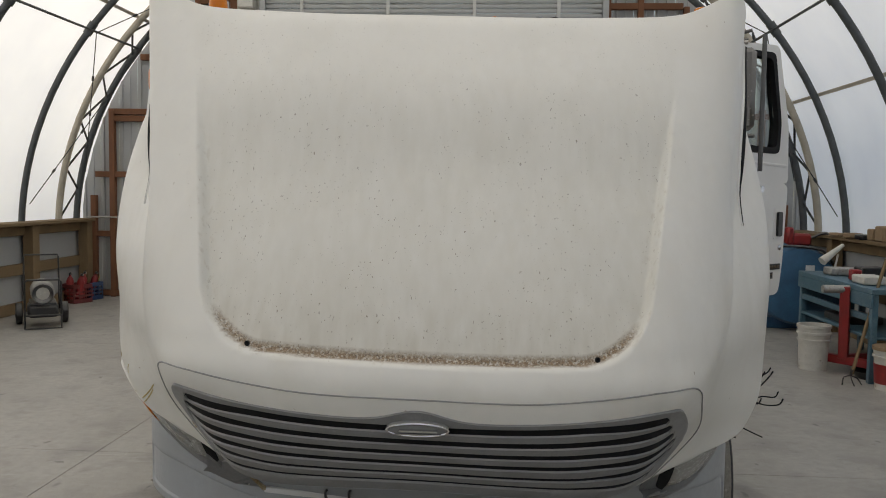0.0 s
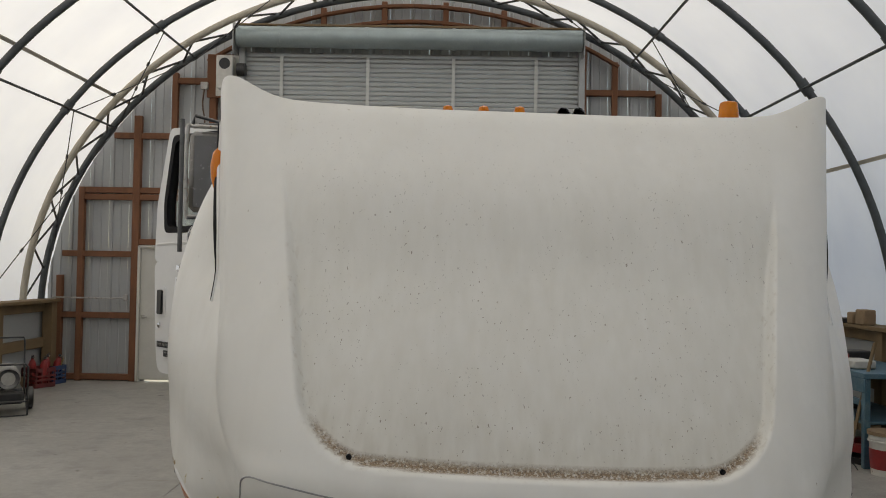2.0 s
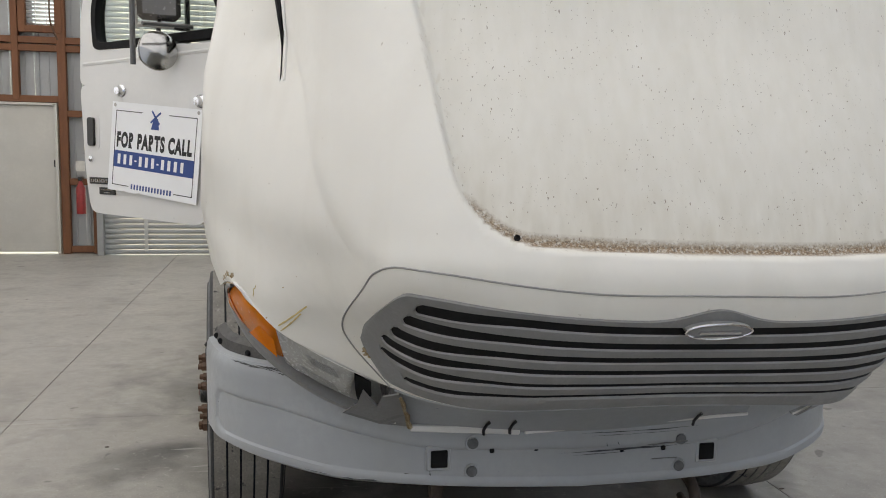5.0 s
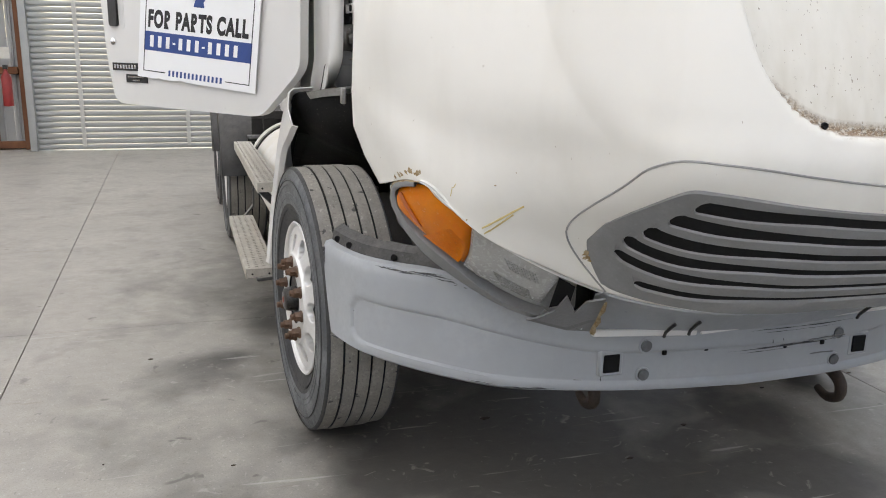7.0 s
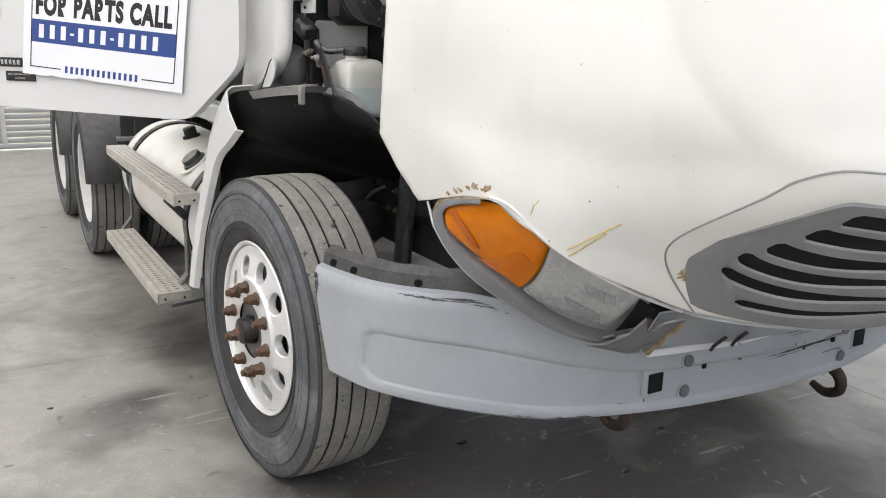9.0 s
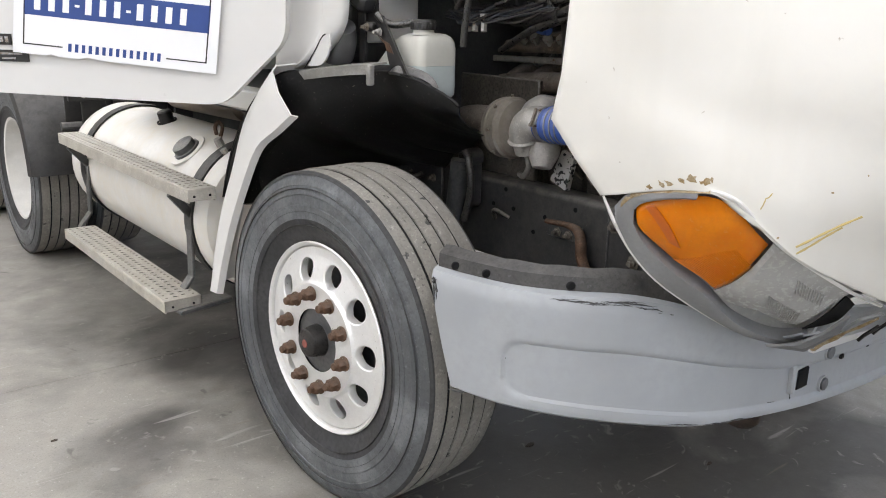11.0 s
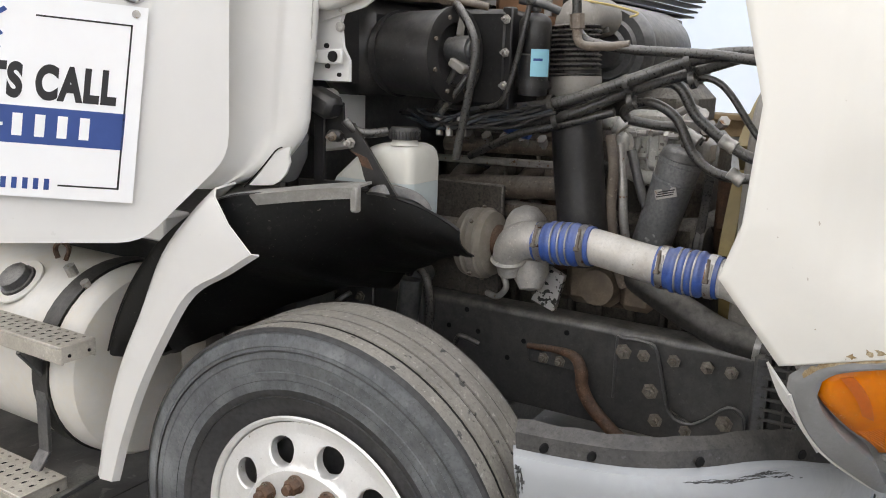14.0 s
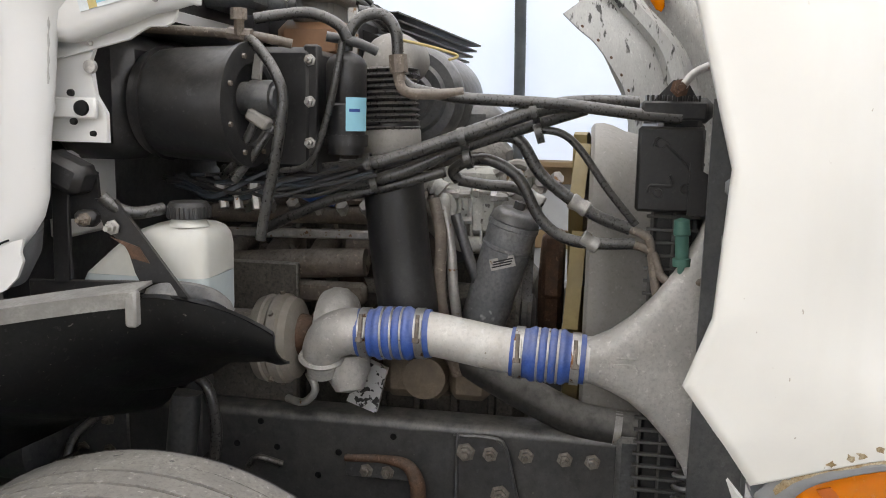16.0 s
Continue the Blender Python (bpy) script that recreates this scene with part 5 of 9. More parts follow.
# side slots with marker lamps in the hood flanks
for side in (-1, 1):
    pts = [hood_point(side * 6.0, 4.68 + 3.17 * i / 24) + Vector((side * 0.007, 0.012, -0.002)) for i in range(25)]
    # black tube: the slot's seal, swollen to paint its shaded opening
    part("slot_seal", S().tube(pts, [0.002 + 0.012 * smooth(2, 8, i) - 0.003 * smooth(10, 16, i) for i in range(25)], 8), FLAT_BLACK, hood, "black edged slot in the hood flank")
    pts = [on_hood(side * 5.96, 4.68 + 3.17 * i / 24, 0.0) for i in range(25)]
    part("slot_lip", S().tube(pts, [0.004 + 0.005 * smooth(0, 12, i) for i in range(25)], 8), PAINT, hood)
    p = Vector((XC + side * 0.972, -0.92, 2.09 - lean(side)))
    if side < 0:
        p = Vector((XC - 1.000, -1.05, 2.108))
    part("marker_lamp", S().lathe([(-0.085, 0.0), (-0.07, 0.016), (-0.035, 0.026), (0.015, 0.028), (0.06, 0.020), (0.085, 0.0)], p, (0.10 * side, 0.30, 0.95), 20), ORANGE, hood, "amber side marker lamp")

# chin strips under the grille and a broken lower lip
rws = []
for i in range(31):
    x_ = -0.539 + 1.078 * i / 30
    e = hood_point(3.98 * x_ / 0.539 + 1e-4, 0.0)
    lip = Vector((x_, -1.147 + 0.008 * abs(x_) / 0.5, 0.668 + 0.032 * (abs(x_) / 0.539) ** 2))
    rws.append([lip, lip.lerp(e, 0.20) + Vector((0, 0.02, 0.035)), lip.lerp(e, 0.45) + Vector((0, 0.03, 0.05)), lip.lerp(e, 0.75) + Vector((0, 0.02, 0.03)), e + Vector((0, 0.02, -0.004))])
part("chin_panel", S().grid(rws, 0.006), GREY, truck, "grey lower apron under the grille")
part("chin_lip", S().bar((-0.540, -1.155, 0.699), (-0.206, -1.149, 0.672), 0.016, 0.020, ch=0.003), PAINT, truck, "broken white lower lip")
part("chin_lip", S().bar((-0.19, -1.150, 0.667), (0.54, -1.158, 0.698), 0.008, 0.010, ch=0.002), PAINT, truck)
# torn end of the lamp's apron and the brown break beside it
part("apron_end", S().prism([(-0.541, -1.152, 0.702), (-0.560, -1.215, 0.757), (-0.578, -1.272, 0.806), (-0.600, -1.325, 0.850), (-0.640, -1.300, 0.838), (-0.652, -1.262, 0.800), (-0.694, -1.298, 0.857), (-0.705, -1.255, 0.806), (-0.735, -1.215, 0.775), (-0.737, -1.150, 0.751), (-0.634, -1.185, 0.725)], (0.003, 0.006, 0.003)), GRILLE, truck, "torn grey end of the lamp apron")
part("break", S().tube([(-0.541, -1.158, 0.703), (-0.552, -1.185, 0.728), (-0.556, -1.212, 0.752), (-0.570, -1.240, 0.777), (-0.576, -1.270, 0.803), (-0.592, -1.310, 0.836)], [0.009, 0.006, 0.008, 0.004, 0.007, 0.004], 7), SEALER, truck, "brown broken fibreglass edge")
for x_ in (-0.32, -0.24, 0.35):
    part("clip", S().tube([(x_, -1.165, 0.672), (x_ - 0.004, -1.178, 0.690), (x_, -1.198, 0.712), (x_ + 0.006, -1.206, 0.722)], 0.005, 6), BLACK, truck)

# bumper: a bent grey shell with a lip and stiffening swage
BP = [(-1.155, -.50), (-1.135, -.62), (-1.09, -.75), (-.98, -.88), (-.80, -.985), (-.60, -1.045), (-.40, -1.085), (-.20, -1.105), (0.0, -1.11)]


def bumper_plan(t):
    """Point on the bumper's front line, t from -1 to 1."""
    k = (1 - abs(t)) * 8
    i, w = weights(min(k, 7.9999), 9)
    q = [BP[max(i - 1, 0)], BP[i], BP[i + 1], BP[min(i + 2, 8)]]
    x_, y_ = sum(w[a] * q[a][0] for a in range(4)), sum(w[a] * q[a][1] for a in range(4))
    return (x_ if t < 0 else -x_), y_


def bumper_foot(x_):
    a = abs(x_)
    return 0.478 + 0.020 * (a / 0.7) + 0.040 * smooth(0.65, 1.12, a)


def bumper_panel(t, k, high):
    """1 inside the sunk panel with rounded ends, 0 outside it."""
    r = 0.055
    dx, dz = (abs(t) - 0.79) * 1.2 + r, abs(k - 0.35) * high - 0.25 * high + r
    d = math.hypot(max(dx, 0), max(dz, 0)) + min(max(dx, dz), 0) - r
    return 1 - smooth(-0.007, 0.003, d)


def bumper_rows():
    rws = []
    ks = [0.0, 0.0, 0.012, 0.03] + [0.05 + 0.022 * i for i in range(27)] + [0.66, 0.72, 0.80, 0.88, 0.94, 0.985, 1.0]
    for i in range(241):
        t = -1 + i / 120
        x_, y_ = bumper_plan(t)
        zt, zb = 0.69 + 0.145 * smooth(0.25, 0.62, abs(t)), bumper_foot(x_)
        nx, ny = x_ * 0.5, y_ + 0.2
        ln = math.hypot(nx, ny)
        nx, ny = nx / ln, ny / ln
        row = []
        for q, k in enumerate(ks):
            x_, y_ = bumper_plan(t * (1 - 0.085 * (1 - k) * smooth(0.84, 1.0, abs(t))))
            d = 0.011 - 0.012 * (1 - smooth(0.0, 0.03, k)) - 0.010 * smooth(0.9, 1.0, k) - 0.008 * bumper_panel(t, k, zt - zb)
            d = -0.03 if q in (0, len(ks) - 1) else d
            row.append((x_ + nx * d, y_ + ny * d, zb + (zt - zb) * k - lean(x_)))
        rws.append(row)
    return rws


def bumper_at(t, k, d):
    """Point of the bumper's face, t across (-1 to 1), k up (0 to 1), d proud of it."""
    x_, y_ = bumper_plan(t)
    zt, zb = 0.69 + 0.145 * smooth(0.25, 0.62, abs(t)), bumper_foot(x_)
    nx, ny = x_ * 0.5, y_ + 0.2
    ln = math.hypot(nx, ny)
    d += 0.011 - 0.010 * smooth(0.9, 1.0, k) - 0.008 * bumper_panel(t, k, zt - zb)
    return Vector((x_ + nx / ln * d, y_ + ny / ln * d, zb + (zt - zb) * k - lean(x_)))


RECESS = mat("shaded grey recess", (0.13, 0.138, 0.145), 0.5, c2=(0.07, 0.072, 0.075), var=0.2, scale=40)
bumper = part("bumper", S().grid(bumper_rows(), 0.006), GREY, truck, "scuffed grey painted steel bumper")
# black scrapes, scuffs under the top edge and the torn paint at the end
SCUFF = mat("black scrape", (0.03, 0.03, 0.032), 0.7, c2=(0.12, 0.125, 0.13), var=0.3, scale=90)
random.seed(21)
marks = [(0.0, 0.80, 0.25, 0.86, 0.0014), (0.03, 0.76, 0.20, 0.80, 0.0010), (-0.05, 0.50, 0.24, 0.56, 0.0024), (0.05, 0.53, 0.22, 0.58, 0.0012), (-0.02, 0.46, 0.10, 0.49, 0.0010), (0.06, 0.66, 0.062, 0.58, 0.0012), (0.08, 0.67, 0.083, 0.60, 0.0010), (-0.29, 0.22, -0.288, 0.10, 0.0014), (-0.46, 0.02, -0.37, 0.03, 0.0024), (-0.52, 0.035, -0.47, 0.03, 0.0014), (-0.985, 0.93, -0.978, 0.70, 0.0030), (-0.992, 0.95, -0.975, 0.90, 0.0055), (-0.975, 0.92, -0.970, 0.76, 0.0020)]
marks += [(a, k, a + random.uniform(0.015, 0.05), k + random.uniform(-0.01, 0.01), random.uniform(0.0007, 0.0017)) for a, k in [(-0.70 + 0.007 * i + random.uniform(-0.01, 0.01), random.uniform(0.955, 0.985)) for i in range(20)]]
for t0, k0, t1, k1, r_ in marks:
    r_ *= 1.25
    part("scrape", S().tube([bumper_at(t0 + (t1 - t0) * j / 12, k0 + (k1 - k0) * j / 12 + random.uniform(-0.004, 0.004), 0.0068) for j in range(13)], [max(r_ * (0.3 + 0.9 * random.random()) * min(1, 3 * j / 12, 3 * (12 - j) / 12), 0.0002) for j in range(13)], 6), SCUFF, bumper)
for s in (-1, 1):
    x0 = s * 0.44
    zh = 0.575 - lean(x0)
    part("tow_hole_frame", S().box((x0, -1.086, zh), (0.078, 0.02, 0.078), ch=0.005), GREY, bumper)
    # solid black block paints the dark inside the tow eye
    part("tow_hole", S().box((x0, -1.094, zh), (0.052, 0.012, 0.055), ch=0.003), FLAT_BLACK, bumper, "square black tow eye opening")
    for dx, dz in ((-0.10 * s, 0.05), (-0.10 * s, -0.04)):
        part("bolt_recess", S().lathe([(0, 0.024), (0.006, 0.022), (0.004, 0.012), (-0.004, 0.010), (-0.004, 0)], (x0 + dx, -1.1055 if dz > 0 else -1.1005, zh + dz), (0, -1, 0), 20), GREY, bumper)
        # raised dark disc paints the shade inside the bolt recess
        part("bolt_dark", S().lathe([(0, 0.0), (0.0, 0.018), (0.0085, 0.017), (0.0085, 0.0)], (x0 + dx, -1.107 if dz > 0 else -1.102, zh + dz), (0, -1, 0), 12), RECESS, bumper)
    for dx in (-0.30, -0.16):
        part("slot", S().box((x0 - s * (0.0) + dx * s, -1.114, zh + 0.025), (0.014, 0.008, 0.014), ch=0.002), FLAT_BLACK, bumper)
    # black rubber air dam standing on the bumper's end
    pts_t = [(bumper_plan(s * (0.42 + 0.56 * i / 20))) for i in range(21)]
    rws = []
    for i, (x_, y_) in enumerate(pts_t):
        z0 = 0.69 + 0.145 * smooth(0.25, 0.62, 0.42 + 0.56 * i / 20) - lean(x_)
        rws.append([(x_ - s * 0.012, y_ + 0.012, z0 - 0.01), (x_ - s * 0.022, y_ + 0.022, z0 + 0.035), (x_ - s * 0.05, y_ + 0.03, z0 + 0.052 + 0.002 * math.sin(i * 2.1))])
    part("air_dam", S().grid(rws, 0.006), DAM, bumper, "bent black rubber strip on top of the bumper")
    for i in (3, 9, 15, 18):
        p, q = Vector(rws[i][0]), Vector(rws[i][1])
        part("dam_hole", S().lathe([(0, 0.011), (0.003, 0.009), (0.003, 0)], p.lerp(q, 0.6) + Vector((s * 0.003, -0.004, 0)), (s * 0.6, -0.8, 0), 12), FLAT_BLACK, bumper)
    # tow hook under the bumper
    back, up = (0.10, 0.03) if s < 0 else (0.0, 0.0)
    hk = S().tube([(s * 0.42, -0.80 + back, 0.46 + up), (s * 0.42, -0.98 + back, 0.45 + up), (s * 0.42, -1.06 + back, 0.42 + up), (s * 0.42, -1.07 + back, 0.37 + up), (s * 0.42, -1.02 + back, 0.345 + up), (s * 0.42, -0.97 + back, 0.36 + up)], [0.022, 0.022, 0.02, 0.018, 0.016, 0.012], 10, 5)
    part("tow_hook", hk, mat("oily rust", (0.055, 0.036, 0.026), 0.6, 0.2, c2=(0.025, 0.02, 0.018), var=0.25, scale=30, bump=0.2), truck, "rusty tow hook under the bumper")
random.seed(5)
for i in range(18):
    t = random.uniform(-0.80, 0.6)
    x_, y_ = bumper_plan(t)
    z_ = random.uniform(0.50, 0.66)
    nx, ny = x_ * 0.5, y_ + 0.2
    ln = math.hypot(nx, ny)
    p = Vector((x_ + nx / ln * 0.0045, y_ + ny / ln * 0.0045, z_ + 0.06 * smooth(0.35, 1.0, abs(t))))
    d = Vector((-ny, nx, 0)).normalized() * random.uniform(0.004, 0.03)
    part("scratch", S().tube([p - d, p + d], random.choice((0.0010, 0.0014, 0.002)), 5), random.choice((DUSTY, FLAT_BLACK, SIGNW)), bumper)


for t_, z_, w_, h_ in ((-0.955, 0.79, 0.022, 0.008), (-0.945, 0.775, 0.008, 0.022), (-0.60, 0.802, 0.03, 0.0025), (-0.575, 0.798, 0.016, 0.0025), (-0.55, 0.802, 0.02, 0.002), (-0.53, 0.796, 0.012, 0.003), (-0.615, 0.808, 0.02, 0.0018), (-0.90, 0.545, 0.03, 0.004), (-0.35, 0.525, 0.05, 0.003)):
    x_, y_ = bumper_plan(t_)
    nx, ny = x_ * 0.5, y_ + 0.2
    ln = math.hypot(nx, ny)
    n_, p = Vector((nx / ln, ny / ln, 0)), Vector((x_, y_, z_))
    side_ = Vector((-n_.y, n_.x, 0))
    part("paint_chip", S().prism([p + n_ * (0.0095 if z_ > 0.6 else 0.003) + side_ * w_ * math.cos(a) * (0.7 + 0.3 * math.sin(3 * a)) + Vector((0, 0, h_ * math.sin(a) * (0.8 + 0.3 * math.cos(5 * a)))) for a in [math.pi * k / 7 for k in range(14)]], n_ * 0.004), DUSTY, bumper)


# long dark scrapes over the middle of the bumper
for x0, z0, x1, z1 in ((0.02, 0.545, 0.33, 0.550), (0.10, 0.552, 0.22, 0.549), (-0.13, 0.612, 0.05, 0.612), (0.22, 0.605, 0.36, 0.612)):
    part("scrape", S().tube([(x0 + (x1 - x0) * k / 8, -1.106 - (0.0035 if 0.52 < z0 < 0.60 else 0.011), z0 + (z1 - z0) * k / 8 + 0.001 * math.sin(k * 2.2) - lean(x0)) for k in range(9)], [0.0012 + 0.0014 * abs(math.sin(k * 1.3)) for k in range(9)], 5), DUSTY, bumper)


# ---------- wheels ----------
def tyre_shape(r=0.505, w=0.28, ri=0.283):
    """Cross-section round the axle (x): bead, bulged sidewall, shoulder, five ribs."""
    h = w / 2
    prof = [(-h * 0.78, ri), (-h * 0.80, ri + 0.015), (-h * 0.86, ri + 0.03), (-h * 0.98, ri + 0.08), (-h, ri + 0.12), (-h * 0.985, ri + 0.122), (-h * 0.98, ri + 0.150), (-h * 0.995, ri + 0.152), (-h * 0.96, r - 0.045), (-h * 0.97, r - 0.043), (-h * 0.90, r - 0.012)]
    side = prof
    tread = [(-h * 0.88, r - 0.006)]
    rib = w * 0.86 / 5
    for k in range(5):
        x0 = -w * 0.43 + rib * k
        tread += [(x0 + 0.004, r - (0.004 if k in (0, 4) else 0)), (x0 + rib - 0.004, r - (0.004 if k in (0, 4) else 0))]
        if k < 4:
            tread += [(x0 + rib - 0.003, r - 0.014), (x0 + rib + 0.003, r - 0.014)]
    tread += [(h * 0.88, r - 0.006)]
    return side, tread, [(-a, b) for a, b in side][::-1]


def wheel(at, name, label, hub=0.13, lod=72):
    w = part(name, S().lathe([(-hub, 0.0), (-hub, 0.10), (hub, 0.10), (hub, 0)], (0, 0, 0), (1, 0, 0), 16), DUSTY, truck, label)
    w.location = at
    si, tr, so = tyre_shape()
    part("tyre", S().lathe(si[3:], (0, 0, 0), (1, 0, 0), lod).lathe(so[:-3], (0, 0, 0), (1, 0, 0), lod), RUBBER, w, "worn tyre with grey scuffed sidewall")
    part("bead", S().lathe(si[:4], (0, 0, 0), (1, 0, 0), lod).lathe(so[-4:], (0, 0, 0), (1, 0, 0), lod), DARKRUB, w, "dark rubber next to the rim")
    for k_, r_ in ((0.955, 0.345), (0.99, 0.385), (1.0, 0.452)):
        for q in (-1, 1):
            part("ring_line", S().lathe([(q * 0.14 * k_ - q * 0.002, r_ - 0.002), (q * 0.14 * k_ + q * 0.0012, r_), (q * 0.14 * k_ - q * 0.002, r_ + 0.002)], (0, 0, 0), (1, 0, 0), lod), DARKRUB, w)
    part("tread", S().lathe([si[-1]] + tr + [so[0]], (0, 0, 0), (1, 0, 0), lod), TREAD, w, "dusty ribbed tread")
    # black strips fill the tread's grooves to paint in their shade
    for k_ in range(4):
        x_ = -0.28 * 0.43 + 0.28 * 0.86 / 5 * (k_ + 1)
        part("groove", S().lathe([(x_ - 0.0046, 0.4995), (x_ - 0.0040, 0.5009), (x_ + 0.0040, 0.5009), (x_ + 0.0046, 0.4995)], (0, 0, 0), (1, 0, 0), lod), FLAT_BLACK, w)
    for q in (-1, 1):
        part("shoulder_line", S().lathe([(q * 0.1185, 0.5012), (q * 0.1238, 0.5002), (q * 0.1300, 0.4925)], (0, 0, 0), (1, 0, 0), lod), DARKRUB, w)
    return w


OILK = mat("oily black iron", (0.010, 0.010, 0.011), 0.28, c2=(0.03, 0.027, 0.024), var=0.2, scale=30, bump=0.12, bscale=90, grit=0.4)


def rim_disc(w, deep):
    """Ten-hole aluminium disc; the outer face bulges towards -x when deep is under zero."""
    ax = Vector((-1, 0, 0))
    # flange and barrel
    part("rim", S().lathe([(0.108, 0.287), (0.118, 0.295), (0.122, 0.291), (0.116, 0.282), (0.098, 0.277), (0.06, 0.268), (0.0, 0.262), (-0.10, 0.262), (-0.12, 0.30)], (0, 0, 0), ax, 72), ALU, w, "polished aluminium rim")
    hole_r, hole_at, ha, hb = 0.0345, 0.212, 0.040, math.radians(18) * 0.212

    def height(r):
        if r < 0.172:
            return 0.150 + deep
        return (0.150 + deep) - (0.032 + deep) * smooth(0.172, 0.268, r) - 0.01 * smooth(0.172, 0.18, r)

    sh = S().lathe([(height(r), r) for r in (0.096, 0.115, 0.15, 0.168, 0.172)], (0, 0, 0), ax, 120).lathe([(height(r), r) for r in (0.252, 0.258, 0.268, 0.277)], (0, 0, 0), ax, 120)
    corner = math.atan2(hb, ha)
    phis = sorted({round(2 * math.pi * k / 40, 5) for k in range(40)} | {round(q % (2 * math.pi), 5) for q in (corner, -corner, math.pi - corner, math.pi + corner)})
    rws, th0 = [], 0.0
    for f in phis + phis[:1]:
        c_, s_ = math.cos(f), math.sin(f)
        far = min(ha / max(abs(c_), 1e-6), hb / max(abs(s_), 1e-6))
        row = []
        for k in (-1, 0, 0.12, 0.4, 0.7, 1.0):
            d_ = hole_r + (far - hole_r) * max(k, 0)
            r, th = hole_at + c_ * d_, th0 + s_ * d_ / 0.212
            x_ = height(r) - (0.026 if k < 0 else 0.003 if k == 0 else 0)
            row.append((-x_, r * math.cos(th), r * math.sin(th)))
        rws.append(row)
    part("disc", sh, ALU, w, "aluminium disc with ten round openings", angle=30)
    seg = mesh("disc_opening", S().grid(rws), ALU, 30)
    for h in range(10):
        part("disc_opening", seg, ALU, w).rotation_euler = ((h + 0.94) * 2 * math.pi / 10, 0, 0)
    part("brake_drum", S().lathe([(0.050, 0.0), (0.050, 0.20), (0.045, 0.225), (-0.10, 0.235)], (0, 0, 0), ax, 40), DARKRUB, w, "black brake drum behind the disc")
    part("valve_stem", S().tube([(-0.060, 0.235, 0.06), (-0.098, 0.222, 0.052), (-0.112, 0.205, 0.048)], 0.0045, 8), STEEL, w, "bright valve stem")
    nut = mesh("lug_nut", S().lathe([(0, 0.0), (0, 0.0215), (0.004, 0.0225), (0.009, 0.0195)], (0, 0, 0), ax, 24).lathe([(0.007, 0.0195), (0.026, 0.0190), (0.030, 0.0155), (0.0305, 0)], (0, 0, 0), ax, 6).lathe([(0.029, 0.0), (0.029, 0.0115), (0.041, 0.0115), (0.043, 0.009), (0.043, 0)], (0, 0, 0), ax, 14), RUST, 25)
    for k in range(10):
        a = 2 * math.pi * (k + 0.3) / 10
        part("lug_nut", nut, RUST, w, "rusty wheel nut").location = (-(0.150 + deep), 0.143 * math.cos(a), 0.143 * math.sin(a))
    part("hub_bore", S().lathe([(0.148 + deep, 0.098), (0.10 + deep, 0.094), (0.09 + deep, 0.0)], (0, 0, 0), ax, 40), FLAT_BLACK, w)
    part("hub_cap", S().lathe([(0.09 + deep, 0.070), (0.125 + deep, 0.068), (0.128 + deep, 0.052), (0.17 + deep, 0.046), (0.185 + deep, 0.042), (0.19 + deep, 0.032), (0.19 + deep, 0.0)], (0, 0, 0), ax, 32), OILK, w, "oily black hub cap")
    for k in range(6):
        a = 2 * math.pi * k / 6
        part("cap_bolt", S().lathe([(0, 0.009), (0.012, 0.009), (0.012, 0)], (-(0.126 + deep), 0.060 * math.cos(a), 0.060 * math.sin(a)), ax, 6), DUSTY, w)
    part("cap_dot", S().lathe([(0.191 + deep, 0.013), (0.193 + deep, 0.011), (0.193 + deep, 0)], (0, 0, 0), ax, 20), mat("faded red dot", (0.30, 0.09, 0.07), 0.6), w)


fw = wheel((-1.065, 0.0, 0.498), "front_wheel", "front wheel with ten-hole aluminium disc and rusty nuts")
fw.rotation_euler = (0, 0, radians(4))
rim_disc(fw, -0.012)
fw2 = wheel((1.065, 0.0, 0.498), "front_wheel", "front wheel on the driver's side")
fw2.rotation_euler = (0, 0, math.pi + radians(4))
rim_disc(fw2, -0.012)
part("axle", S().bar((-0.95, 0.02, 0.43), (0.95, 0.02, 0.43), 0.1, 0.12), DUSTY, truck, "front axle beam")
RIMW = mat("white painted steel wheel", (0.66, 0.65, 0.62), 0.5, var=0.08, scale=9)
for s in (-1, 1):
    for y in (3.28, 4.60):
        for k, x_ in ((0, 1.15), (1, 0.82)):
            w = wheel((s * x_, y, 0.5), "rear_wheel", "dual rear wheel with white steel disc", hub=0.02, lod=48)
            if not k:
                w.rotation_euler = (0, 0, 0 if s < 0 else math.pi)
                part("rim", S().lathe([(0.11, 0.29), (0.122, 0.298), (0.118, 0.285), (0.08, 0.275), (-0.02, 0.262), (-0.05, 0.235), (-0.055, 0.15), (-0.05, 0.12), (-0.02, 0.11), (0.02, 0.105), (0.03, 0.0)], (0, 0, 0), (-1, 0, 0), 48), RIMW, w)
# quarter fenders before the rear wheels
for s in (-1, 1):
    for yw in (3.28, 4.60):
        rws = [[(s * x_, yw - (0.60 - dr) * math.cos(radians(a)), 0.53 + (0.60 - dr) * math.sin(radians(a))) for x_, dr in ((0.60, 0.0), (0.9, 0.0), (1.2, 0.0), (1.29, 0.006), (1.318, 0.025), (1.325, 0.06))] for a in range(2, 112, 5)]
        part("quarter_fender", S().grid(rws, 0.012), BLACK, truck, "black plastic quarter fender")
    part("fender_bracket", S().tube([(s * 0.45, 2.74, 0.80), (s * 1.15, 2.72, 0.80)], 0.025, 8), DUSTY, truck)
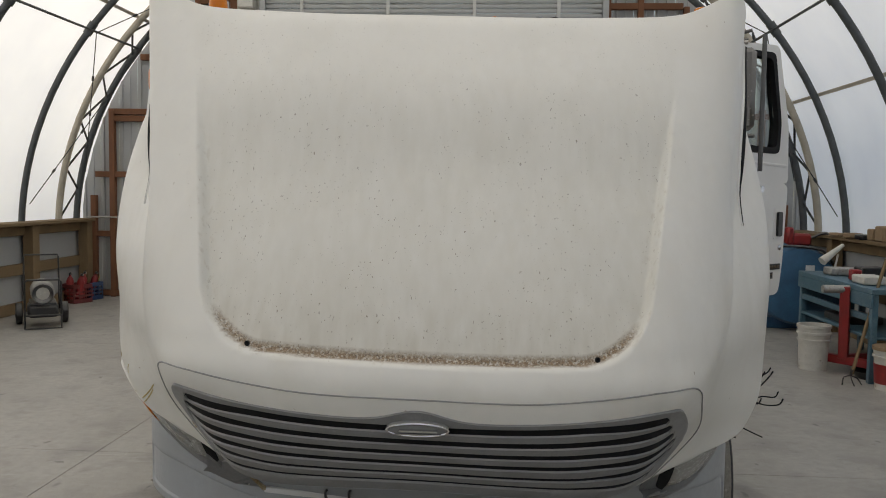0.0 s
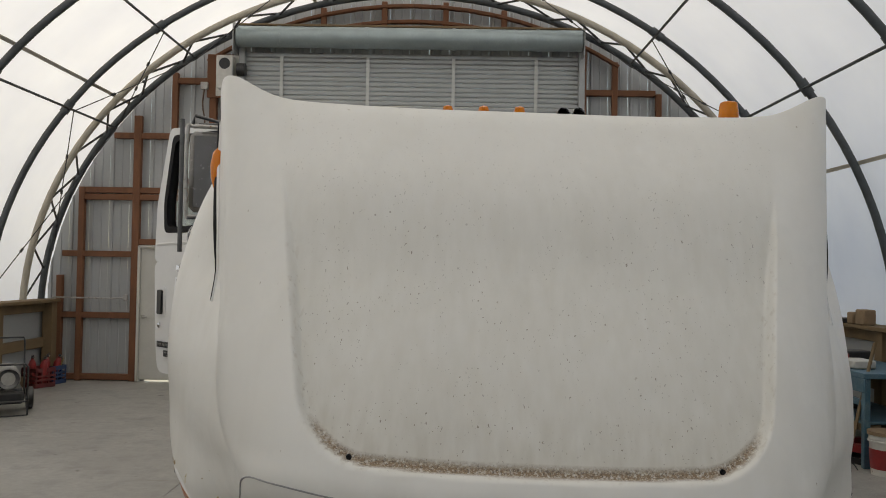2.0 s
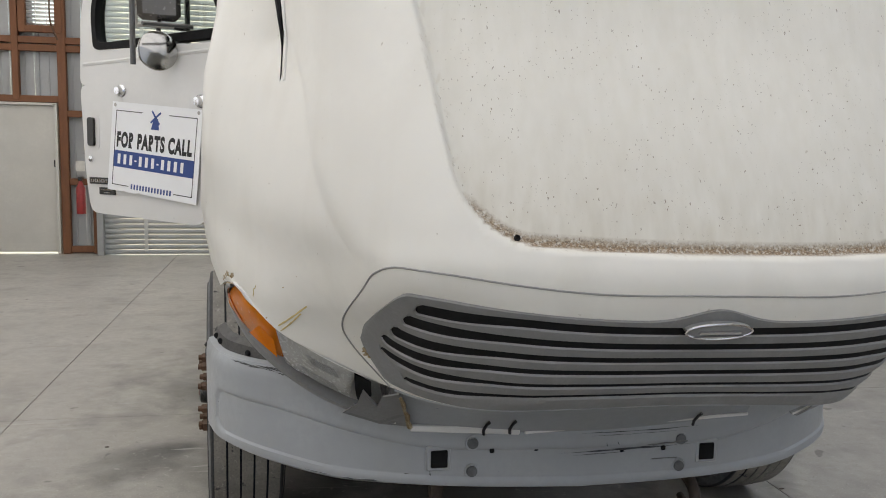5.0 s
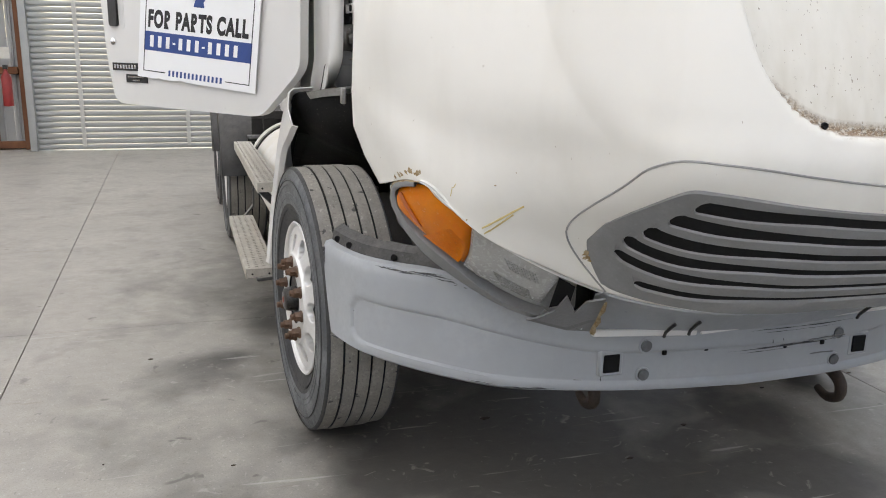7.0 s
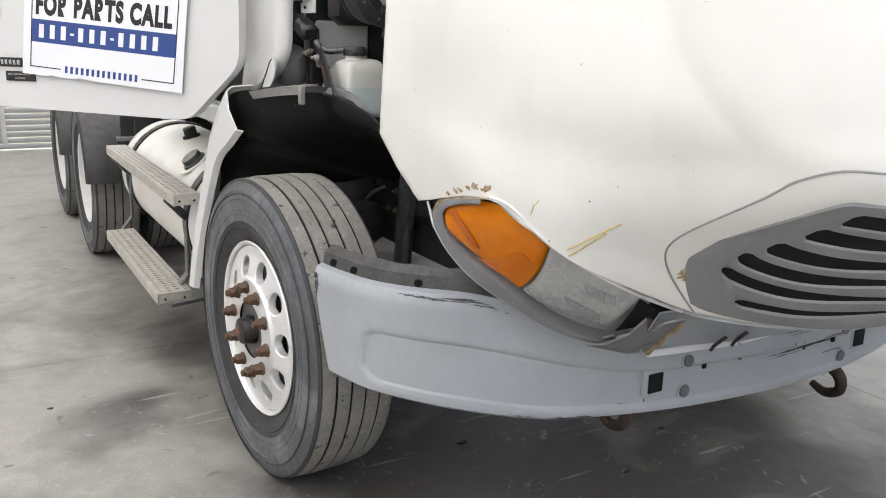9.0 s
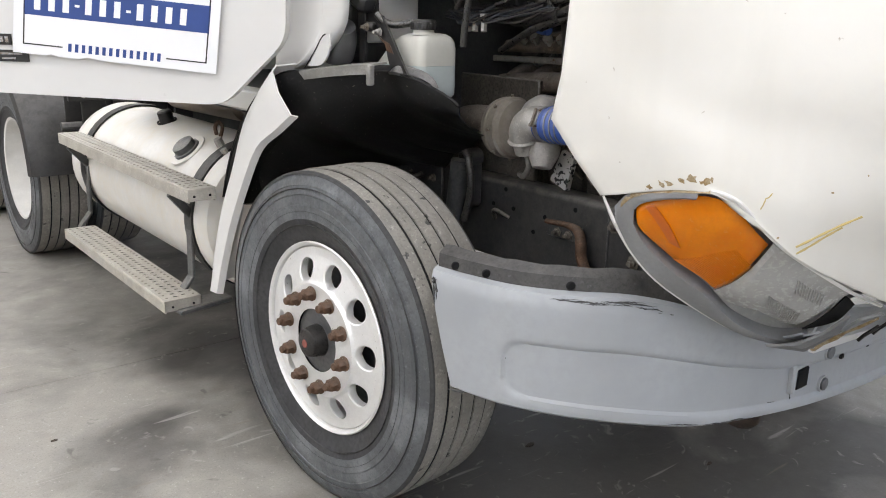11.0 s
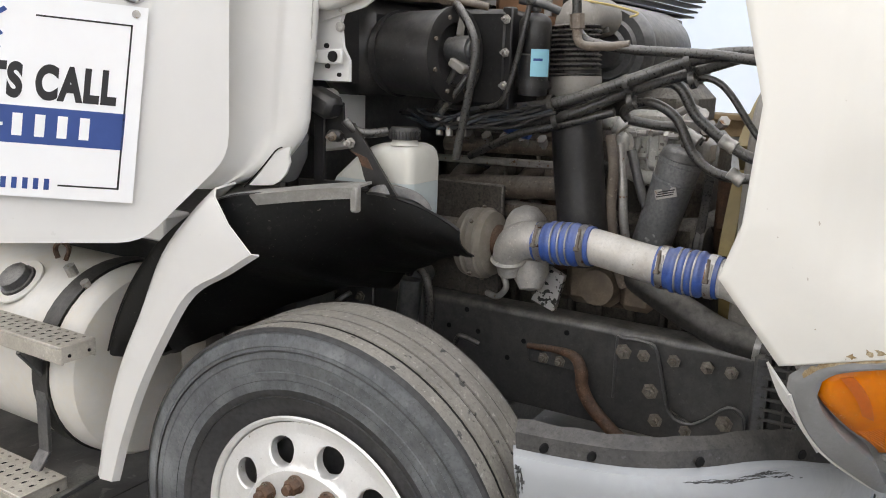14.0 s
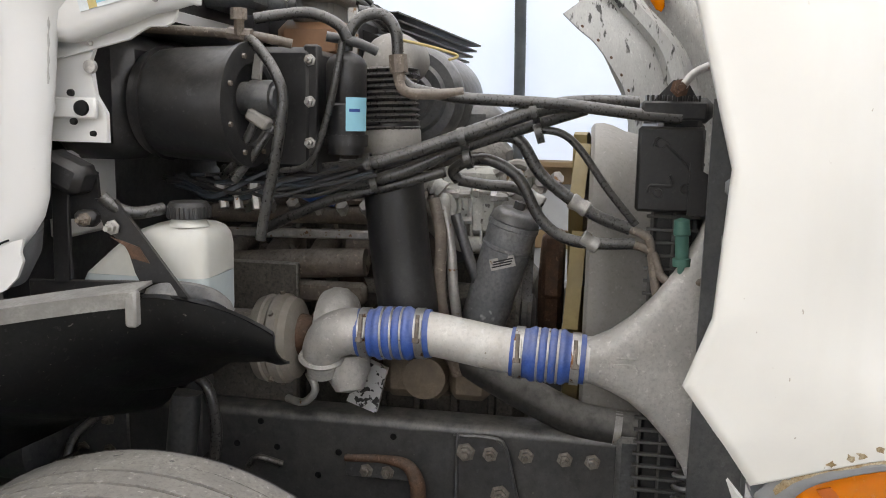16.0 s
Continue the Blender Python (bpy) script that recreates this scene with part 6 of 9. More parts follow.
for y in (3.28, 4.60):
    part("axle", S().tube([(-0.9, y, 0.5), (0.9, y, 0.5)], 0.08, 12).lathe([(-0.2, 0.08), (-0.12, 0.18), (0.0, 0.22), (0.12, 0.18), (0.2, 0.08)], (0, y, 0.5), (1, 0, 0), 24), DUSTY, truck)

# ---------- chassis ----------
for s in (-1, 1):
    sec = [(0.0, 0.61), (0.085, 0.61), (0.085, 0.622), (0.012, 0.622), (0.012, 0.878), (0.085, 0.878), (0.085, 0.89), (0.020, 0.89), (0.011, 0.888), (0.005, 0.883), (0.001, 0.876), (0.0, 0.868)]
    part("rail", S().prism([(s * (0.431 - u), -0.85, z) for u, z in sec], (0, 6.8, 0)), RAILK, truck, "black steel frame rail with a dusty top edge")
for y in (-0.75, 1.6, 2.9, 4.4, 5.9):
    part("crossmember", S().box((0, y, 0.75), (0.78, 0.09, 0.2)), DUSTY, truck)
part("deck_plate", S().box((0, 2.85, 0.93), (1.1, 0.9, 0.02)), DUSTY, truck)
beam = part("bracket_beam", S().bar((-1.12, 2.66, 0.965), (-0.30, 2.60, 0.975), 0.05, 0.055), BLACK, truck, "black bolted cross beam before the rear wheels")
for i in range(4):
    part("beam_bolt", S().lathe([(0, 0.010), (0.008, 0.010), (0.008, 0)], (-1.05 + 0.2 * i, 2.632 - 0.015 * i, 0.966 + 0.002 * i), (0, -1, 0), 6), STEEL, beam)
for i in range(4):
    part("hanger_plate", S().box((-0.98 + 0.17 * i, 2.70, 0.80), (0.13, 0.02, 0.30), ch=0.004), DUSTY if i % 2 else BLACK, truck)
part("hanger_sheet", S().box((-0.72, 2.74, 0.80), (0.80, 0.012, 0.34)), BLACK, truck)
part("exhaust_tube", S().lathe([(0, 0.072), (0.02, 0.078), (0.85, 0.078), (0.87, 0.105), (1.70, 0.105), (1.72, 0.07), (1.9, 0.07)], (-0.60, 0.72, 1.04), (0, 1, -0.02), 32), mat("tan heated muffler steel", (0.34, 0.285, 0.225), 0.42, 0.35, c2=(0.24, 0.195, 0.15), var=0.12, scale=5, grit=0.25), truck, "tan stained muffler above the fuel tank")
part("fifth_wheel", S().lathe([(0, 0), (0, 0.45), (0.06, 0.48), (0.10, 0.46), (0.10, 0)], (0, 4.4, 1.0), (0, 0, 1), 32), DUSTY, truck)

# fuel tank with straps, and the two steps on it
tk = part("fuel_tank", S().lathe([(0, 0), (0.01, 0.22), (0.035, 0.285), (0.06, 0.30), (0.12, 0.302), (0.125, 0.298), (1.62, 0.298), (1.63, 0.302), (1.70, 0.30), (1.725, 0.285), (1.75, 0.22), (1.76, 0)], (-0.855, 0.86, 0.635), (0, 1, 0), 48), TANK, truck, "white cylindrical fuel tank with stained paint")
for y in (1.02, 2.35):
    part("strap", S().lathe([(-0.035, 0.300), (-0.035, 0.309), (0.035, 0.309), (0.035, 0.300)], (-0.855, y, 0.635), (0, 1, 0), 48, True), BLACK, tk, "black rubber lined strap")
cap_n = Vector((-0.62, 0, 0.78))
part("cap", S().lathe([(0.29, 0.06), (0.31, 0.058), (0.312, 0.050), (0.335, 0.048), (0.34, 0.040), (0.34, 0)], Vector((-0.855, 1.28, 0.635)), cap_n, 12), DUSTY, tk, "dark knurled filler cap")
part("cap_ring", S().lathe([(0.297, 0.085), (0.302, 0.083), (0.303, 0.06)], Vector((-0.855, 1.28, 0.635)), cap_n, 28), TANK, tk)
part("vent_fitting", S().lathe([(0.29, 0.018), (0.33, 0.018), (0.33, 0)], Vector((-0.855, 1.10, 0.635)), (-0.4, 0, 0.9), 8), STEEL, tk)
part("vent_fitting", S().lathe([(0.29, 0.014), (0.32, 0.014), (0.32, 0)], Vector((-0.855, 0.99, 0.635)), (-0.5, 0, 0.85), 8), STEEL, tk)
part("sender_cap", S().lathe([(0.28, 0.034), (0.345, 0.034), (0.35, 0.028), (0.35, 0)], Vector((-0.855, 1.78, 0.635)), (-0.25, 0, 0.97), 10).lathe([(0.28, 0.046), (0.305, 0.046)], Vector((-0.855, 1.78, 0.635)), (-0.25, 0, 0.97), 16), BLACK, tk, "black fuel sender cap")
part("lifting_eye", S().tube([(-0.93, 1.20, 0.93), (-0.93, 1.18, 0.97), (-0.93, 1.22, 0.985), (-0.93, 1.25, 0.96), (-0.93, 1.24, 0.93)], 0.008, 6, 4), RUST, tk)


def step(y0, y1, z, name, xo, w):
    """Folded aluminium tread: a channel with lips, two rows of grip slots and two of small dimples."""
    xm = xo + w / 2
    st = part(name, S().box((xm, (y0 + y1) / 2, z - 0.004), (w, y1 - y0, 0.008), ch=0.002), TREADP, truck, "perforated aluminium step")
    for x in (xo + 0.004, xo + w - 0.004):
        part("side_lip", S().box((x, (y0 + y1) / 2, z - 0.029), (0.008, y1 - y0, 0.042), ch=0.002), TREADP, st)
    slot_me = mesh("grip_slot", S().grid([[(0.0105 * k * math.cos(a), 0.006 * k * math.sin(a), h) for a in [2 * math.pi * i / 12 for i in range(13)]] for k, h in ((1.35, 0.0), (1.1, 0.0018), (0.95, 0.0010), (0.9, 0.0006))]), TREADP)
    dark_me = mesh("grip_hole", S().lathe([(0.0007, 0.0), (0.0007, 0.0065)], (0, 0, 0), (0, 0, 1), 10), FLAT_BLACK)
    dot_me = mesh("grip_dimple", S().lathe([(0.0, 0.0055), (0.0014, 0.004), (0.0006, 0.002), (0.0006, 0)], (0, 0, 0), (0, 0, 1), 8), BOLTS)
    n = int((y1 - y0) / 0.036)
    for i in range(n):
        y = y0 + 0.03 + (y1 - y0 - 0.06) * i / (n - 1)
        for j, k in enumerate((0.38, 0.62)):
            at = Matrix.Translation((xo + w * k, y + 0.009 * j, z + 0.0002))
            part("grip_slot", slot_me, TREADP, st).matrix_basis = at
            part("grip_hole", dark_me, FLAT_BLACK, st).matrix_basis = at @ Matrix.Diagonal((1.3, 0.8, 1, 1))
        for k in (0.14, 0.86):
            part("grip_dimple", dot_me, BOLTS, st).location = (xo + w * k, y, z + 0.0002)
    part("end_plate", S().box((xm, y0 + 0.002, z - 0.024), (w - 0.004, 0.004, 0.042)), TREADP, st)
    for k in (0.22, 0.78):
        part("end_bolt", S().lathe([(0, 0.005), (0.003, 0.004), (0.003, 0)], (xo + w * k, y0 - 0.0005, z - 0.028), (0, -1, 0), 10), FLAT_BLACK, st)
    return st


step(0.755, 2.36, 0.822, "upper_step", -1.262, 0.105)
step(0.905, 2.20, 0.376, "lower_step", -1.318, 0.145)
for y in (1.02, 2.30):
    part("step_bracket", S().bar((-1.145, y, 0.66), (-1.25, y - 0.06, 0.775), 0.014, 0.035).bar((-1.155, y, 0.66), (-1.16, y, 0.42), 0.05, 0.012).bar((-1.16, y, 0.42), (-1.22, y, 0.345), 0.05, 0.012), DUSTY, truck, "black step bracket")
part("lower_bracket", S().bar((-1.05, 0.95, 0.335), (-1.27, 0.93, 0.325), 0.10, 0.02), DUSTY, truck)

# rear section of the front fender, behind the wheel
FO = [(0.283, 1.262), (0.355, 1.195), (0.45, 1.085), (0.53, 0.92), (0.60, 0.78), (0.655, 0.62), (0.685, 0.475)]
FI = [(0.165, 1.14), (0.25, 1.085), (0.355, 1.02), (0.445, 0.89), (0.525, 0.745), (0.585, 0.60), (0.625, 0.472)]


def sweep(pts, j, f):
    p = [Vector(pts[min(max(j + d, 0), len(pts) - 1)]) for d in (-1, 0, 1, 2)]
    return 0.5 * (2 * p[1] + (p[2] - p[0]) * f + (2 * p[0] - 5 * p[1] + 4 * p[2] - p[3]) * f * f + (3 * p[1] - p[0] - 3 * p[2] + p[3]) * f ** 3)


rws = []
for i in range(25):
    k = 6 * i / 24
    j = min(int(k), 5)
    f = k - j
    a, b = sweep(FO, j, f), sweep(FI, j, f)
    x0 = -1.165 - 0.06 * (k / 6)
    rws.append([(x0 + 0.10, a.x + 0.03, a.y + 0.012), (x0 + 0.02, a.x + 0.012, a.y + 0.008), (x0, a.x - 0.006, a.y - 0.004), (x0 - 0.012, (a.x + b.x) / 2, (a.y + b.y) / 2), (x0 - 0.004, b.x, b.y), (x0 + 0.015, b.x - 0.004, b.y - 0.004)])
for s, nm in ((-1, "white rear fender section with a torn upper corner"), (1, "white rear fender section")):
    part("rear_fender", S().grid([[(p[0] if s < 0 else -p[0], p[1], p[2]) for p in r] for r in rws], 0.005), PAINT, truck, nm)
    # black inner liner
    lin = [[(s * x_, 0.0 + 0.66 * math.cos(radians(a)), 0.52 + 0.66 * math.sin(radians(a))) for x_ in (0.62, 0.9, 1.13)] for a in range(24 if s < 0 else 0, 62, 4)]
    part("wheel_liner", S().grid(lin, 0.006), GLOSSK, truck, "black plastic wheel liner")

# ---------- cab ----------


part("cab_roof", S().grid([[(x_, y, z + 0.006 * math.sin(x_ * 3)) for x_ in np.linspace(-0.95, 0.95, 21).tolist()] for y, z in ((0.62, 2.49), (0.70, 2.59), (0.95, 2.63), (1.5, 2.64), (2.05, 2.60), (2.12, 2.50))], 0.03), PAINT, truck, "white cab roof")
part("rear_wall", S().box((0, 2.10, 1.82), (2.1, 0.04, 1.45)), PAINT, truck, "rear wall of the cab")
part("cab_floor", S().box((0, 1.25, 1.10), (2.05, 1.7, 0.05)), BLACK, truck)
part("firewall", S().box((0, 0.36, 1.42), (1.7, 0.03, 0.70)), DUSTY, truck, "dark firewall behind the engine")
part("dashboard", S().box((0, 0.62, 1.72), (1.8, 0.45, 0.22), ch=0.06), BLACK, truck)
for s in (-1, 1):
    # rear corner, sill and roof rail round the door opening
    part("door_post", S().bar((s * 1.03, 1.36, 1.12), (s * 0.98, 1.36, 2.52), 0.10, 0.10), PAINT, truck)
    part("side_panel", S().box((s * 1.04, 1.75, 1.82), (0.05, 0.72, 1.42)), PAINT, truck)
    part("roof_rail", S().bar((s * 0.97, 0.62, 2.47), (s * 0.97, 2.08, 2.52), 0.08, 0.09), PAINT, truck)
    part("sill", S().box((s * 1.03, 0.98, 1.13), (0.09, 0.84, 0.07)), PAINT, truck)
    part("windshield_pillar", S().bar((s * 1.0, 0.30, 1.80), (s * 0.93, 0.66, 2.48), 0.09, 0.09), PAINT, truck)
    part("seat", S().box((s * 0.55, 1.35, 1.45), (0.5, 0.5, 0.18), ch=0.05).box((s * 0.55, 1.65, 1.85), (0.48, 0.14, 0.75), ch=0.05), BLACK, truck, "black cab seat")
    # cowl side panel in front of the door, with a shallow vertical bead and a rolled edge
    edge = [(1.90, 0.02), (1.84, 0.035), (1.79, 0.062), (1.76, 0.088), (1.728, 0.118), (1.70, 0.124), (1.66, 0.127), (1.606, 0.133), (1.543, 0.142), (1.49, 0.148), (1.434, 0.152), (1.40, 0.163), (1.372, 0.182), (1.345, 0.205), (1.318, 0.238), (1.29, 0.285), (1.265, 0.345), (1.245, 0.405)]
    rws = []
    for z, ya in edge:
        k = min(1.0, (0.47 - ya) / 0.32)
        flare = 0.018 * smooth(1.40, 1.26, z)
        rws.append([(s * (x_ + flare), ya + e * k, z) for x_, e in ((0.972, 0.006), (0.984, 0.0), (0.996, 0.004), (1.008, 0.016), (1.017, 0.036), (1.021, 0.058), (1.019, 0.072), (1.013, 0.086), (1.010, 0.100), (1.014, 0.122), (1.024, 0.16), (1.032, 0.21), (1.036, 0.27), (1.036, 0.32))])
    part("cowl_side", S().grid(rws, 0.008), PAINT, truck, "white cowl side panel in front of the door", angle=60)
    part("rough_edge", S().tube([(s * 0.9975, 0.127 + 0.0006 * math.sin(i * 2.1) + 0.0006 * i, 1.722 - 0.009 * i) for i in range(13)], [0.0010 + 0.0006 * (i % 3) for i in range(13)], 5), PAINT_IN, truck)
    part("torn_lip", S().prism([(s * 1.035, y, z) for y, z in ((0.30, 1.268), (0.255, 1.31), (0.21, 1.355), (0.185, 1.366), (0.166, 1.371), (0.172, 1.349), (0.168, 1.335), (0.180, 1.308), (0.20, 1.288), (0.225, 1.275))], (-s * 0.006, 0, 0)), PAINT, truck, "torn white lip of the cowl panel")
    part("crack", S().tube([(s * 1.0365, y, z) for y, z in ((0.315, 1.262), (0.255, 1.314), (0.212, 1.357), (0.19, 1.368))], 0.0018, 6, 4), FLAT_BLACK, truck)
part("windshield", S().grid([[(x_, y + 0.06 * (1 - (x_ / 0.95) ** 2) * -1, z) for x_ in np.linspace(-0.95, 0.95, 13).tolist()] for y, z in ((0.32, 1.83), (0.66, 2.46))], 0.006), TINT, truck, "tinted windshield")
part("cowl_top", S().grid([[(x_, y, z) for x_ in np.linspace(-0.98, 0.98, 9).tolist()] for y, z in ((0.06, 1.76), (0.2, 1.80), (0.34, 1.82))], 0.02), PAINT, truck, "white cowl under the windshield")
for x_ in (-0.20, 0.0, 0.20):
    part("roof_marker", S().lathe([(0, 0.03), (0.03, 0.03), (0.05, 0.024), (0.058, 0)], (x_, 0.80, 2.645), (0, -0.15, 0.98), 20), ORANGE, truck, "amber roof marker lamp")
for x_ in (0.445, 0.53):
    part("air_horn", S().lathe([(0.02, 0.02), (-0.01, 0.034), (0.0, 0.037), (0.05, 0.026), (0.25, 0.02), (0.45, 0.02), (0.47, 0)], (x_, 0.80, 2.665), (0, 1, 0), 24), CHROME, truck, "chrome air horn on the roof")

# ---------- doors, swung open ----------
DO = Vector((-1.067, 0.225, 0))
DD = Vector((-0.725, 0.688, 0)).normalized()
DN = Vector((-0.688, -0.725, 0)).normalized()


def dpt(s, z, d=0.0, side=-1):
    s = max(s, 0.288 + (s - 0.288) * 1.105)
    p = DO + DD * s + DN * d + Vector((0, 0, z))
    return Vector((p.x if side < 0 else -p.x, p.y, p.z))


def slab(poly, d0, d1, side, sh=None):
    """A plate in the door's plane from depth d0 to d1."""
    sh = sh or S()
    a, b = [dpt(s, z, d0, side) for s, z in poly], [dpt(s, z, d1, side) for s, z in poly]
    n = len(poly)
    return sh.add(a + b, [tuple(range(n)), tuple(range(2 * n - 1, n - 1, -1))] + [(i, i + n, (i + 1) % n + n, (i + 1) % n) for i in range(n)])


def ring(outer, inner, d0, d1, side):
    """A frame between two outlines with the same number of corners."""
    sh, n = S(), len(outer)
    vs = [dpt(s, z, d, side) for d in (d0, d1) for o in (outer, inner) for s, z in o]
    fs = []
    for i in range(n):
        j = (i + 1) % n
        fs += [(i, j, n + j, n + i), (2 * n + i, 3 * n + i, 3 * n + j, 2 * n + j), (i, 2 * n + i, 2 * n + j, j), (n + i, n + j, 3 * n + j, 3 * n + i)]
    return sh.add(vs, fs)


def rounded(poly, r=0.03, n=4):
    out = []
    for i, p in enumerate(poly):
        p, a, b = Vector(p), Vector(poly[i - 1]), Vector(poly[(i + 1) % len(poly)])
        ra = min(r, 0.45 * (a - p).length, 0.45 * (b - p).length)
        q0, q1 = p + (a - p).normalized() * ra, p + (b - p).normalized() * ra
        out += [tuple(q0.lerp(p, k / n).lerp(p.lerp(q1, k / n), k / n)) for k in range(n + 1)]
    return out


OUT = [(0.075, 1.345), (0.275, 1.148), (1.005, 1.168), (1.035, 1.35), (1.062, 1.80), (1.045, 2.13), (0.925, 2.565), (0.08, 2.50), (0.062, 1.80)]


def truck_door(side, label):
    dr = part("door", ring(rounded([OUT[8], OUT[4], OUT[5], OUT[6], OUT[7], (0.065, 2.1)], 0.04), rounded([(0.10, 1.96), (0.955, 1.965), (0.965, 2.14), (0.885, 2.52), (0.28, 2.49), (0.105, 2.05)], 0.04), 0.0, -0.045, side), PAINT, truck, label)
    part("lower_skin", slab(rounded([OUT[0], OUT[1], OUT[2], OUT[3], OUT[4], OUT[8]], 0.05), 0.0, -0.055, side), PAINT, dr)
    part("swage", S().tube([dpt(0.09, 1.93, -0.006, side), dpt(1.03, 1.90, -0.006, side)], 0.012, 8), PAINT, dr)
    w_in = [(0.135, 2.02), (0.925, 1.995), (0.935, 2.13), (0.858, 2.485), (0.32, 2.462), (0.14, 2.07)]
    w_out = [(0.10, 1.98), (0.955, 1.965), (0.965, 2.14), (0.885, 2.52), (0.28, 2.49), (0.105, 2.05)]
    part("window_seal", ring(rounded(w_out, 0.04), rounded(w_in, 0.04), 0.006, -0.05, side), FLAT_BLACK, dr)
    g = part("window", slab(rounded(w_in, 0.03), -0.022, -0.027, side), TINT, dr, "greenish side window")
    g.visible_shadow = False
    # grip, lock, badges
    part("grip_recess", slab(rounded([(0.93, 1.48), (1.02, 1.48), (1.02, 1.66), (0.93, 1.66)], 0.03), 0.002, -0.002, side), PAINT, dr)
    part("grip", slab(rounded([(0.958, 1.50), (1.0, 1.50), (1.0, 1.64), (0.958, 1.64)], 0.015), 0.016, 0.0, side), BLACK, dr, "black door handle")
    part("lock", S().lathe([(0, 0.016), (0.006, 0.015), (0.008, 0.008), (0.008, 0)], dpt(0.994, 1.436, 0, side), DN if side < 0 else Vector((-DN.x, DN.y, 0)), 16), CHROME, dr)
    part("name_badge", slab([(0.87, 1.312), (1.005, 1.312), (1.005, 1.345), (0.87, 1.345)], 0.006, 0.0, side), BLACK, dr, "black name badge")
    for i in range(8):
        part("badge_bar", slab([(0.995 - 0.0155 * i, 1.320), (0.985 - 0.0155 * i, 1.320), (0.985 - 0.0155 * i, 1.337), (0.995 - 0.0155 * i, 1.337)], 0.008, 0.006, side), CHROME, dr)
    part("engine_badge", slab([(0.825, 1.262), (0.935, 1.262), (0.935, 1.297), (0.825, 1.297)], 0.006, 0.0, side), BLACK, dr, "small black engine badge")
    for k, (a_, b_) in enumerate([(0.925, 0.84), (0.90, 0.86)]):
        part("badge_bar", slab([(a_, 1.283 - 0.014 * k), (b_, 1.283 - 0.014 * k), (b_, 1.289 - 0.014 * k), (a_, 1.289 - 0.014 * k)], 0.008, 0.006, side), CHROME, dr)
    n_ = DN if side < 0 else Vector((-DN.x, DN.y, 0))
    for s_, z_ in ((0.768, 1.765), (0.265, 1.706)):
        part("hook_plate", S().lathe([(0, 0.032), (0.006, 0.030), (0.012, 0.022), (0.03, 0.018), (0.032, 0)], dpt(s_, z_, 0, side), n_, 20), CHROME, dr, "round chrome latch")
    # mirror on its bracket
    mr = part("mirror", S().tube([dpt(0.30, 2.50, 0.02, side), dpt(0.32, 2.53, 0.22, side), dpt(0.37, 2.50, 0.20, side)], 0.009, 8).tube([dpt(0.30, 2.03, 0.01, side), dpt(0.34, 2.02, 0.24, side)], 0.009, 8).tube([dpt(0.40, 2.52, 0.24, side), dpt(0.40, 1.85, 0.24, side)], 0.012, 8), DUSTY, dr, "dark mirror bracket")
    return dr, mr


dr1, mr1 = truck_door(-1, "white passenger door standing open")
dr2, mr2 = truck_door(1, "white driver's door standing open")


def mirror_head(side):
    """Tall mirror box facing rearwards, with a round convex mirror below, hung ahead of the door."""
    at = Vector((-1.445, 0.50, 2.27))
    turn = Matrix.Rotation(radians(14), 3, "Z")
    f = lambda p: Vector((p.x if side < 0 else -p.x, p.y, p.z))
    m_ = part("mirror_head", S().box((0, 0, 0), (0.19, 0.06, 0.42), ch=0.025), mat("smoky mirror back", (0.20, 0.19, 0.18), 0.22, 0.5, var=0.1), truck, "tall truck mirror with a bright steel guard")
    m_.matrix_basis = Matrix.Translation(f(at)) @ (turn if side < 0 else turn.inverted()).to_4x4()
    part("glass", S().box((0, 0.033, 0), (0.165, 0.006, 0.39)), MIRROR, m_)
    part("guard", S().tube([(0.05, -0.045, 0.23), (-0.07, -0.045, 0.23), (-0.105, -0.045, 0.20), (-0.105, -0.045, -0.20), (-0.07, -0.045, -0.235), (0.06, -0.045, -0.235)], 0.011, 8, 4), STEEL, m_, "bright steel tube guard")
    part("convex_mirror", S().lathe([(-0.02, 0), (-0.02, 0.07), (0.0, 0.088), (0.012, 0.088), (0.016, 0.08), (0.02, 0)], (-0.01, -0.02, -0.345), (0.15, -1, 0.1), 36), mat("polished back of the spot mirror", (0.52, 0.51, 0.49), 0.10, 1.0, var=0.1, scale=12), m_, "round convex spot mirror")
    part("convex_arm", S().tube([(0.0, -0.02, -0.20), (0.0, 0.02, -0.27), (0.0, 0.02, -0.34)], 0.01, 8), BLACK, m_)
    q = 1 if side < 0 else -1
    part("arm", S().tube([(q * 0.08, 0.0, 0.235), (q * -0.05, 0.0, 0.245), (q * 0.25, 0.02, 0.26)], 0.012, 8).tube([(q * 0.13, 0.03, 0.25), (q * 0.13, 0.03, -0.5)], 0.012, 8).tube([(0.0, 0, -0.22), (q * 0.13, 0.03, -0.24)], 0.01, 8), BLACK, m_)
    c = f(Vector((-1.27, 0.52, 2.615 if side < 0 else 2.555)))
    b = part("beacon", S().lathe([(0, 0), (0, 0.062), (0.008, 0.066), (0.016, 0.062), (0.016, 0)], c, (0, 0, 1), 28), CHROME, truck, "amber rotating beacon on a chrome base")
    part("dome", S().lathe([(0.036, 0), (0.036, 0.050), (0.05, 0.052), (0.105, 0.047), (0.125, 0.043), (0.13, 0.035), (0.13, 0)], c, (0, 0, 1), 28), ORANGE, b, "ribbed amber dome")
    part("collar", S().lathe([(0.016, 0), (0.016, 0.053), (0.04, 0.053), (0.04, 0)], c, (0, 0, 1), 28), BLACK, b)
    part("stem", S().tube([c, c - Vector((0, 0, 0.12))], 0.018, 10), STEEL, b)


mirror_head(-1)
mirror_head(1)


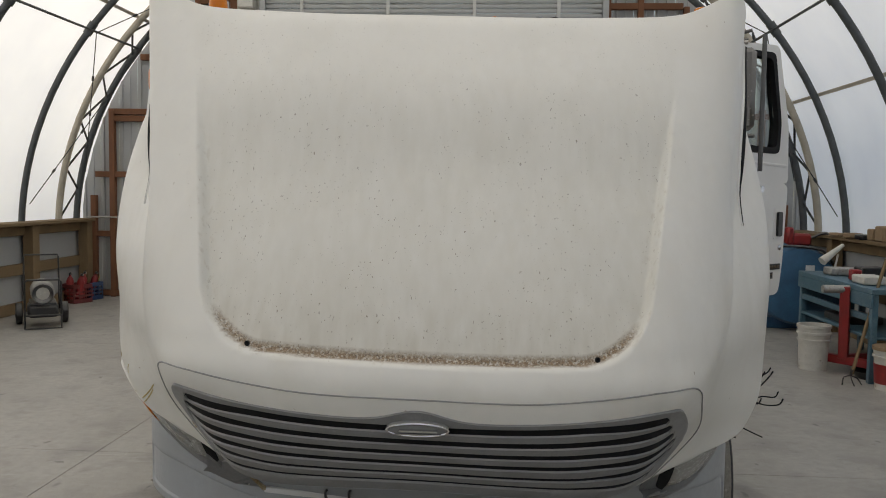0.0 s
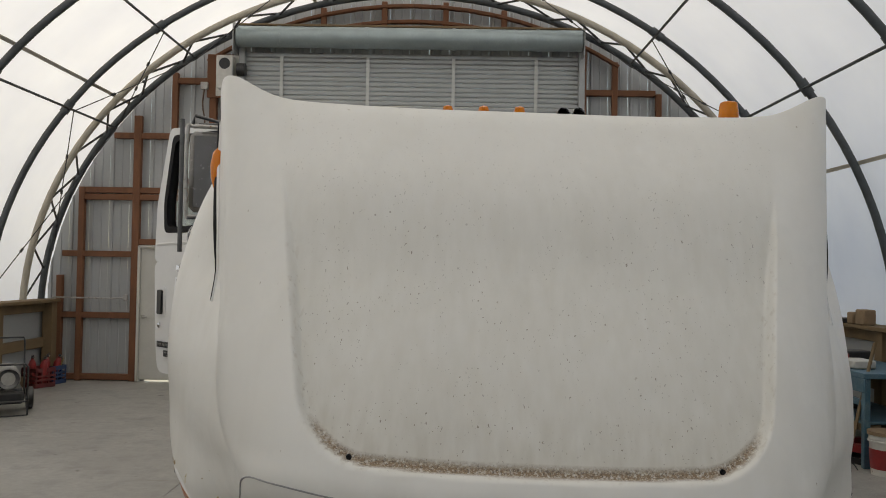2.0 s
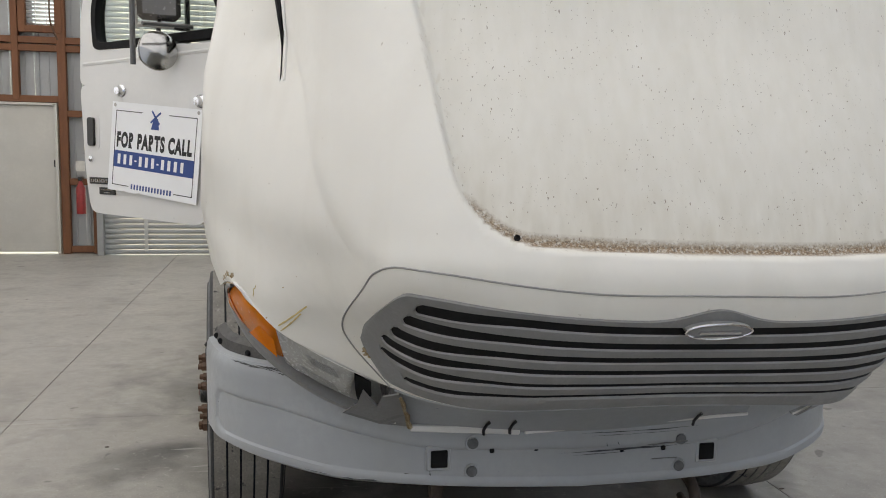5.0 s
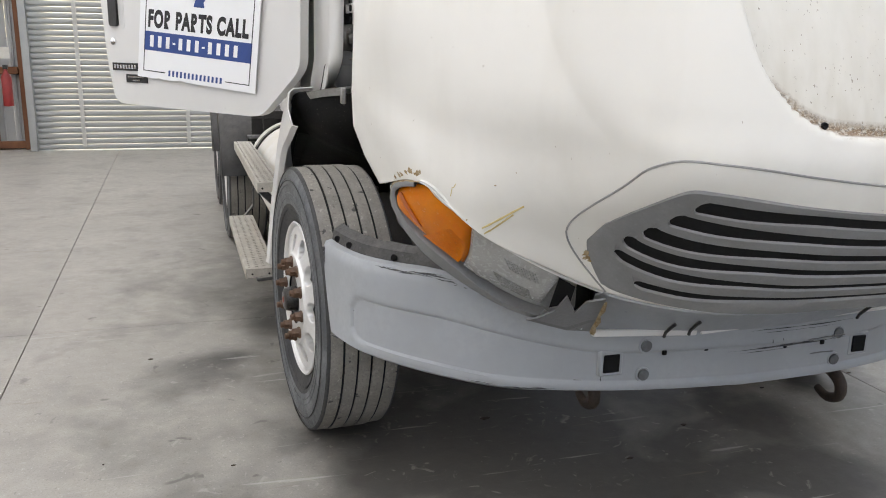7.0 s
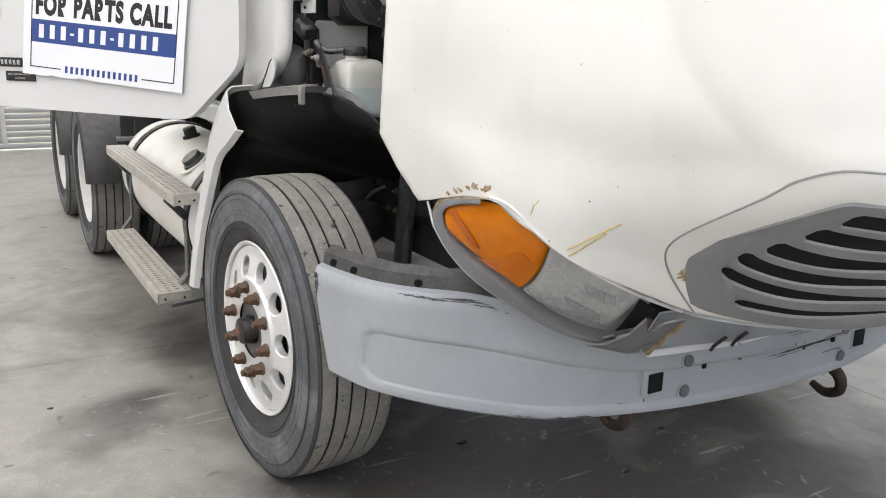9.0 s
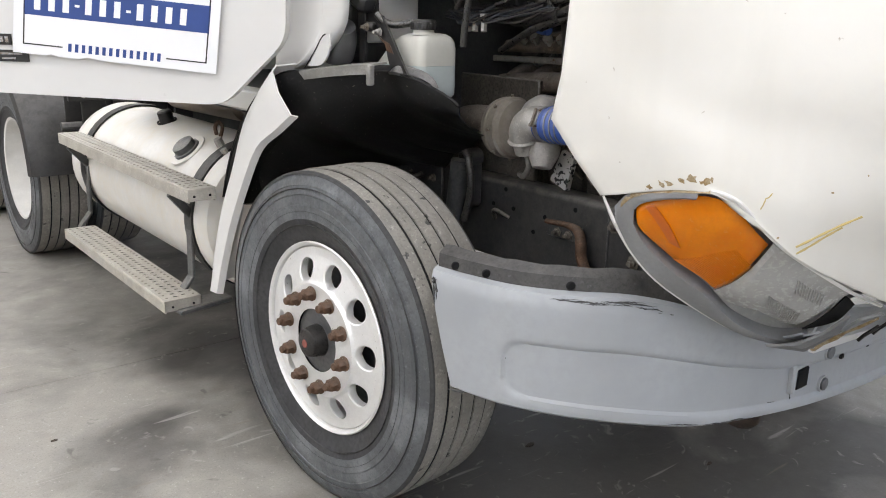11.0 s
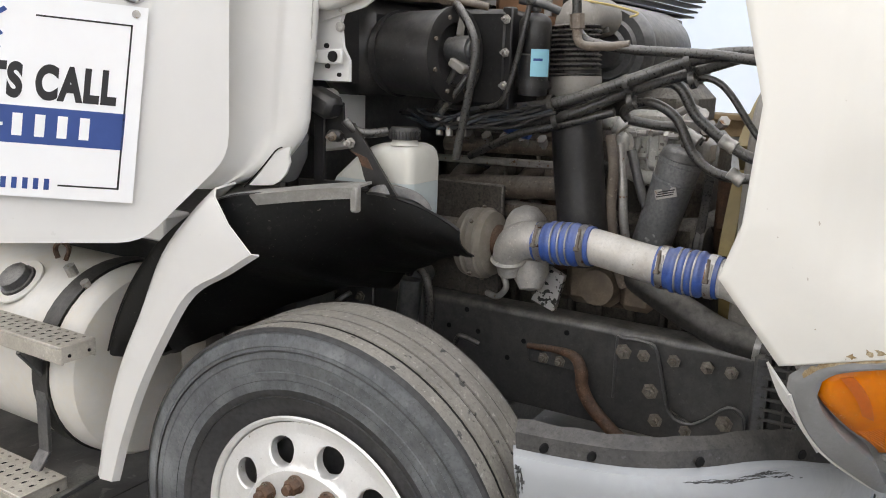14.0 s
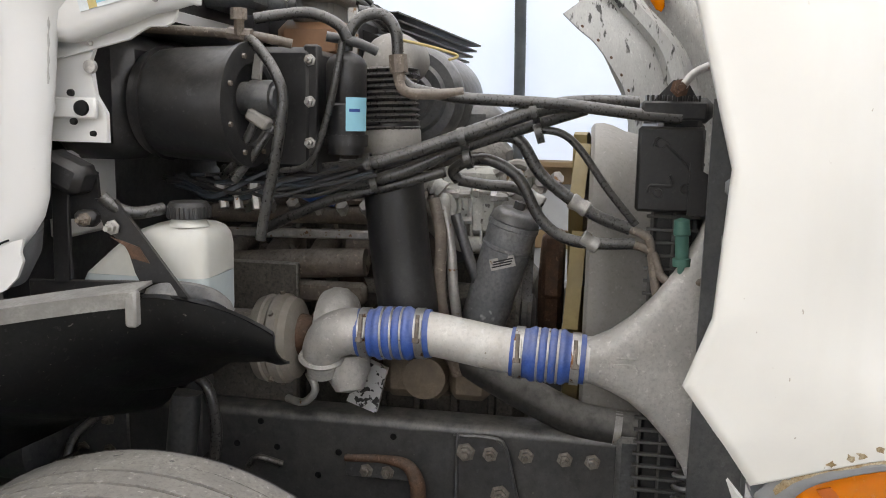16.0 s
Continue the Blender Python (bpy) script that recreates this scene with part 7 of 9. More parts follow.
# ---------- sign hung on the passenger door ----------
def spt(a, b, d=0.0):
    """a across (0 to 0.61), b up (0 to 0.457) on the sign."""
    tl, bl, br = (0.808, 1.716), (0.862, 1.292), (0.288, 1.243)
    s = bl[0] + (br[0] - bl[0]) * a / 0.61 + (tl[0] - bl[0]) * b / 0.457
    z = bl[1] + (br[1] - bl[1]) * a / 0.61 + (tl[1] - bl[1]) * b / 0.457
    return dpt(s, z, 0.014 + d)


def sign_plate(poly, d0, d1):
    a, b, n = [spt(x_, y_, d0) for x_, y_ in poly], [spt(x_, y_, d1) for x_, y_ in poly], len(poly)
    return S().add(a + b, [tuple(range(n)), tuple(range(2 * n - 1, n - 1, -1))] + [(i, i + n, (i + 1) % n + n, (i + 1) % n) for i in range(n)])


def rect(x0, y0, x1, y1):
    return [(x0, y0), (x1, y0), (x1, y1), (x0, y1)]


sign = thing("sign", sign_plate([(0, 0), (0.10, 0.0), (0.115, 0.006), (0.14, 0.0), (0.20, 0.0), (0.225, 0.008), (0.27, 0.002), (0.61, 0), (0.61, 0.457), (0, 0.457)], 0.0, 0.003), SIGNW, label="white plastic sign with black and blue print on the open door", category="sign")
for r in (rect(0.03, 0.03, 0.034, 0.415), rect(0.576, 0.03, 0.58, 0.415), rect(0.03, 0.411, 0.215, 0.415), rect(0.395, 0.411, 0.58, 0.415), rect(0.03, 0.03, 0.15, 0.034), rect(0.46, 0.03, 0.58, 0.034)):
    part("border_line", sign_plate(r, 0.003, 0.0036), SIGNK, sign)
part("blue_band", sign_plate(rect(0.03, 0.125, 0.58, 0.21), 0.003, 0.0036), SIGNB, sign, "blue band with white bars")


def letters(text, x0, y0, width, height, material, d):
    cu = bpy.data.curves.new("letters", "FONT")
    cu.body, cu.size = text, 1.0
    cu.offset, cu.space_character = 0.055, 1.15
    tmp = bpy.data.objects.new("letters_tmp", cu)
    scene.collection.objects.link(tmp)
    bpy.context.view_layer.update()
    me = bpy.data.meshes.new_from_object(tmp.evaluated_get(bpy.context.evaluated_depsgraph_get()))
    bpy.data.objects.remove(tmp)
    co = [v.co.copy() for v in me.vertices]
    x1, x2, y1, y2 = min(c.x for c in co), max(c.x for c in co), min(c.y for c in co), max(c.y for c in co)
    for v, c in zip(me.vertices, co):
        v.co = spt(x0 + width * (c.x - x1) / (x2 - x1), y0 + height * (c.y - y1) / (y2 - y1), d)
    me.materials.clear()
    me.materials.append(material)
    return part("lettering", me, material, sign, "bold black words FOR PARTS CALL")


letters("FOR PARTS CALL", 0.047, 0.226, 0.512, 0.082, SIGNK, 0.0038)
xx = 0.055
for w_ in (0.032, 0.032, 0.032, 0.014, 0.032, 0.032, 0.032, 0.014, 0.032, 0.032, 0.032, 0.032):
    inset = 0.0 if w_ < 0.02 else 0.0065
    part("white_bar", sign_plate(rect(xx + inset, 0.162 if w_ < 0.02 else 0.142, xx + w_ - inset, 0.170 if w_ < 0.02 else 0.193), 0.0036, 0.0042), SIGNW, sign)
    xx += w_ + 0.0105
xx = 0.165
for i in range(14):
    part("blue_bar", sign_plate(rect(xx + 0.002, 0.020, xx + 0.012, 0.046), 0.003, 0.0036), SIGNB, sign)
    xx += 0.0205
part("mill_shape", sign_plate([(0.28, 0.335), (0.335, 0.335), (0.322, 0.39), (0.294, 0.39)], 0.003, 0.0036), SIGNB, sign, "small blue emblem")
for a_ in (0.7, 2.27):
    c_, s_ = math.cos(a_) * 0.042, math.sin(a_) * 0.042
    part("emblem_arm", sign_plate([(0.3075 - c_ - s_ * 0.12, 0.395 - s_ + c_ * 0.12), (0.3075 - c_ + s_ * 0.12, 0.395 - s_ - c_ * 0.12), (0.3075 + c_ + s_ * 0.12, 0.395 + s_ - c_ * 0.12), (0.3075 + c_ - s_ * 0.12, 0.395 + s_ + c_ * 0.12)], 0.0036, 0.0042), SIGNB, sign)
for x_ in (0.02, 0.585):
    part("eyelet", S().lathe([(0, 0.009), (0.002, 0.008), (0.002, 0)], spt(x_, 0.44, 0.003), DN, 12), STEEL, sign)


# ---------- engine bay ----------
engine = empty("engine", (0, 0, 0), label="dirty diesel engine with turbocharger and many dusty hoses", category="engine")
random.seed(11)


def hose(name, pts, r, material=None, label="", parent=None, seg=10, k=8):
    return part(name, S().tube(pts, r, seg, k), material or HOSE, parent or engine, label)


def bolt(p, axis, r=0.014, material=BOLTS, parent=None):
    part("bolt", S().lathe([(0, r * 1.5), (0.003, r * 1.5), (0.004, r), (0.013, r), (0.014, r * 0.6), (0.024, r * 0.55), (0.024, 0)], p, axis, 6), material, parent or truck)


# block, head, covers: stepped castings with ribs, pipes and brackets on their near side
blk = part("block", S().box((0.06, -0.12, 0.95), (0.50, 0.92, 0.42), ch=0.03), DARK, engine, "oily dark engine block")
part("cylinder_head", S().box((0.06, -0.12, 1.26), (0.40, 0.86, 0.26), ch=0.03), DARK, engine)
part("rocker_housing", S().box((0.06, -0.10, 1.46), (0.30, 0.80, 0.16), ch=0.05), DARK, engine)
for i in range(9):
    y = 0.26 - 0.095 * i
    part("rib", S().box((-0.20, y, 0.95), (0.03, 0.022, 0.36)), DARK, blk)
    part("head_bolt", S().lathe([(0, 0.014), (0.02, 0.014), (0.02, 0)], (-0.142, y, 1.33), (-1, 0, 0), 6), BROWN, blk)
part("side_cover", S().box((-0.20, -0.30, 0.98), (0.06, 0.28, 0.20), ch=0.02), BROWN, blk)
part("oil_pan", S().box((0.05, -0.1, 0.66), (0.36, 0.8, 0.22), ch=0.05), DARK, engine)
part("valve_cover", S().box((0.06, -0.10, 1.57), (0.24, 0.76, 0.10), ch=0.035), DUSTY, engine)
# exhaust manifold with runners and a heat shield plate
hose("manifold", [(-0.30, 0.20, 1.20), (-0.31, 0.02, 1.215), (-0.31, -0.20, 1.23)], [0.034, 0.036, 0.034], BROWN, "browned cast exhaust manifold", k=4)
for i in range(4):
    y = 0.15 - 0.11 * i
    hose("runner", [(-0.31, y, 1.215), (-0.24, y, 1.25), (-0.14, y, 1.25)], 0.026, BROWN, k=3)
    part("flange", S().box((-0.15, y, 1.25), (0.02, 0.07, 0.07)), BROWN, engine)
part("mount_plate", S().box((-0.30, -0.10, 1.15), (0.03, 0.20, 0.055), ch=0.01).box((-0.30, 0.12, 1.16), (0.03, 0.14, 0.04), ch=0.01), BROWN, engine)
part("cover_rail", S().bar((-0.30, 0.25, 1.285), (-0.30, -0.22, 1.295), 0.02, 0.022), STEEL, engine, "grey steel strip along the engine")
part("fuel_rail", S().tube([(-0.28, 0.2, 1.33), (-0.28, -0.25, 1.34)], 0.022, 10).tube([(-0.28, 0.0, 1.37), (-0.28, -0.25, 1.375)], 0.012, 8), BROWN, engine)
for i in range(6):
    y = 0.10 - 0.06 * i
    part("fitting", S().lathe([(0, 0.012), (0.02, 0.012), (0.022, 0.016), (0.04, 0.016), (0.04, 0)], (-0.29, y, 1.34), (-0.7, 0, 0.7), 6), STEEL, engine)
part("filter_head", S().box((-0.26, 0.05, 1.42), (0.08, 0.16, 0.07), ch=0.015).box((-0.26, -0.12, 1.43), (0.07, 0.10, 0.08), ch=0.015), DUSTY, engine)
# blue return fitting seen between the hoses
hose("blue_fitting", [(-0.45, -0.10, 1.41), (-0.46, -0.13, 1.40), (-0.46, -0.17, 1.39)], [0.022, 0.02, 0.014], BLUE, "blue hose elbow")

# turbocharger
tb = part("turbocharger", S().lathe([(-0.045, 0.0), (-0.045, 0.072), (-0.040, 0.092), (-0.02, 0.098), (-0.016, 0.094), (-0.006, 0.094), (0.0, 0.099), (0.02, 0.099), (0.024, 0.092), (0.040, 0.088), (0.046, 0.07), (0.046, 0)], (-0.50, -0.058, 1.085), (0, -1, 0.06), 48), mat("greyed turbine casting", (0.33, 0.30, 0.26), 0.6, 0.2, c2=(0.22, 0.195, 0.165), var=0.15, scale=14, bump=0.1), engine, "turbocharger with a grey brown turbine housing")
for k in range(8):
    a = 2 * math.pi * k / 8
    part("clamp_bolt", S().lathe([(0, 0.006), (0.008, 0.006), (0.008, 0)], (-0.50 - 0.098 * math.cos(a), -0.062, 1.085 + 0.098 * math.sin(a)), (-math.cos(a), 0, math.sin(a)), 6), BROWN, tb)
part("core", S().lathe([(0, 0.05), (0.03, 0.045), (0.06, 0.055)], (-0.49, -0.10, 1.09), (0, -1, 0), 24), RUST, tb)
part("volute", S().lathe([(0, 0.0), (0.0, 0.06), (0.008, 0.082), (0.03, 0.092), (0.055, 0.090), (0.075, 0.075), (0.085, 0.05), (0.085, 0)], (-0.475, -0.140, 1.108), (0, -1, 0), 44), CAST, tb, "aluminium compressor scroll")
hose("outlet_elbow", [(-0.545, -0.168, 1.062), (-0.553, -0.172, 1.085), (-0.556, -0.190, 1.110), (-0.555, -0.220, 1.124), (-0.55, -0.252, 1.128)], [0.040, 0.044, 0.049, 0.050, 0.047], CAST, "cast aluminium outlet elbow", tb, 28)
part("elbow_flange", S().lathe([(-0.004, 0.030), (0.0, 0.046), (0.006, 0.050), (0.012, 0.046), (0.016, 0.036), (0.05, 0.030), (0.06, 0)], (-0.545, -0.166, 1.068), (0.30, 0.10, -1), 36), CAST, tb)
part("lower_casting", S().lathe([(0, 0.0), (0.0, 0.052), (0.03, 0.05), (0.07, 0.03), (0.075, 0)], (-0.49, -0.205, 1.045), (-0.3, -0.2, -1), 28), CAST, tb)
hose("oil_drain", [(-0.47, -0.11, 1.00), (-0.48, -0.13, 0.965), (-0.47, -0.10, 0.93), (-0.44, -0.05, 0.925)], 0.009, STEEL, "bright bent oil pipe", tb)
part("heat_wrap", S().prism([(-0.44, -0.19, 0.93), (-0.44, -0.26, 0.905), (-0.44, -0.285, 1.01), (-0.44, -0.235, 1.03)], (0.02, 0, 0)), mat("torn foil wrap", (0.62, 0.62, 0.62), 0.4, 0.3, spots=(0.03, 0.03, 0.03), spot_scale=60, spot_at=0.55), engine, "torn silver heat wrap")

hose("exhaust_pipe", [(-0.50, -0.02, 1.09), (-0.50, 0.06, 1.09), (-0.48, 0.16, 1.08), (-0.44, 0.30, 1.04), (-0.40, 0.45, 0.98)], 0.055, BROWN, "browned exhaust pipe", seg=20)
part("heat_panel", S().box((-0.36, 0.20, 1.06), (0.02, 0.50, 0.34)), DARK, engine)
# charge pipe with two blue hump hoses
CP = [Vector((-0.55, -0.235, 1.121)), Vector((-0.55, -0.40, 1.131)), Vector((-0.55, -0.57, 1.106)), Vector((-0.55, -0.73, 1.098))]
hose("charge_pipe", [CP[0], (-0.55, -0.32, 1.130), CP[1], CP[2], CP[3]], 0.046, PIPE, "dull aluminium charge air pipe", k=6, seg=28)


def hump_hose(a, b):
    d = (b - a)
    n = 40
    prof = []
    for i in range(n + 1):
        t = i / n
        r = 0.0505
        if 0.24 < t < 0.76:
            r += 0.0062 * abs(math.sin(math.pi * (t - 0.24) / 0.52 * 4)) ** 0.7
        prof.append((t * d.length, r))
    h = part("silicone_hose", S().lathe([(0, 0.046)] + prof + [(d.length, 0.046)], a, d, 40), BLUE, engine, "blue silicone hump hose with steel clamps")
    for t in (0.365, 0.5, 0.635):
        part("wire_ring", S().lathe([(-0.003, 0.050), (-0.002, 0.0555), (0.002, 0.0555), (0.003, 0.050)], a + d * t, d, 40), STEEL, h)
    for t in (0.11, 0.87):
        c = part("band_clamp", S().lathe([(-0.009, 0.0508), (-0.009, 0.0535), (0.009, 0.0535), (0.009, 0.0508)], a + d * t, d, 40), CLAMP, h, "rusty spring band clamp")
        n_ = Vector((-0.93, 0, 0.36))
        q = a + d * t + n_ * 0.0535
        up_ = Vector((-0.36, 0, -0.93))
        part("clamp_tab", S().bar(q - up_ * 0.022, q + up_ * 0.020, 0.016, 0.007, n_), CLAMP, c)
        part("clamp_screw", S().tube([q + n_ * 0.009 - up_ * 0.03, q + n_ * 0.009 + up_ * 0.026], 0.0042, 8).lathe([(0, 0.0075), (0.009, 0.0075), (0.009, 0)], q + n_ * 0.009 + up_ * 0.018, up_, 6), BROWN, c)


hump_hose(Vector((-0.55, -0.250, 1.123)), Vector((-0.55, -0.405, 1.131)))
hump_hose(Vector((-0.55, -0.572, 1.105)), Vector((-0.55, -0.722, 1.098)))

# charge air cooler: flared end tank, core, radiator with ribbed side tank
rws = []
for k, (y, zc, hh, hw) in enumerate([(-0.715, 1.098, 0.046, 0.046), (-0.735, 1.098, 0.047, 0.046), (-0.77, 1.10, 0.062, 0.043), (-0.81, 1.105, 0.088, 0.040), (-0.85, 1.11, 0.125, 0.037), (-0.89, 1.115, 0.175, 0.034), (-0.925, 1.12, 0.235, 0.033), (-0.945, 1.12, 0.285, 0.033)]):
    sq = k / 7
    r = []
    for i in range(33):
        a = 2 * math.pi * i / 32
        c, s_ = math.cos(a), math.sin(a)
        e = 1 - 0.55 * sq
        r.append((-0.55 + 0.02 * sq + hw * math.copysign(abs(c) ** e, c), y, zc + hh * math.copysign(abs(s_) ** e, s_)))
    rws.append(r)
flare = part("cooler_tank", S().grid(rws).box((-0.53, -0.975, 1.12), (0.075, 0.06, 0.66), ch=0.012), CAST, engine, "cast aluminium flared cooler tank")
part("cast_bars", S().box((-0.585, -0.80, 1.10), (0.004, 0.05, 0.008)).box((-0.585, -0.80, 1.115), (0.004, 0.04, 0.003)), CAST, flare)
part("cooler_core", S().box((0.02, -0.975, 1.12), (1.04, 0.05, 0.66)), mat("aluminium cooler fins", (0.25, 0.25, 0.25), 0.5, 0.6), engine)
part("radiator", S().box((0.02, -0.905, 1.10), (0.90, 0.07, 0.95)), DUSTY, engine, "dusty radiator core")
side_tank = part("side_tank", S().box((-0.455, -0.885, 1.09), (0.06, 0.085, 1.0), ch=0.01), BLACK, engine, "ribbed black radiator side tank")
rib_me = mesh("rib", S().box((0, 0, 0), (0.012, 0.105, 0.006), ch=0.001), RIBG)
for i in range(34):
    part("rib", rib_me, RIBG, side_tank).location = (-0.49, -0.883, 0.62 + 0.0265 * i)
for y in (-0.842, -0.885, -0.925):
    part("rib_bar", S().box((-0.488, y, 1.06), (0.010, 0.006, 0.9), ch=0.001), RIBG, side_tank)
part("top_tank", S().box((0.02, -0.90, 1.60), (1.0, 0.10, 0.05), ch=0.015), BLACK, engine)
# pack bracket, condenser frame behind the hood's edge
part("pack_frame", S().box((-0.56, -1.02, 1.16), (0.05, 0.05, 0.86), ch=0.01).box((-0.58, -0.985, 1.44), (0.03, 0.06, 0.30)), GRILLE, engine)
part("frame_side", S().grid([[(-0.60, -0.93 - 0.05 * k, z) for k in (0, 1, 2)] for z in (0.70, 0.9, 1.1, 1.3, 1.5, 1.62)], 0.008), DUSTY, engine)
for z in (1.30, 1.36, 1.46):
    part("clip", S().box((-0.60, -0.985, z), (0.03, 0.05, 0.03)), GRILLE, engine)
# black electronics box with embossed lines and a finned top
cb = part("control_module", S().box((-0.53, -0.865, 1.485), (0.035, 0.125, 0.165), ch=0.006), BLACK, engine, "black plastic side cover with embossed lines")
part("emboss", S().tube([(-0.549, -0.83, 1.53), (-0.549, -0.835, 1.545), (-0.549, -0.85, 1.54), (-0.549, -0.90, 1.49), (-0.549, -0.905, 1.47)], 0.003, 6, 4).tube([(-0.549, -0.825, 1.44), (-0.549, -0.83, 1.455), (-0.549, -0.87, 1.455), (-0.549, -0.865, 1.475)], 0.003, 6, 3), BLACK, cb)
for y, z in ((-0.845, 1.535), (-0.845, 1.44), (-0.895, 1.45)):
    part("boss", S().lathe([(0, 0.009), (0.005, 0.008), (0.005, 0)], (-0.547, y, z), (-1, 0, 0), 14), BLACK, cb)
tp = part("connector", S().box((-0.53, -0.865, 1.598), (0.06, 0.12, 0.035), ch=0.004), BLACK, engine, "finned black connector block")
for i in range(11):
    part("fin", S().box((-0.53, -0.815 - 0.0095 * i, 1.62), (0.05, 0.005, 0.014), ch=0.001), BLACK, tp)
part("corner_bracket", S().prism([(-0.56, -0.90, 1.50), (-0.56, -1.0, 1.44), (-0.56, -1.0, 1.40), (-0.56, -0.90, 1.40)], (0.006, 0, 0)), BLACK, engine)
part("hinge_bracket", S().prism([(-0.55, -0.825, 1.615), (-0.55, -0.86, 1.655), (-0.55, -0.885, 1.655), (-0.55, -0.91, 1.615)], (0.02, 0, 0)), BLACK, engine)
bolt((-0.555, -0.872, 1.64), (-1, 0, 0), 0.012, RUST, engine)
hose("strap_pipe", [(-0.56, -0.875, 1.64), (-0.56, -0.90, 1.67), (-0.56, -0.95, 1.69), (-0.56, -1.0, 1.70)], 0.008, STEEL)

# fan and shroud
rws = []
for y, k in ((-0.716, 0.95), (-0.714, 0.97), (-0.722, 0.995), (-0.745, 1.0), (-0.77, 0.985), (-0.80, 0.955), (-0.85, 0.93), (-0.85, 0.90), (-0.74, 0.93), (-0.716, 0.95)):
    r = []
    for i in range(65):
        a = 2 * math.pi * i / 64
        c, s_ = math.cos(a), math.sin(a)
        r.append((0.05 + 0.445 * k * math.copysign(abs(c) ** 0.45, c), y, 1.125 + 0.445 * k * math.copysign(abs(s_) ** 0.45, s_)))
    rws.append(r)
part("fan_shroud", S().grid(rws), SHROUD, engine, "dusty grey fan shroud")
fan = part("fan", S().lathe([(0, 0.0), (0, 0.10), (0.05, 0.10), (0.05, 0)], (0.05, -0.67, 1.13), (0, -1, 0), 28), DUSTY, engine, "yellowed plastic cooling fan")
for k in range(9):
    a = 2 * math.pi * k / 9 + 0.12
    d, t_ = Vector((math.cos(a), 0, math.sin(a))), Vector((-math.sin(a), 0, math.cos(a)))
    c = Vector((0.05, -0.695, 1.13))
    part("blade", S().grid([[c + d * (r - 2.2 * w * w * r) + t_ * w * (0.55 + 1.1 * r) + Vector((0, 0.02 + w * 0.05, 0)) for w in (-0.11, -0.055, 0.0, 0.055, 0.11)] for r in (0.09, 0.2, 0.3, 0.38, 0.415)], 0.034), FANY, fan)
part("fan_clutch", S().lathe([(0, 0), (0, 0.13), (0.02, 0.15), (0.05, 0.15), (0.06, 0.12), (0.06, 0)], (0.0, -0.60, 1.14), (0, -1, 0), 36), RUST, engine)
part("drive_hub", S().box((-0.16, -0.635, 1.22), (0.06, 0.05, 0.16), ch=0.01), RUST, engine, "rusty brown fan drive")
part("pulley", S().lathe([(0, 0.0), (0, 0.05), (0.006, 0.062), (0.018, 0.058), (0.024, 0.062), (0.03, 0.062), (0.036, 0.05), (0.036, 0)], (-0.15, -0.56, 1.08), (0, -1, 0), 28), DUSTY, engine, "dusty belt pulley")
part("belt", S().bar((-0.20, -0.575, 1.08), (-0.08, -0.575, 1.40), 0.025, 0.006), HOSE, engine)

# spin-on canister filter
fa, fb = Vector((-0.36, -0.562, 1.378)), Vector((-0.345, -0.482, 1.09))
fd = (fb - fa)
CAN = mat("grey painted canister", (0.16, 0.165, 0.17), 0.45, 0.3, c2=(0.24, 0.24, 0.24), var=0.2, scale=13, bump=0.05, spots=(0.46, 0.46, 0.45), spot_scale=17, spot_at=0.66)
ft = part("fuel_filter", S().lathe([(0.03, 0.05), (0.032, 0.057), (0.042, 0.058), (0.044, 0.0555), (0.085, 0.055), (0.087, 0.057), (0.093, 0.057), (0.095, 0.055), (0.27, 0.052), (0.295, 0.044), (0.30, 0)], fa, fd, 40), CAN, engine, "grey metal canister filter")
part("lid", S().lathe([(0.0, 0), (0.001, 0.030), (0.006, 0.044), (0.016, 0.053), (0.030, 0.056), (0.033, 0.052)], fa, fd, 40), DUSTY, ft, "domed black lid")
tilt = Matrix.Rotation(radians(-15), 3, "X")
part("nameplate", S().box(fa + fd * 0.40 + Vector((-0.0525, -0.004, 0)), (0.004, 0.056, 0.026), tilt), STEEL, ft, "small metal nameplate with unreadable print")
for k in (-0.006, 0.0, 0.006):
    part("print_bar", S().box(fa + fd * 0.40 + Vector((-0.0552, -0.004 - k * 0.26, k)), (0.001, 0.044, 0.0032), tilt, 0.0), SIGNK, ft)
part("top_nut", S().lathe([(-0.016, 0), (-0.016, 0.013), (0.002, 0.013)], fa, fd, 6), DUSTY, ft)

# compressor: silver casting with fins, and a bright bent pipe
ac = part("air_compressor", S().box((-0.23, -0.435, 1.355), (0.13, 0.19, 0.13), ch=0.02).box((-0.22, -0.44, 1.435), (0.11, 0.15, 0.05), ch=0.012).box((-0.30, -0.475, 1.36), (0.03, 0.07, 0.10), ch=0.01).lathe([(0, 0), (0, 0.042), (0.05, 0.042), (0.052, 0.036), (0.07, 0.034), (0.07, 0)], (-0.27, -0.385, 1.375), (-1, 0, 0), 24), ALLOY, engine, "pale cast alloy air compressor")
for k, (y, z) in enumerate(((-0.385, 1.405), (-0.415, 1.403), (-0.385, 1.345), (-0.42, 1.342), (-0.46, 1.41), (-0.50, 1.40))):
    part("stud", S().tube([(-0.33, y, z), (-0.332, y - 0.035, z + 0.002)], 0.009, 8).lathe([(0, 0.013), (0.012, 0.013), (0.012, 0)], (-0.33, y + 0.004, z), (0, -1, 0), 6), STEEL, ac)
for y in (-0.45, -0.475, -0.50):
    part("fin", S().box((-0.245, y, 1.355), (0.15, 0.006, 0.15)), ALLOY, ac)
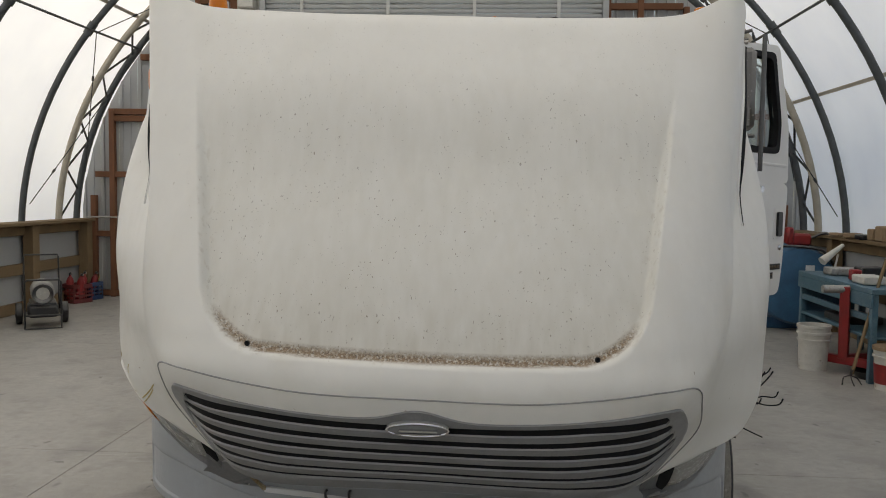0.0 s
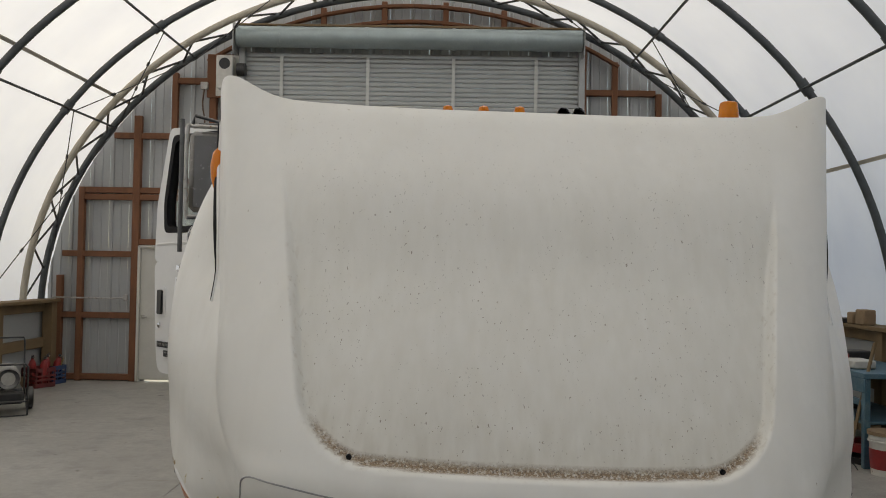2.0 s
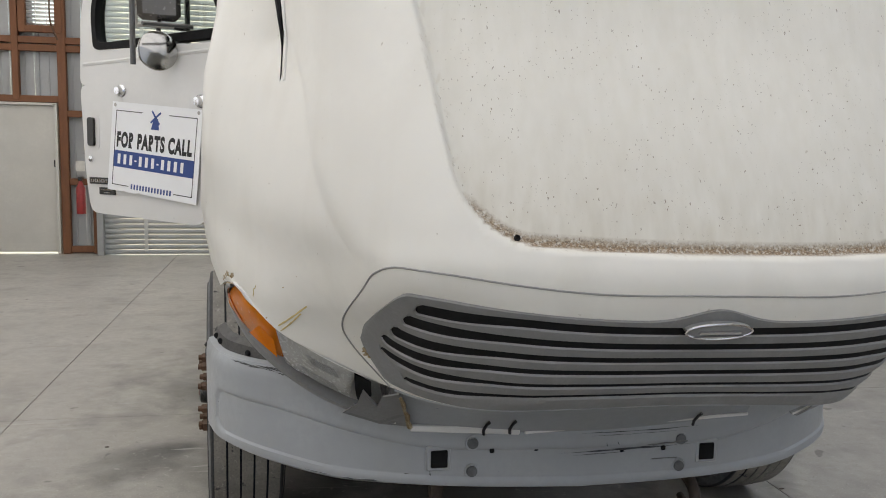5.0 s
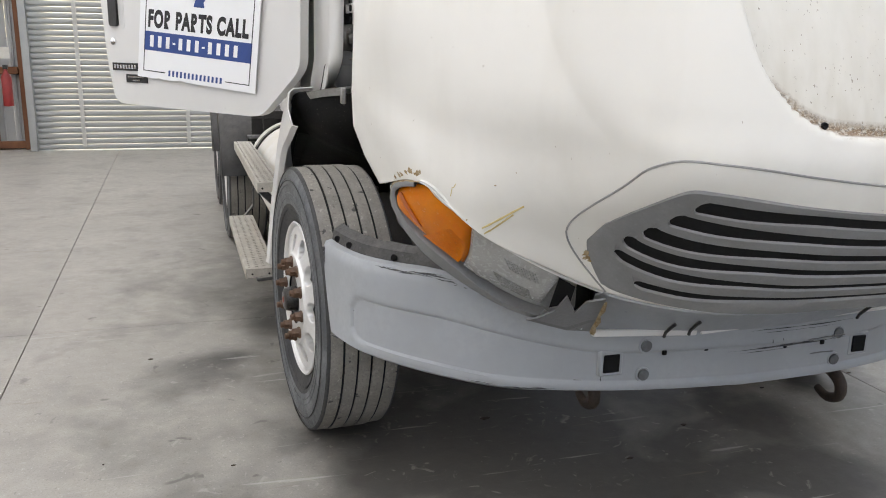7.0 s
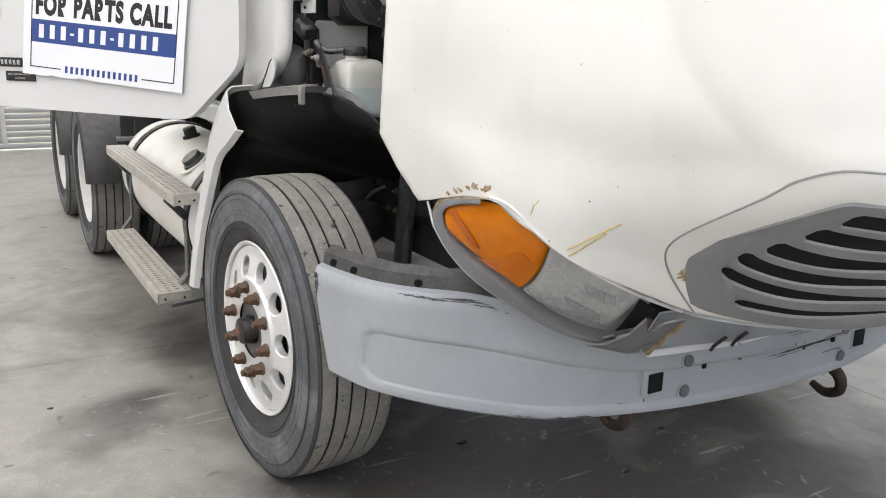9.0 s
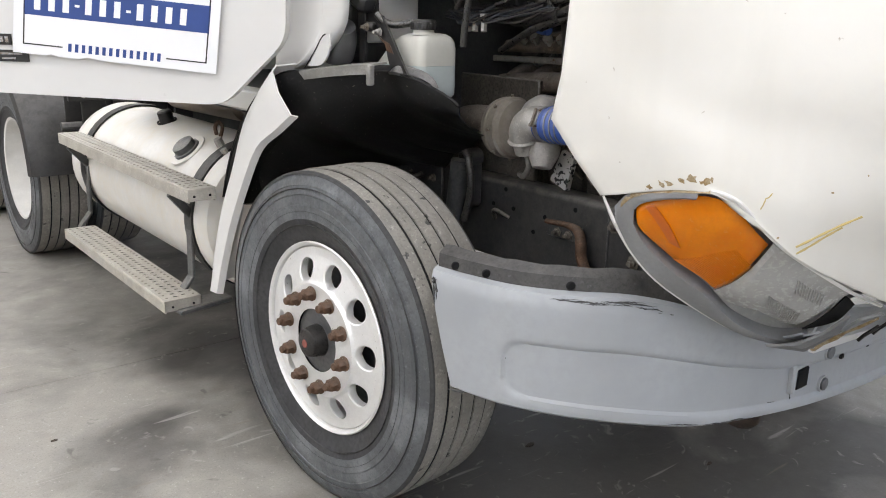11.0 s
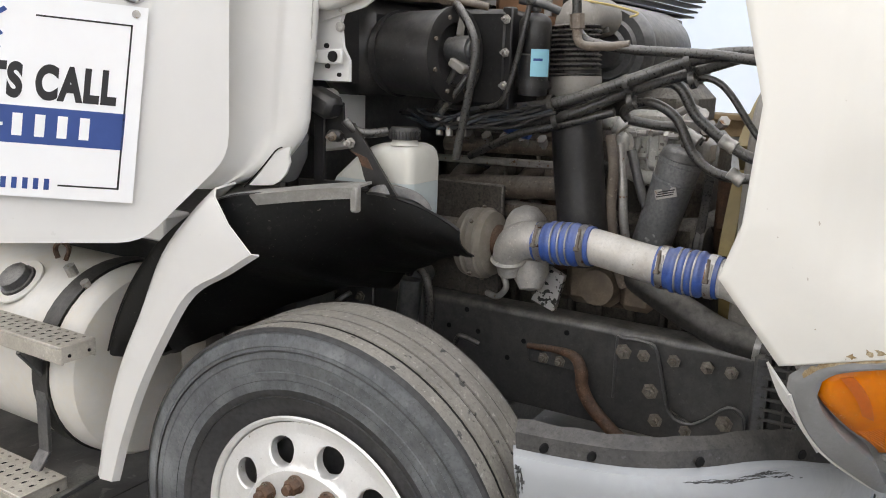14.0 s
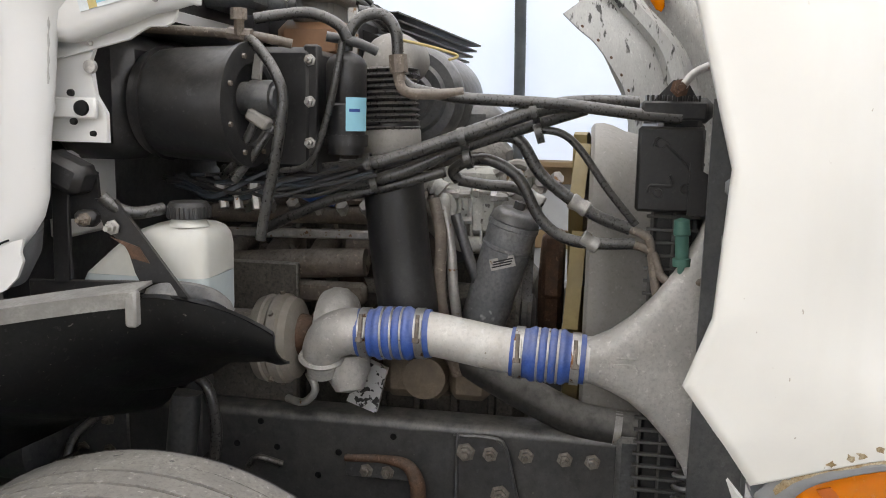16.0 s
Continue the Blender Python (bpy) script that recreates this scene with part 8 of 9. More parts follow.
hose("bright_pipe", [(-0.31, -0.375, 1.40), (-0.335, -0.385, 1.385), (-0.335, -0.385, 1.345), (-0.33, -0.40, 1.31), (-0.32, -0.435, 1.288), (-0.30, -0.47, 1.283)], 0.021, ALLOY, "bright bent pipe", seg=16)
hose("corrugated_sleeve", [(-0.33, -0.33, 1.432), (-0.335, -0.345, 1.430), (-0.335, -0.355, 1.427), (-0.335, -0.365, 1.423), (-0.335, -0.375, 1.418), (-0.335, -0.385, 1.41)], [0.019, 0.025, 0.019, 0.025, 0.019, 0.025], ALLOY, "ribbed metal sleeve", k=3, seg=14)
hose("lever", [(-0.30, -0.50, 1.45), (-0.30, -0.55, 1.475), (-0.30, -0.585, 1.455), (-0.30, -0.575, 1.42), (-0.30, -0.545, 1.41)], 0.011, SHROUD, "bent grey bail handle", seg=8)
part("fuel_pump", S().box((-0.25, -0.56, 1.36), (0.10, 0.09, 0.07), ch=0.015).lathe([(0, 0), (0, 0.025), (0.05, 0.025), (0.05, 0)], (-0.30, -0.56, 1.40), (-0.3, 0, 1), 16), CAST, engine)
for i in range(7):
    part("fitting", S().lathe([(0, 0.011), (0.018, 0.011), (0.02, 0.015), (0.034, 0.015), (0.034, 0)], (-0.31 + 0.01 * (i % 3), -0.52 - 0.018 * i, 1.40 + 0.016 * (i % 4)), (-0.6, -0.5 + 0.3 * (i % 3), 0.5), 6), (STEEL, BROWN, SHROUD)[i % 3], engine)

for pts, r, m_ in [([(-0.42, -0.38, 1.40), (-0.43, -0.40, 1.32), (-0.43, -0.40, 1.2), (-0.42, -0.42, 1.08), (-0.40, -0.44, 1.0)], 0.014, BROWN), ([(-0.40, -0.40, 1.38), (-0.41, -0.42, 1.28), (-0.41, -0.43, 1.18), (-0.38, -0.45, 1.02)], 0.012, STEEL), ([(-0.36, -0.42, 1.36), (-0.37, -0.46, 1.25), (-0.36, -0.50, 1.14), (-0.34, -0.52, 1.05)], 0.013, DUSTY)]:
    hose("steel_pipe", pts, r, m_)

# intake pipe, bellows, air cleaner
hose("intake_pipe", [(-0.45, -0.285, 1.56), (-0.45, -0.295, 1.45), (-0.45, -0.315, 1.28), (-0.45, -0.335, 1.15), (-0.40, -0.32, 1.09)], 0.066, BLACK, "fat black intake pipe", seg=28)
part("pipe_collar", S().lathe([(0, 0.0665), (0.002, 0.068), (0.05, 0.0685), (0.058, 0.066)], (-0.45, -0.2895, 1.49), (0, 0.08, 1), 36), SHROUD, engine, "dusty collar of the intake pipe")
part("intake_bellows", S().lathe([(0.0, 0.066)] + [(0.006 * i, 0.072 if i % 2 else 0.062) for i in range(22)] + [(0.132, 0.05)], (-0.45, -0.282, 1.545), (0, 0.05, 1), 36), HOSE, engine, "ribbed rubber intake bellows")
hose("intake_elbow", [(-0.45, -0.277, 1.66), (-0.44, -0.28, 1.69), (-0.38, -0.285, 1.705), (-0.28, -0.29, 1.70)], [0.054, 0.054, 0.05, 0.05], SHROUD, "grey cast intake elbow", seg=20)
part("air_cleaner", S().lathe([(-0.02, 0), (-0.02, 0.05), (-0.01, 0.06), (-0.012, 0.08), (0, 0.088), (0, 0.11), (0.02, 0.122), (0.05, 0.126), (0.07, 0.119), (0.09, 0.126), (0.40, 0.126), (0.42, 0)], (-0.24, -0.285, 1.62), (1, 0, 0), 48), DUSTY, engine, "round black air cleaner housing")
# long black slats of the cowl intake, running across behind the air cleaner
louvre = part("cowl_louvre", S().prism([(-0.10, -0.10, 1.80), (-0.10, -0.27, 1.74), (-0.10, -0.30, 1.52), (-0.10, -0.10, 1.52)], (0.62, 0, 0)), BLACK, engine, "black slatted cowl intake")
for i in range(4):
    part("fin", S().bar((-0.18, -0.215 - 0.004 * i, 1.822 - 0.020 * i), (0.49, -0.330 + 0.012 * i, 1.800 - 0.017 * i), 0.055, 0.006), BLACK, louvre)
part("louvre_cheek", S().prism([(0.05, -0.02, 1.90), (0.05, -0.13, 1.87), (0.05, -0.235, 1.80), (0.05, -0.20, 1.78), (0.05, -0.02, 1.82)], (0.012, 0, 0)), BLACK, engine)
part("cowl_box", S().box((0.24, 0.02, 1.74), (0.90, 0.30, 0.20), ch=0.03), BLACK, engine)
part("wiper_cowl", S().box((-0.52, 0.17, 1.80), (0.62, 0.20, 0.13), ch=0.02), BLACK, engine, "black plastic box under the windshield")
part("wiper_motor", S().box((-0.50, 0.03, 1.815), (0.16, 0.12, 0.06), ch=0.012).lathe([(0, 0.030), (0.05, 0.030), (0.052, 0.022), (0.07, 0.022), (0.07, 0)], (-0.46, -0.02, 1.80), (0, -1, 0.1), 20), DUSTY, engine, "dusty wiper motor")
part("cover_lid", S().box((-0.36, -0.10, 1.83), (0.20, 0.16, 0.03), ch=0.008).box((-0.36, -0.10, 1.80), (0.12, 0.10, 0.05), ch=0.01), SHROUD, engine, "grey reservoir lid")
for k, (pts, r, m_) in enumerate([
        ([(-0.70, -0.086, 1.748), (-0.68, -0.134, 1.758), (-0.67, -0.187, 1.762), (-0.66, -0.236, 1.742), (-0.655, -0.252, 1.715)], 0.011, HOSE),
        ([(-0.62, -0.20, 1.725), (-0.60, -0.255, 1.715), (-0.58, -0.29, 1.70)], 0.010, DUSTY),
        ([(-0.40, -0.20, 1.80), (-0.38, -0.24, 1.79), (-0.36, -0.29, 1.74), (-0.35, -0.32, 1.66)], 0.013, HOSE),
        ([(-0.35, -0.02, 1.84), (-0.34, -0.12, 1.845), (-0.33, -0.20, 1.82), (-0.33, -0.27, 1.77)], 0.010, HOSE),
        ([(-0.44, 0.04, 1.85), (-0.42, -0.06, 1.87), (-0.40, -0.14, 1.86)], 0.006, WIRE),
        ([(-0.40, 0.02, 1.86), (-0.38, -0.08, 1.885), (-0.36, -0.16, 1.865), (-0.35, -0.22, 1.82)], 0.006, BLACK),
        ([(-0.50, 0.02, 1.84), (-0.44, -0.02, 1.865), (-0.36, -0.04, 1.87), (-0.28, -0.10, 1.85)], 0.006, BLACK)]):
    hose("top_hose" if r > 0.008 else "wire", pts, r, m_, seg=10)
part("stay_strap", S().bar((-0.58, 0.02, 1.86), (-0.56, -0.10, 1.80), 0.022, 0.004), CAST, engine, "pale metal stay")
hose("dipstick_wire", [(-0.46, -0.30, 1.735), (-0.42, -0.36, 1.725), (-0.40, -0.415, 1.71), (-0.40, -0.42, 1.703), (-0.41, -0.405, 1.697)], 0.003, YELLOW, "thin yellow wire", seg=6)

# blower housing on the firewall
BA, BO = Vector((-0.10, -0.99, 0)).normalized(), Vector((-0.72, 0.098, 1.590))
BS = BA.cross(Vector((0, 0, 1))).normalized()
bw = part("blower", S().lathe([(0, 0.0), (0, 0.098), (0.06, 0.103), (0.185, 0.107), (0.188, 0.113), (0.196, 0.113), (0.198, 0.104), (0.198, 0.075), (0.188, 0.070), (0.180, 0.045), (0.180, 0)], BO, BA, 64), BLACK, engine, "round black heater blower housing")
part("blower_back", S().box((-0.66, 0.19, 1.60), (0.30, 0.16, 0.23), ch=0.03), BLACK, engine)
part("blower_motor", S().lathe([(0.18, 0.0), (0.18, 0.030), (0.196, 0.030), (0.197, 0.033), (0.236, 0.034), (0.242, 0.032), (0.243, 0.024), (0.248, 0.022), (0.249, 0)], BO + Vector((0, 0, 0.012)), BA, 32), DUSTY, bw, "grey blower motor")
for k in range(8):
    a = 2 * math.pi * k / 8 + 0.4
    part("blower_screw", S().lathe([(0, 0.005), (0.005, 0.005), (0.005, 0)], BO + BA * 0.198 + (BS * math.cos(a) + Vector((0, 0, math.sin(a)))) * 0.092, BA, 6), BROWN, bw)
part("blower_arm", S().bar(BO + BA * 0.205 + Vector((0.0, 0, 0.045)), BO + BA * 0.205 + Vector((0.0, 0, 0.092)) - BS * 0.012, 0.018, 0.010), SHROUD, bw)
part("seam_band", S().lathe([(0.018, 0.098), (0.018, 0.106), (0.026, 0.106), (0.026, 0.098)], BO, BA, 56), BLACK, bw)
part("seam_clip", S().box(BO + BA * 0.022 - BS * 0.105, (0.014, 0.03, 0.02)), BLACK, bw)
part("motor_plug", S().box(BO + BA * 0.222 + Vector((0.01, 0.0, -0.040)), (0.02, 0.028, 0.014), Matrix.Rotation(0.5, 3, "X")), DUSTY, bw, "grey wire plug")
hose("plug_loom", [BO + BA * 0.235 + Vector((0.01, 0.01, -0.05)), BO + BA * 0.235 + Vector((0.0, 0.035, -0.09)), BO + BA * 0.22 + Vector((0.0, 0.06, -0.14))], 0.0075, HOSE, "corrugated loom", bw)
hb = part("heater_box", S().box((-0.52, -0.085, 1.585), (0.20, 0.17, 0.24), ch=0.012).box((-0.60, -0.166, 1.585), (0.03, 0.030, 0.25), ch=0.004), BLACK, engine, "black heater box on the firewall")
for z in (1.52, 1.60, 1.68):
    bolt((-0.617, -0.166, z), (-1, 0, 0), 0.008, STEEL, engine)
part("brown_tank", S().box((-0.36, -0.10, 1.735), (0.13, 0.16, 0.09), ch=0.022).box((-0.36, -0.13, 1.68), (0.12, 0.08, 0.1), ch=0.015), mat("amber reservoir", (0.34, 0.18, 0.10), 0.4, var=0.2), engine, "amber plastic reservoir")
part("tank_strap", S().box((-0.485, -0.215, 1.745), (0.006, 0.02, 0.10)), STEEL, engine)

# receiver drier with label
rd = part("drier", S().lathe([(0, 0), (0.004, 0.036), (0.10, 0.040), (0.104, 0.037), (0.11, 0.040), (0.178, 0.040), (0.188, 0.036), (0.196, 0.026), (0.20, 0.018), (0.205, 0)], (-0.59, -0.232, 1.495), (0, 0, 1), 36), BLACK, engine, "black refrigerant drier can")
rows_ = [[(-0.59 + 0.0412 * math.cos(a), -0.232 + 0.0412 * math.sin(a), z) for a in [math.pi * (1.08 + 0.40 * i / 10) for i in range(11)]] for z in (1.545, 1.61)]
part("label_sheet", S().grid(rows_), CYAN, rd, "pale blue printed label")
for z, m_ in ((1.582, SIGNB),):
    rows_ = [[(-0.59 + 0.0418 * math.cos(a), -0.232 + 0.0418 * math.sin(a), z + dz) for a in [math.pi * (1.13 + 0.18 * i / 6) for i in range(7)]] for dz in (0, 0.006)]
    part("print_bar", S().grid(rows_), m_, rd)
part("drier_bracket", S().lathe([(0, 0.0405), (0, 0.043), (0.022, 0.043), (0.022, 0.0405)], (-0.59, -0.232, 1.515), (0, 0, 1), 36), BLACK, rd)
hose("drier_line", [(-0.59, -0.232, 1.70), (-0.59, -0.235, 1.73), (-0.58, -0.26, 1.765), (-0.57, -0.30, 1.77), (-0.57, -0.325, 1.74), (-0.57, -0.33, 1.69)], 0.012, HOSE, "black refrigerant hose")
part("line_nut", S().lathe([(0, 0.018), (0.035, 0.018), (0.035, 0.012), (0.05, 0.012)], (-0.57, -0.33, 1.695), (0, -0.1, -1), 6), BROWN, engine)
hose("drier_line", [(-0.57, -0.33, 1.66), (-0.57, -0.345, 1.625), (-0.56, -0.40, 1.62), (-0.55, -0.46, 1.625)], 0.011, BROWN)
hose("heater_line", [(-0.72, 0.12, 1.728), (-0.72, 0.0, 1.722), (-0.72, -0.095, 1.715), (-0.70, -0.16, 1.703)], 0.009, BROWN)
part("brass_tee", S().tube([(-0.735, -0.072, 1.715), (-0.74, -0.074, 1.752)], 0.010, 8).lathe([(0, 0.015), (0.02, 0.015), (0.02, 0)], (-0.74, -0.074, 1.742), (0, 0, 1), 6).tube([(-0.73, -0.05, 1.718), (-0.73, -0.095, 1.714)], 0.013, 8), BROWN, engine, "dull brass pipe fitting")
hose("blower_hose", [(-0.71, -0.07, 1.715), (-0.755, -0.112, 1.697), (-0.77, -0.152, 1.65), (-0.77, -0.167, 1.60), (-0.77, -0.155, 1.51), (-0.765, -0.130, 1.40), (-0.76, -0.118, 1.345)], 0.010, HOSE)
LOOM = [Vector(p) for p in ((-0.64, -0.238, 1.715), (-0.645, -0.228, 1.65), (-0.645, -0.212, 1.58), (-0.645, -0.19, 1.51), (-0.64, -0.165, 1.475), (-0.63, -0.11, 1.462))]
lp_, _ = spline(LOOM, [0] * len(LOOM), 24)
part("loom", S().tube(lp_, [0.0065 + 0.0013 * (i % 2) for i in range(len(lp_))], 8), HOSE, engine, "corrugated black wire loom", angle=80)
hose("loom", [(-0.76, -0.11, 1.56), (-0.76, -0.09, 1.52), (-0.74, -0.06, 1.48), (-0.70, -0.02, 1.455)], 0.008, HOSE)
part("plug", S().box((-0.765, -0.12, 1.565), (0.03, 0.045, 0.022), Matrix.Rotation(radians(30), 3, "X")), SHROUD, engine)

# hose bundles from the firewall to the radiator
hose("heater_hose", [(-0.52, 0.06, 1.45), (-0.55, -0.10, 1.455), (-0.55, -0.28, 1.48), (-0.55, -0.46, 1.54), (-0.54, -0.61, 1.595), (-0.52, -0.70, 1.61), (-0.50, -0.80, 1.61)], 0.0155, HOSE, "dusty black heater hose", seg=14)
hose("heater_hose", [(-0.50, -0.05, 1.415), (-0.52, -0.2, 1.425), (-0.53, -0.33, 1.46), (-0.52, -0.45, 1.515), (-0.50, -0.58, 1.56), (-0.50, -0.70, 1.60)], 0.014, HOSE, "dusty black heater hose", seg=14)
hose("coolant_hose", [(-0.52, -0.02, 1.325), (-0.53, -0.17, 1.395), (-0.52, -0.30, 1.43), (-0.51, -0.42, 1.465)], 0.011, HOSE)
hose("coolant_hose", [(-0.50, -0.17, 1.40), (-0.50, -0.30, 1.445), (-0.50, -0.44, 1.525), (-0.49, -0.52, 1.54), (-0.49, -0.57, 1.53), (-0.49, -0.62, 1.46), (-0.49, -0.72, 1.39), (-0.49, -0.80, 1.36)], 0.013, HOSE, "black refrigerant hose", seg=12)
hose("coolant_hose", [(-0.46, -0.44, 1.445), (-0.47, -0.43, 1.465), (-0.48, -0.46, 1.485), (-0.49, -0.51, 1.49), (-0.49, -0.57, 1.455), (-0.49, -0.62, 1.37), (-0.49, -0.69, 1.33), (-0.49, -0.81, 1.33)], 0.012, HOSE, "black refrigerant hose", seg=12)
hose("coolant_hose", [(-0.46, -0.44, 1.445), (-0.44, -0.50, 1.435), (-0.43, -0.56, 1.43), (-0.42, -0.62, 1.40)], 0.012, HOSE)
hose("refrigerant_hose", [(-0.56, -0.33, 1.655), (-0.55, -0.36, 1.63), (-0.55, -0.45, 1.615), (-0.55, -0.55, 1.61), (-0.55, -0.66, 1.605), (-0.55, -0.80, 1.59), (-0.55, -0.88, 1.585)], 0.012, HOSE, "dusty refrigerant hose", seg=12)
hose("thin_hose", [(-0.50, -0.60, 1.555), (-0.50, -0.65, 1.55), (-0.50, -0.69, 1.52), (-0.50, -0.75, 1.44), (-0.50, -0.81, 1.37)], 0.008, HOSE)
hose("hard_line", [(-0.50, -0.80, 1.36), (-0.51, -0.835, 1.345), (-0.51, -0.845, 1.30), (-0.52, -0.86, 1.225), (-0.53, -0.89, 1.212), (-0.57, -0.96, 1.215)], 0.009, BROWN, "thin bent metal line")
hose("hard_line", [(-0.50, -0.81, 1.33), (-0.51, -0.845, 1.315), (-0.52, -0.865, 1.27), (-0.54, -0.90, 1.265), (-0.58, -0.97, 1.28)], 0.009, BROWN)
part("sensor", S().lathe([(0, 0.008), (0.03, 0.009), (0.03, 0.018), (0.045, 0.018), (0.046, 0.013), (0.09, 0.014), (0.092, 0.017), (0.12, 0.015), (0.125, 0)], (-0.55, -0.90, 1.27), (0, 0.06, 1), 14), mat("green sensor plastic", (0.07, 0.19, 0.15), 0.5, var=0.15), engine, "green pressure switch")
for p in [(-0.55, -0.27, 1.478), (-0.545, -0.46, 1.535), (-0.54, -0.60, 1.59)]:
    part("hose_clip", S().lathe([(-0.007, 0.020), (-0.007, 0.0232), (0.007, 0.0232), (0.007, 0.020)], p, (0, -0.95, 0.3), 20).lathe([(-0.007, 0.017), (-0.007, 0.0200), (0.007, 0.0200), (0.007, 0.017)], (p[0] + 0.01, p[1] - 0.01, p[2] - 0.042), (0, -0.95, 0.3), 20), HOSE, engine)
for p in [(-0.49, -0.695, 1.405), (-0.49, -0.72, 1.33), (-0.45, -0.60, 1.41)]:
    part("ferrule", S().lathe([(-0.02, 0.0145), (-0.018, 0.017), (-0.008, 0.017), (-0.004, 0.0155), (0.004, 0.0155), (0.008, 0.017), (0.018, 0.017), (0.02, 0.0145)], p, (0, -0.8, -0.45), 16), STEEL, engine, "crimped hose ferrule")
# tangle of wires by the firewall
for i in range(16):
    y0, z0 = 0.16 - 0.01 * i, 1.44 + 0.012 * random.uniform(-1, 1)
    pts = [(-0.60 + 0.05 * random.uniform(-1, 1), y0, z0), (-0.62 + 0.03 * random.uniform(-1, 1), y0 - 0.10, z0 - 0.015 + 0.02 * random.uniform(-1, 1)), (-0.60, y0 - 0.2, z0 + 0.02 * random.uniform(-1, 1)), (-0.57, y0 - 0.30, z0 + 0.025)]
    hose("wire", pts, random.choice((0.004, 0.005, 0.007)), random.choice((WIRE, BLACK, WIRE, DARKRUB)), seg=6)
for y in (0.02, -0.01, -0.05):
    part("terminal", S().tube([(-0.62, y, 1.43), (-0.63, y - 0.01, 1.385)], 0.010, 6).lathe([(0, 0.015), (0.012, 0.015), (0.012, 0)], (-0.62, y, 1.425), (0, 0, 1), 6), STEEL, engine, "bright cable terminal")
for i in range(34):
    y, z = random.uniform(-0.55, 0.25), random.uniform(0.98, 1.42)
    x_ = random.uniform(-0.30, -0.18)
    k = random.random()
    if k < 0.5:
        pts = [(x_, y, z), (x_ - 0.05, y - 0.06 * random.uniform(-1, 1), z - 0.05), (x_ - 0.02, y - 0.12 * random.uniform(-1, 1), z - 0.12 * random.random())]
        hose("small_line", pts, random.uniform(0.005, 0.014), random.choice((HOSE, BROWN, DUSTY, RUST)), seg=7, k=5)
    else:
        part("bracket", S().box((x_, y, z), (0.03, random.uniform(0.03, 0.09), random.uniform(0.02, 0.07)), Matrix.Rotation(random.uniform(-0.5, 0.5), 3, "X")), random.choice((DUSTY, BROWN, DARK, RUST)), engine)

# lower radiator hose, steering and frame fittings
hose("radiator_hose", [(-0.34, -0.43, 1.045), (-0.38, -0.465, 1.03), (-0.40, -0.53, 1.0), (-0.40, -0.62, 0.955), (-0.40, -0.72, 0.915), (-0.40, -0.84, 0.90)], 0.040, mat("dust covered radiator hose", (0.024, 0.023, 0.022), 0.5, c2=(0.05, 0.047, 0.043), var=0.15, scale=9, bump=0.05, dust=0.7, grit=0.2), "fat black radiator hose", seg=24)
part("hose_clamp", S().lathe([(-0.008, 0.0385), (-0.008, 0.0415), (0.008, 0.0415), (0.008, 0.0385)], (-0.40, -0.80, 0.902), (0, -1, -0.1), 28), STEEL, engine)
part("gear_case", S().box((-0.30, -0.33, 0.98), (0.12, 0.16, 0.13), ch=0.025).box((-0.30, -0.46, 0.96), (0.1, 0.1, 0.09), ch=0.02).lathe([(0, 0), (0, 0.05), (0.05, 0.05), (0.06, 0)], (-0.34, -0.36, 0.98), (-1, 0, 0), 24), mat("tan pump casting", (0.24, 0.19, 0.14), 0.6, 0.2, c2=(0.13, 0.10, 0.08), var=0.2, scale=18, bump=0.1), engine, "tan stained pump casting")
hose("rust_pipe", [(-0.38, -0.24, 1.02), (-0.40, -0.30, 1.055), (-0.40, -0.36, 1.08)], 0.014, RUST)
for y, z, r in ((-0.47, 0.835, 0.020), (-0.525, 0.835, 0.016), (-0.605, 0.838, 0.016), (-0.69, 0.838, 0.016), (-0.75, 0.838, 0.016), (-0.55, 0.742, 0.020), (-0.57, 0.665, 0.018), (-0.65, 0.655, 0.015), (-0.745, 0.70, 0.02), (-0.73, 0.64, 0.015)):
    bolt((-0.446, y, z), (-1, 0, 0), r * 0.75)
part("gusset", S().prism([(-0.433, -0.44, 0.87), (-0.433, -0.53, 0.87), (-0.433, -0.56, 0.85), (-0.433, -0.60, 0.70), (-0.433, -0.66, 0.675), (-0.433, -0.70, 0.70), (-0.433, -0.75, 0.745), (-0.433, -0.79, 0.72), (-0.433, -0.79, 0.62), (-0.433, -0.46, 0.62)], (-0.010, 0, 0)), RAILK, truck, "black gusset plate on the frame rail")
part("bead", S().tube([(-0.4455, -0.45, 0.70), (-0.4455, -0.45, 0.86), (-0.4455, -0.465, 0.872), (-0.4455, -0.53, 0.872), (-0.4455, -0.56, 0.85), (-0.4455, -0.60, 0.70), (-0.4455, -0.655, 0.675), (-0.4455, -0.70, 0.70), (-0.4455, -0.75, 0.745), (-0.4455, -0.79, 0.725), (-0.4455, -0.79, 0.62)], 0.004, 6, 3), DUSTY, truck, "rolled edge of the gusset")
part("front_bracket", S().box((-0.425, -0.86, 0.74), (0.06, 0.12, 0.32), ch=0.01), DUSTY, truck)
part("pipe_plate", S().box((-0.437, -0.265, 0.775), (0.01, 0.15, 0.05)), DUSTY, truck)
for y in (-0.24, -0.29):
    bolt((-0.444, y, 0.768), (-1, 0, 0), 0.011)
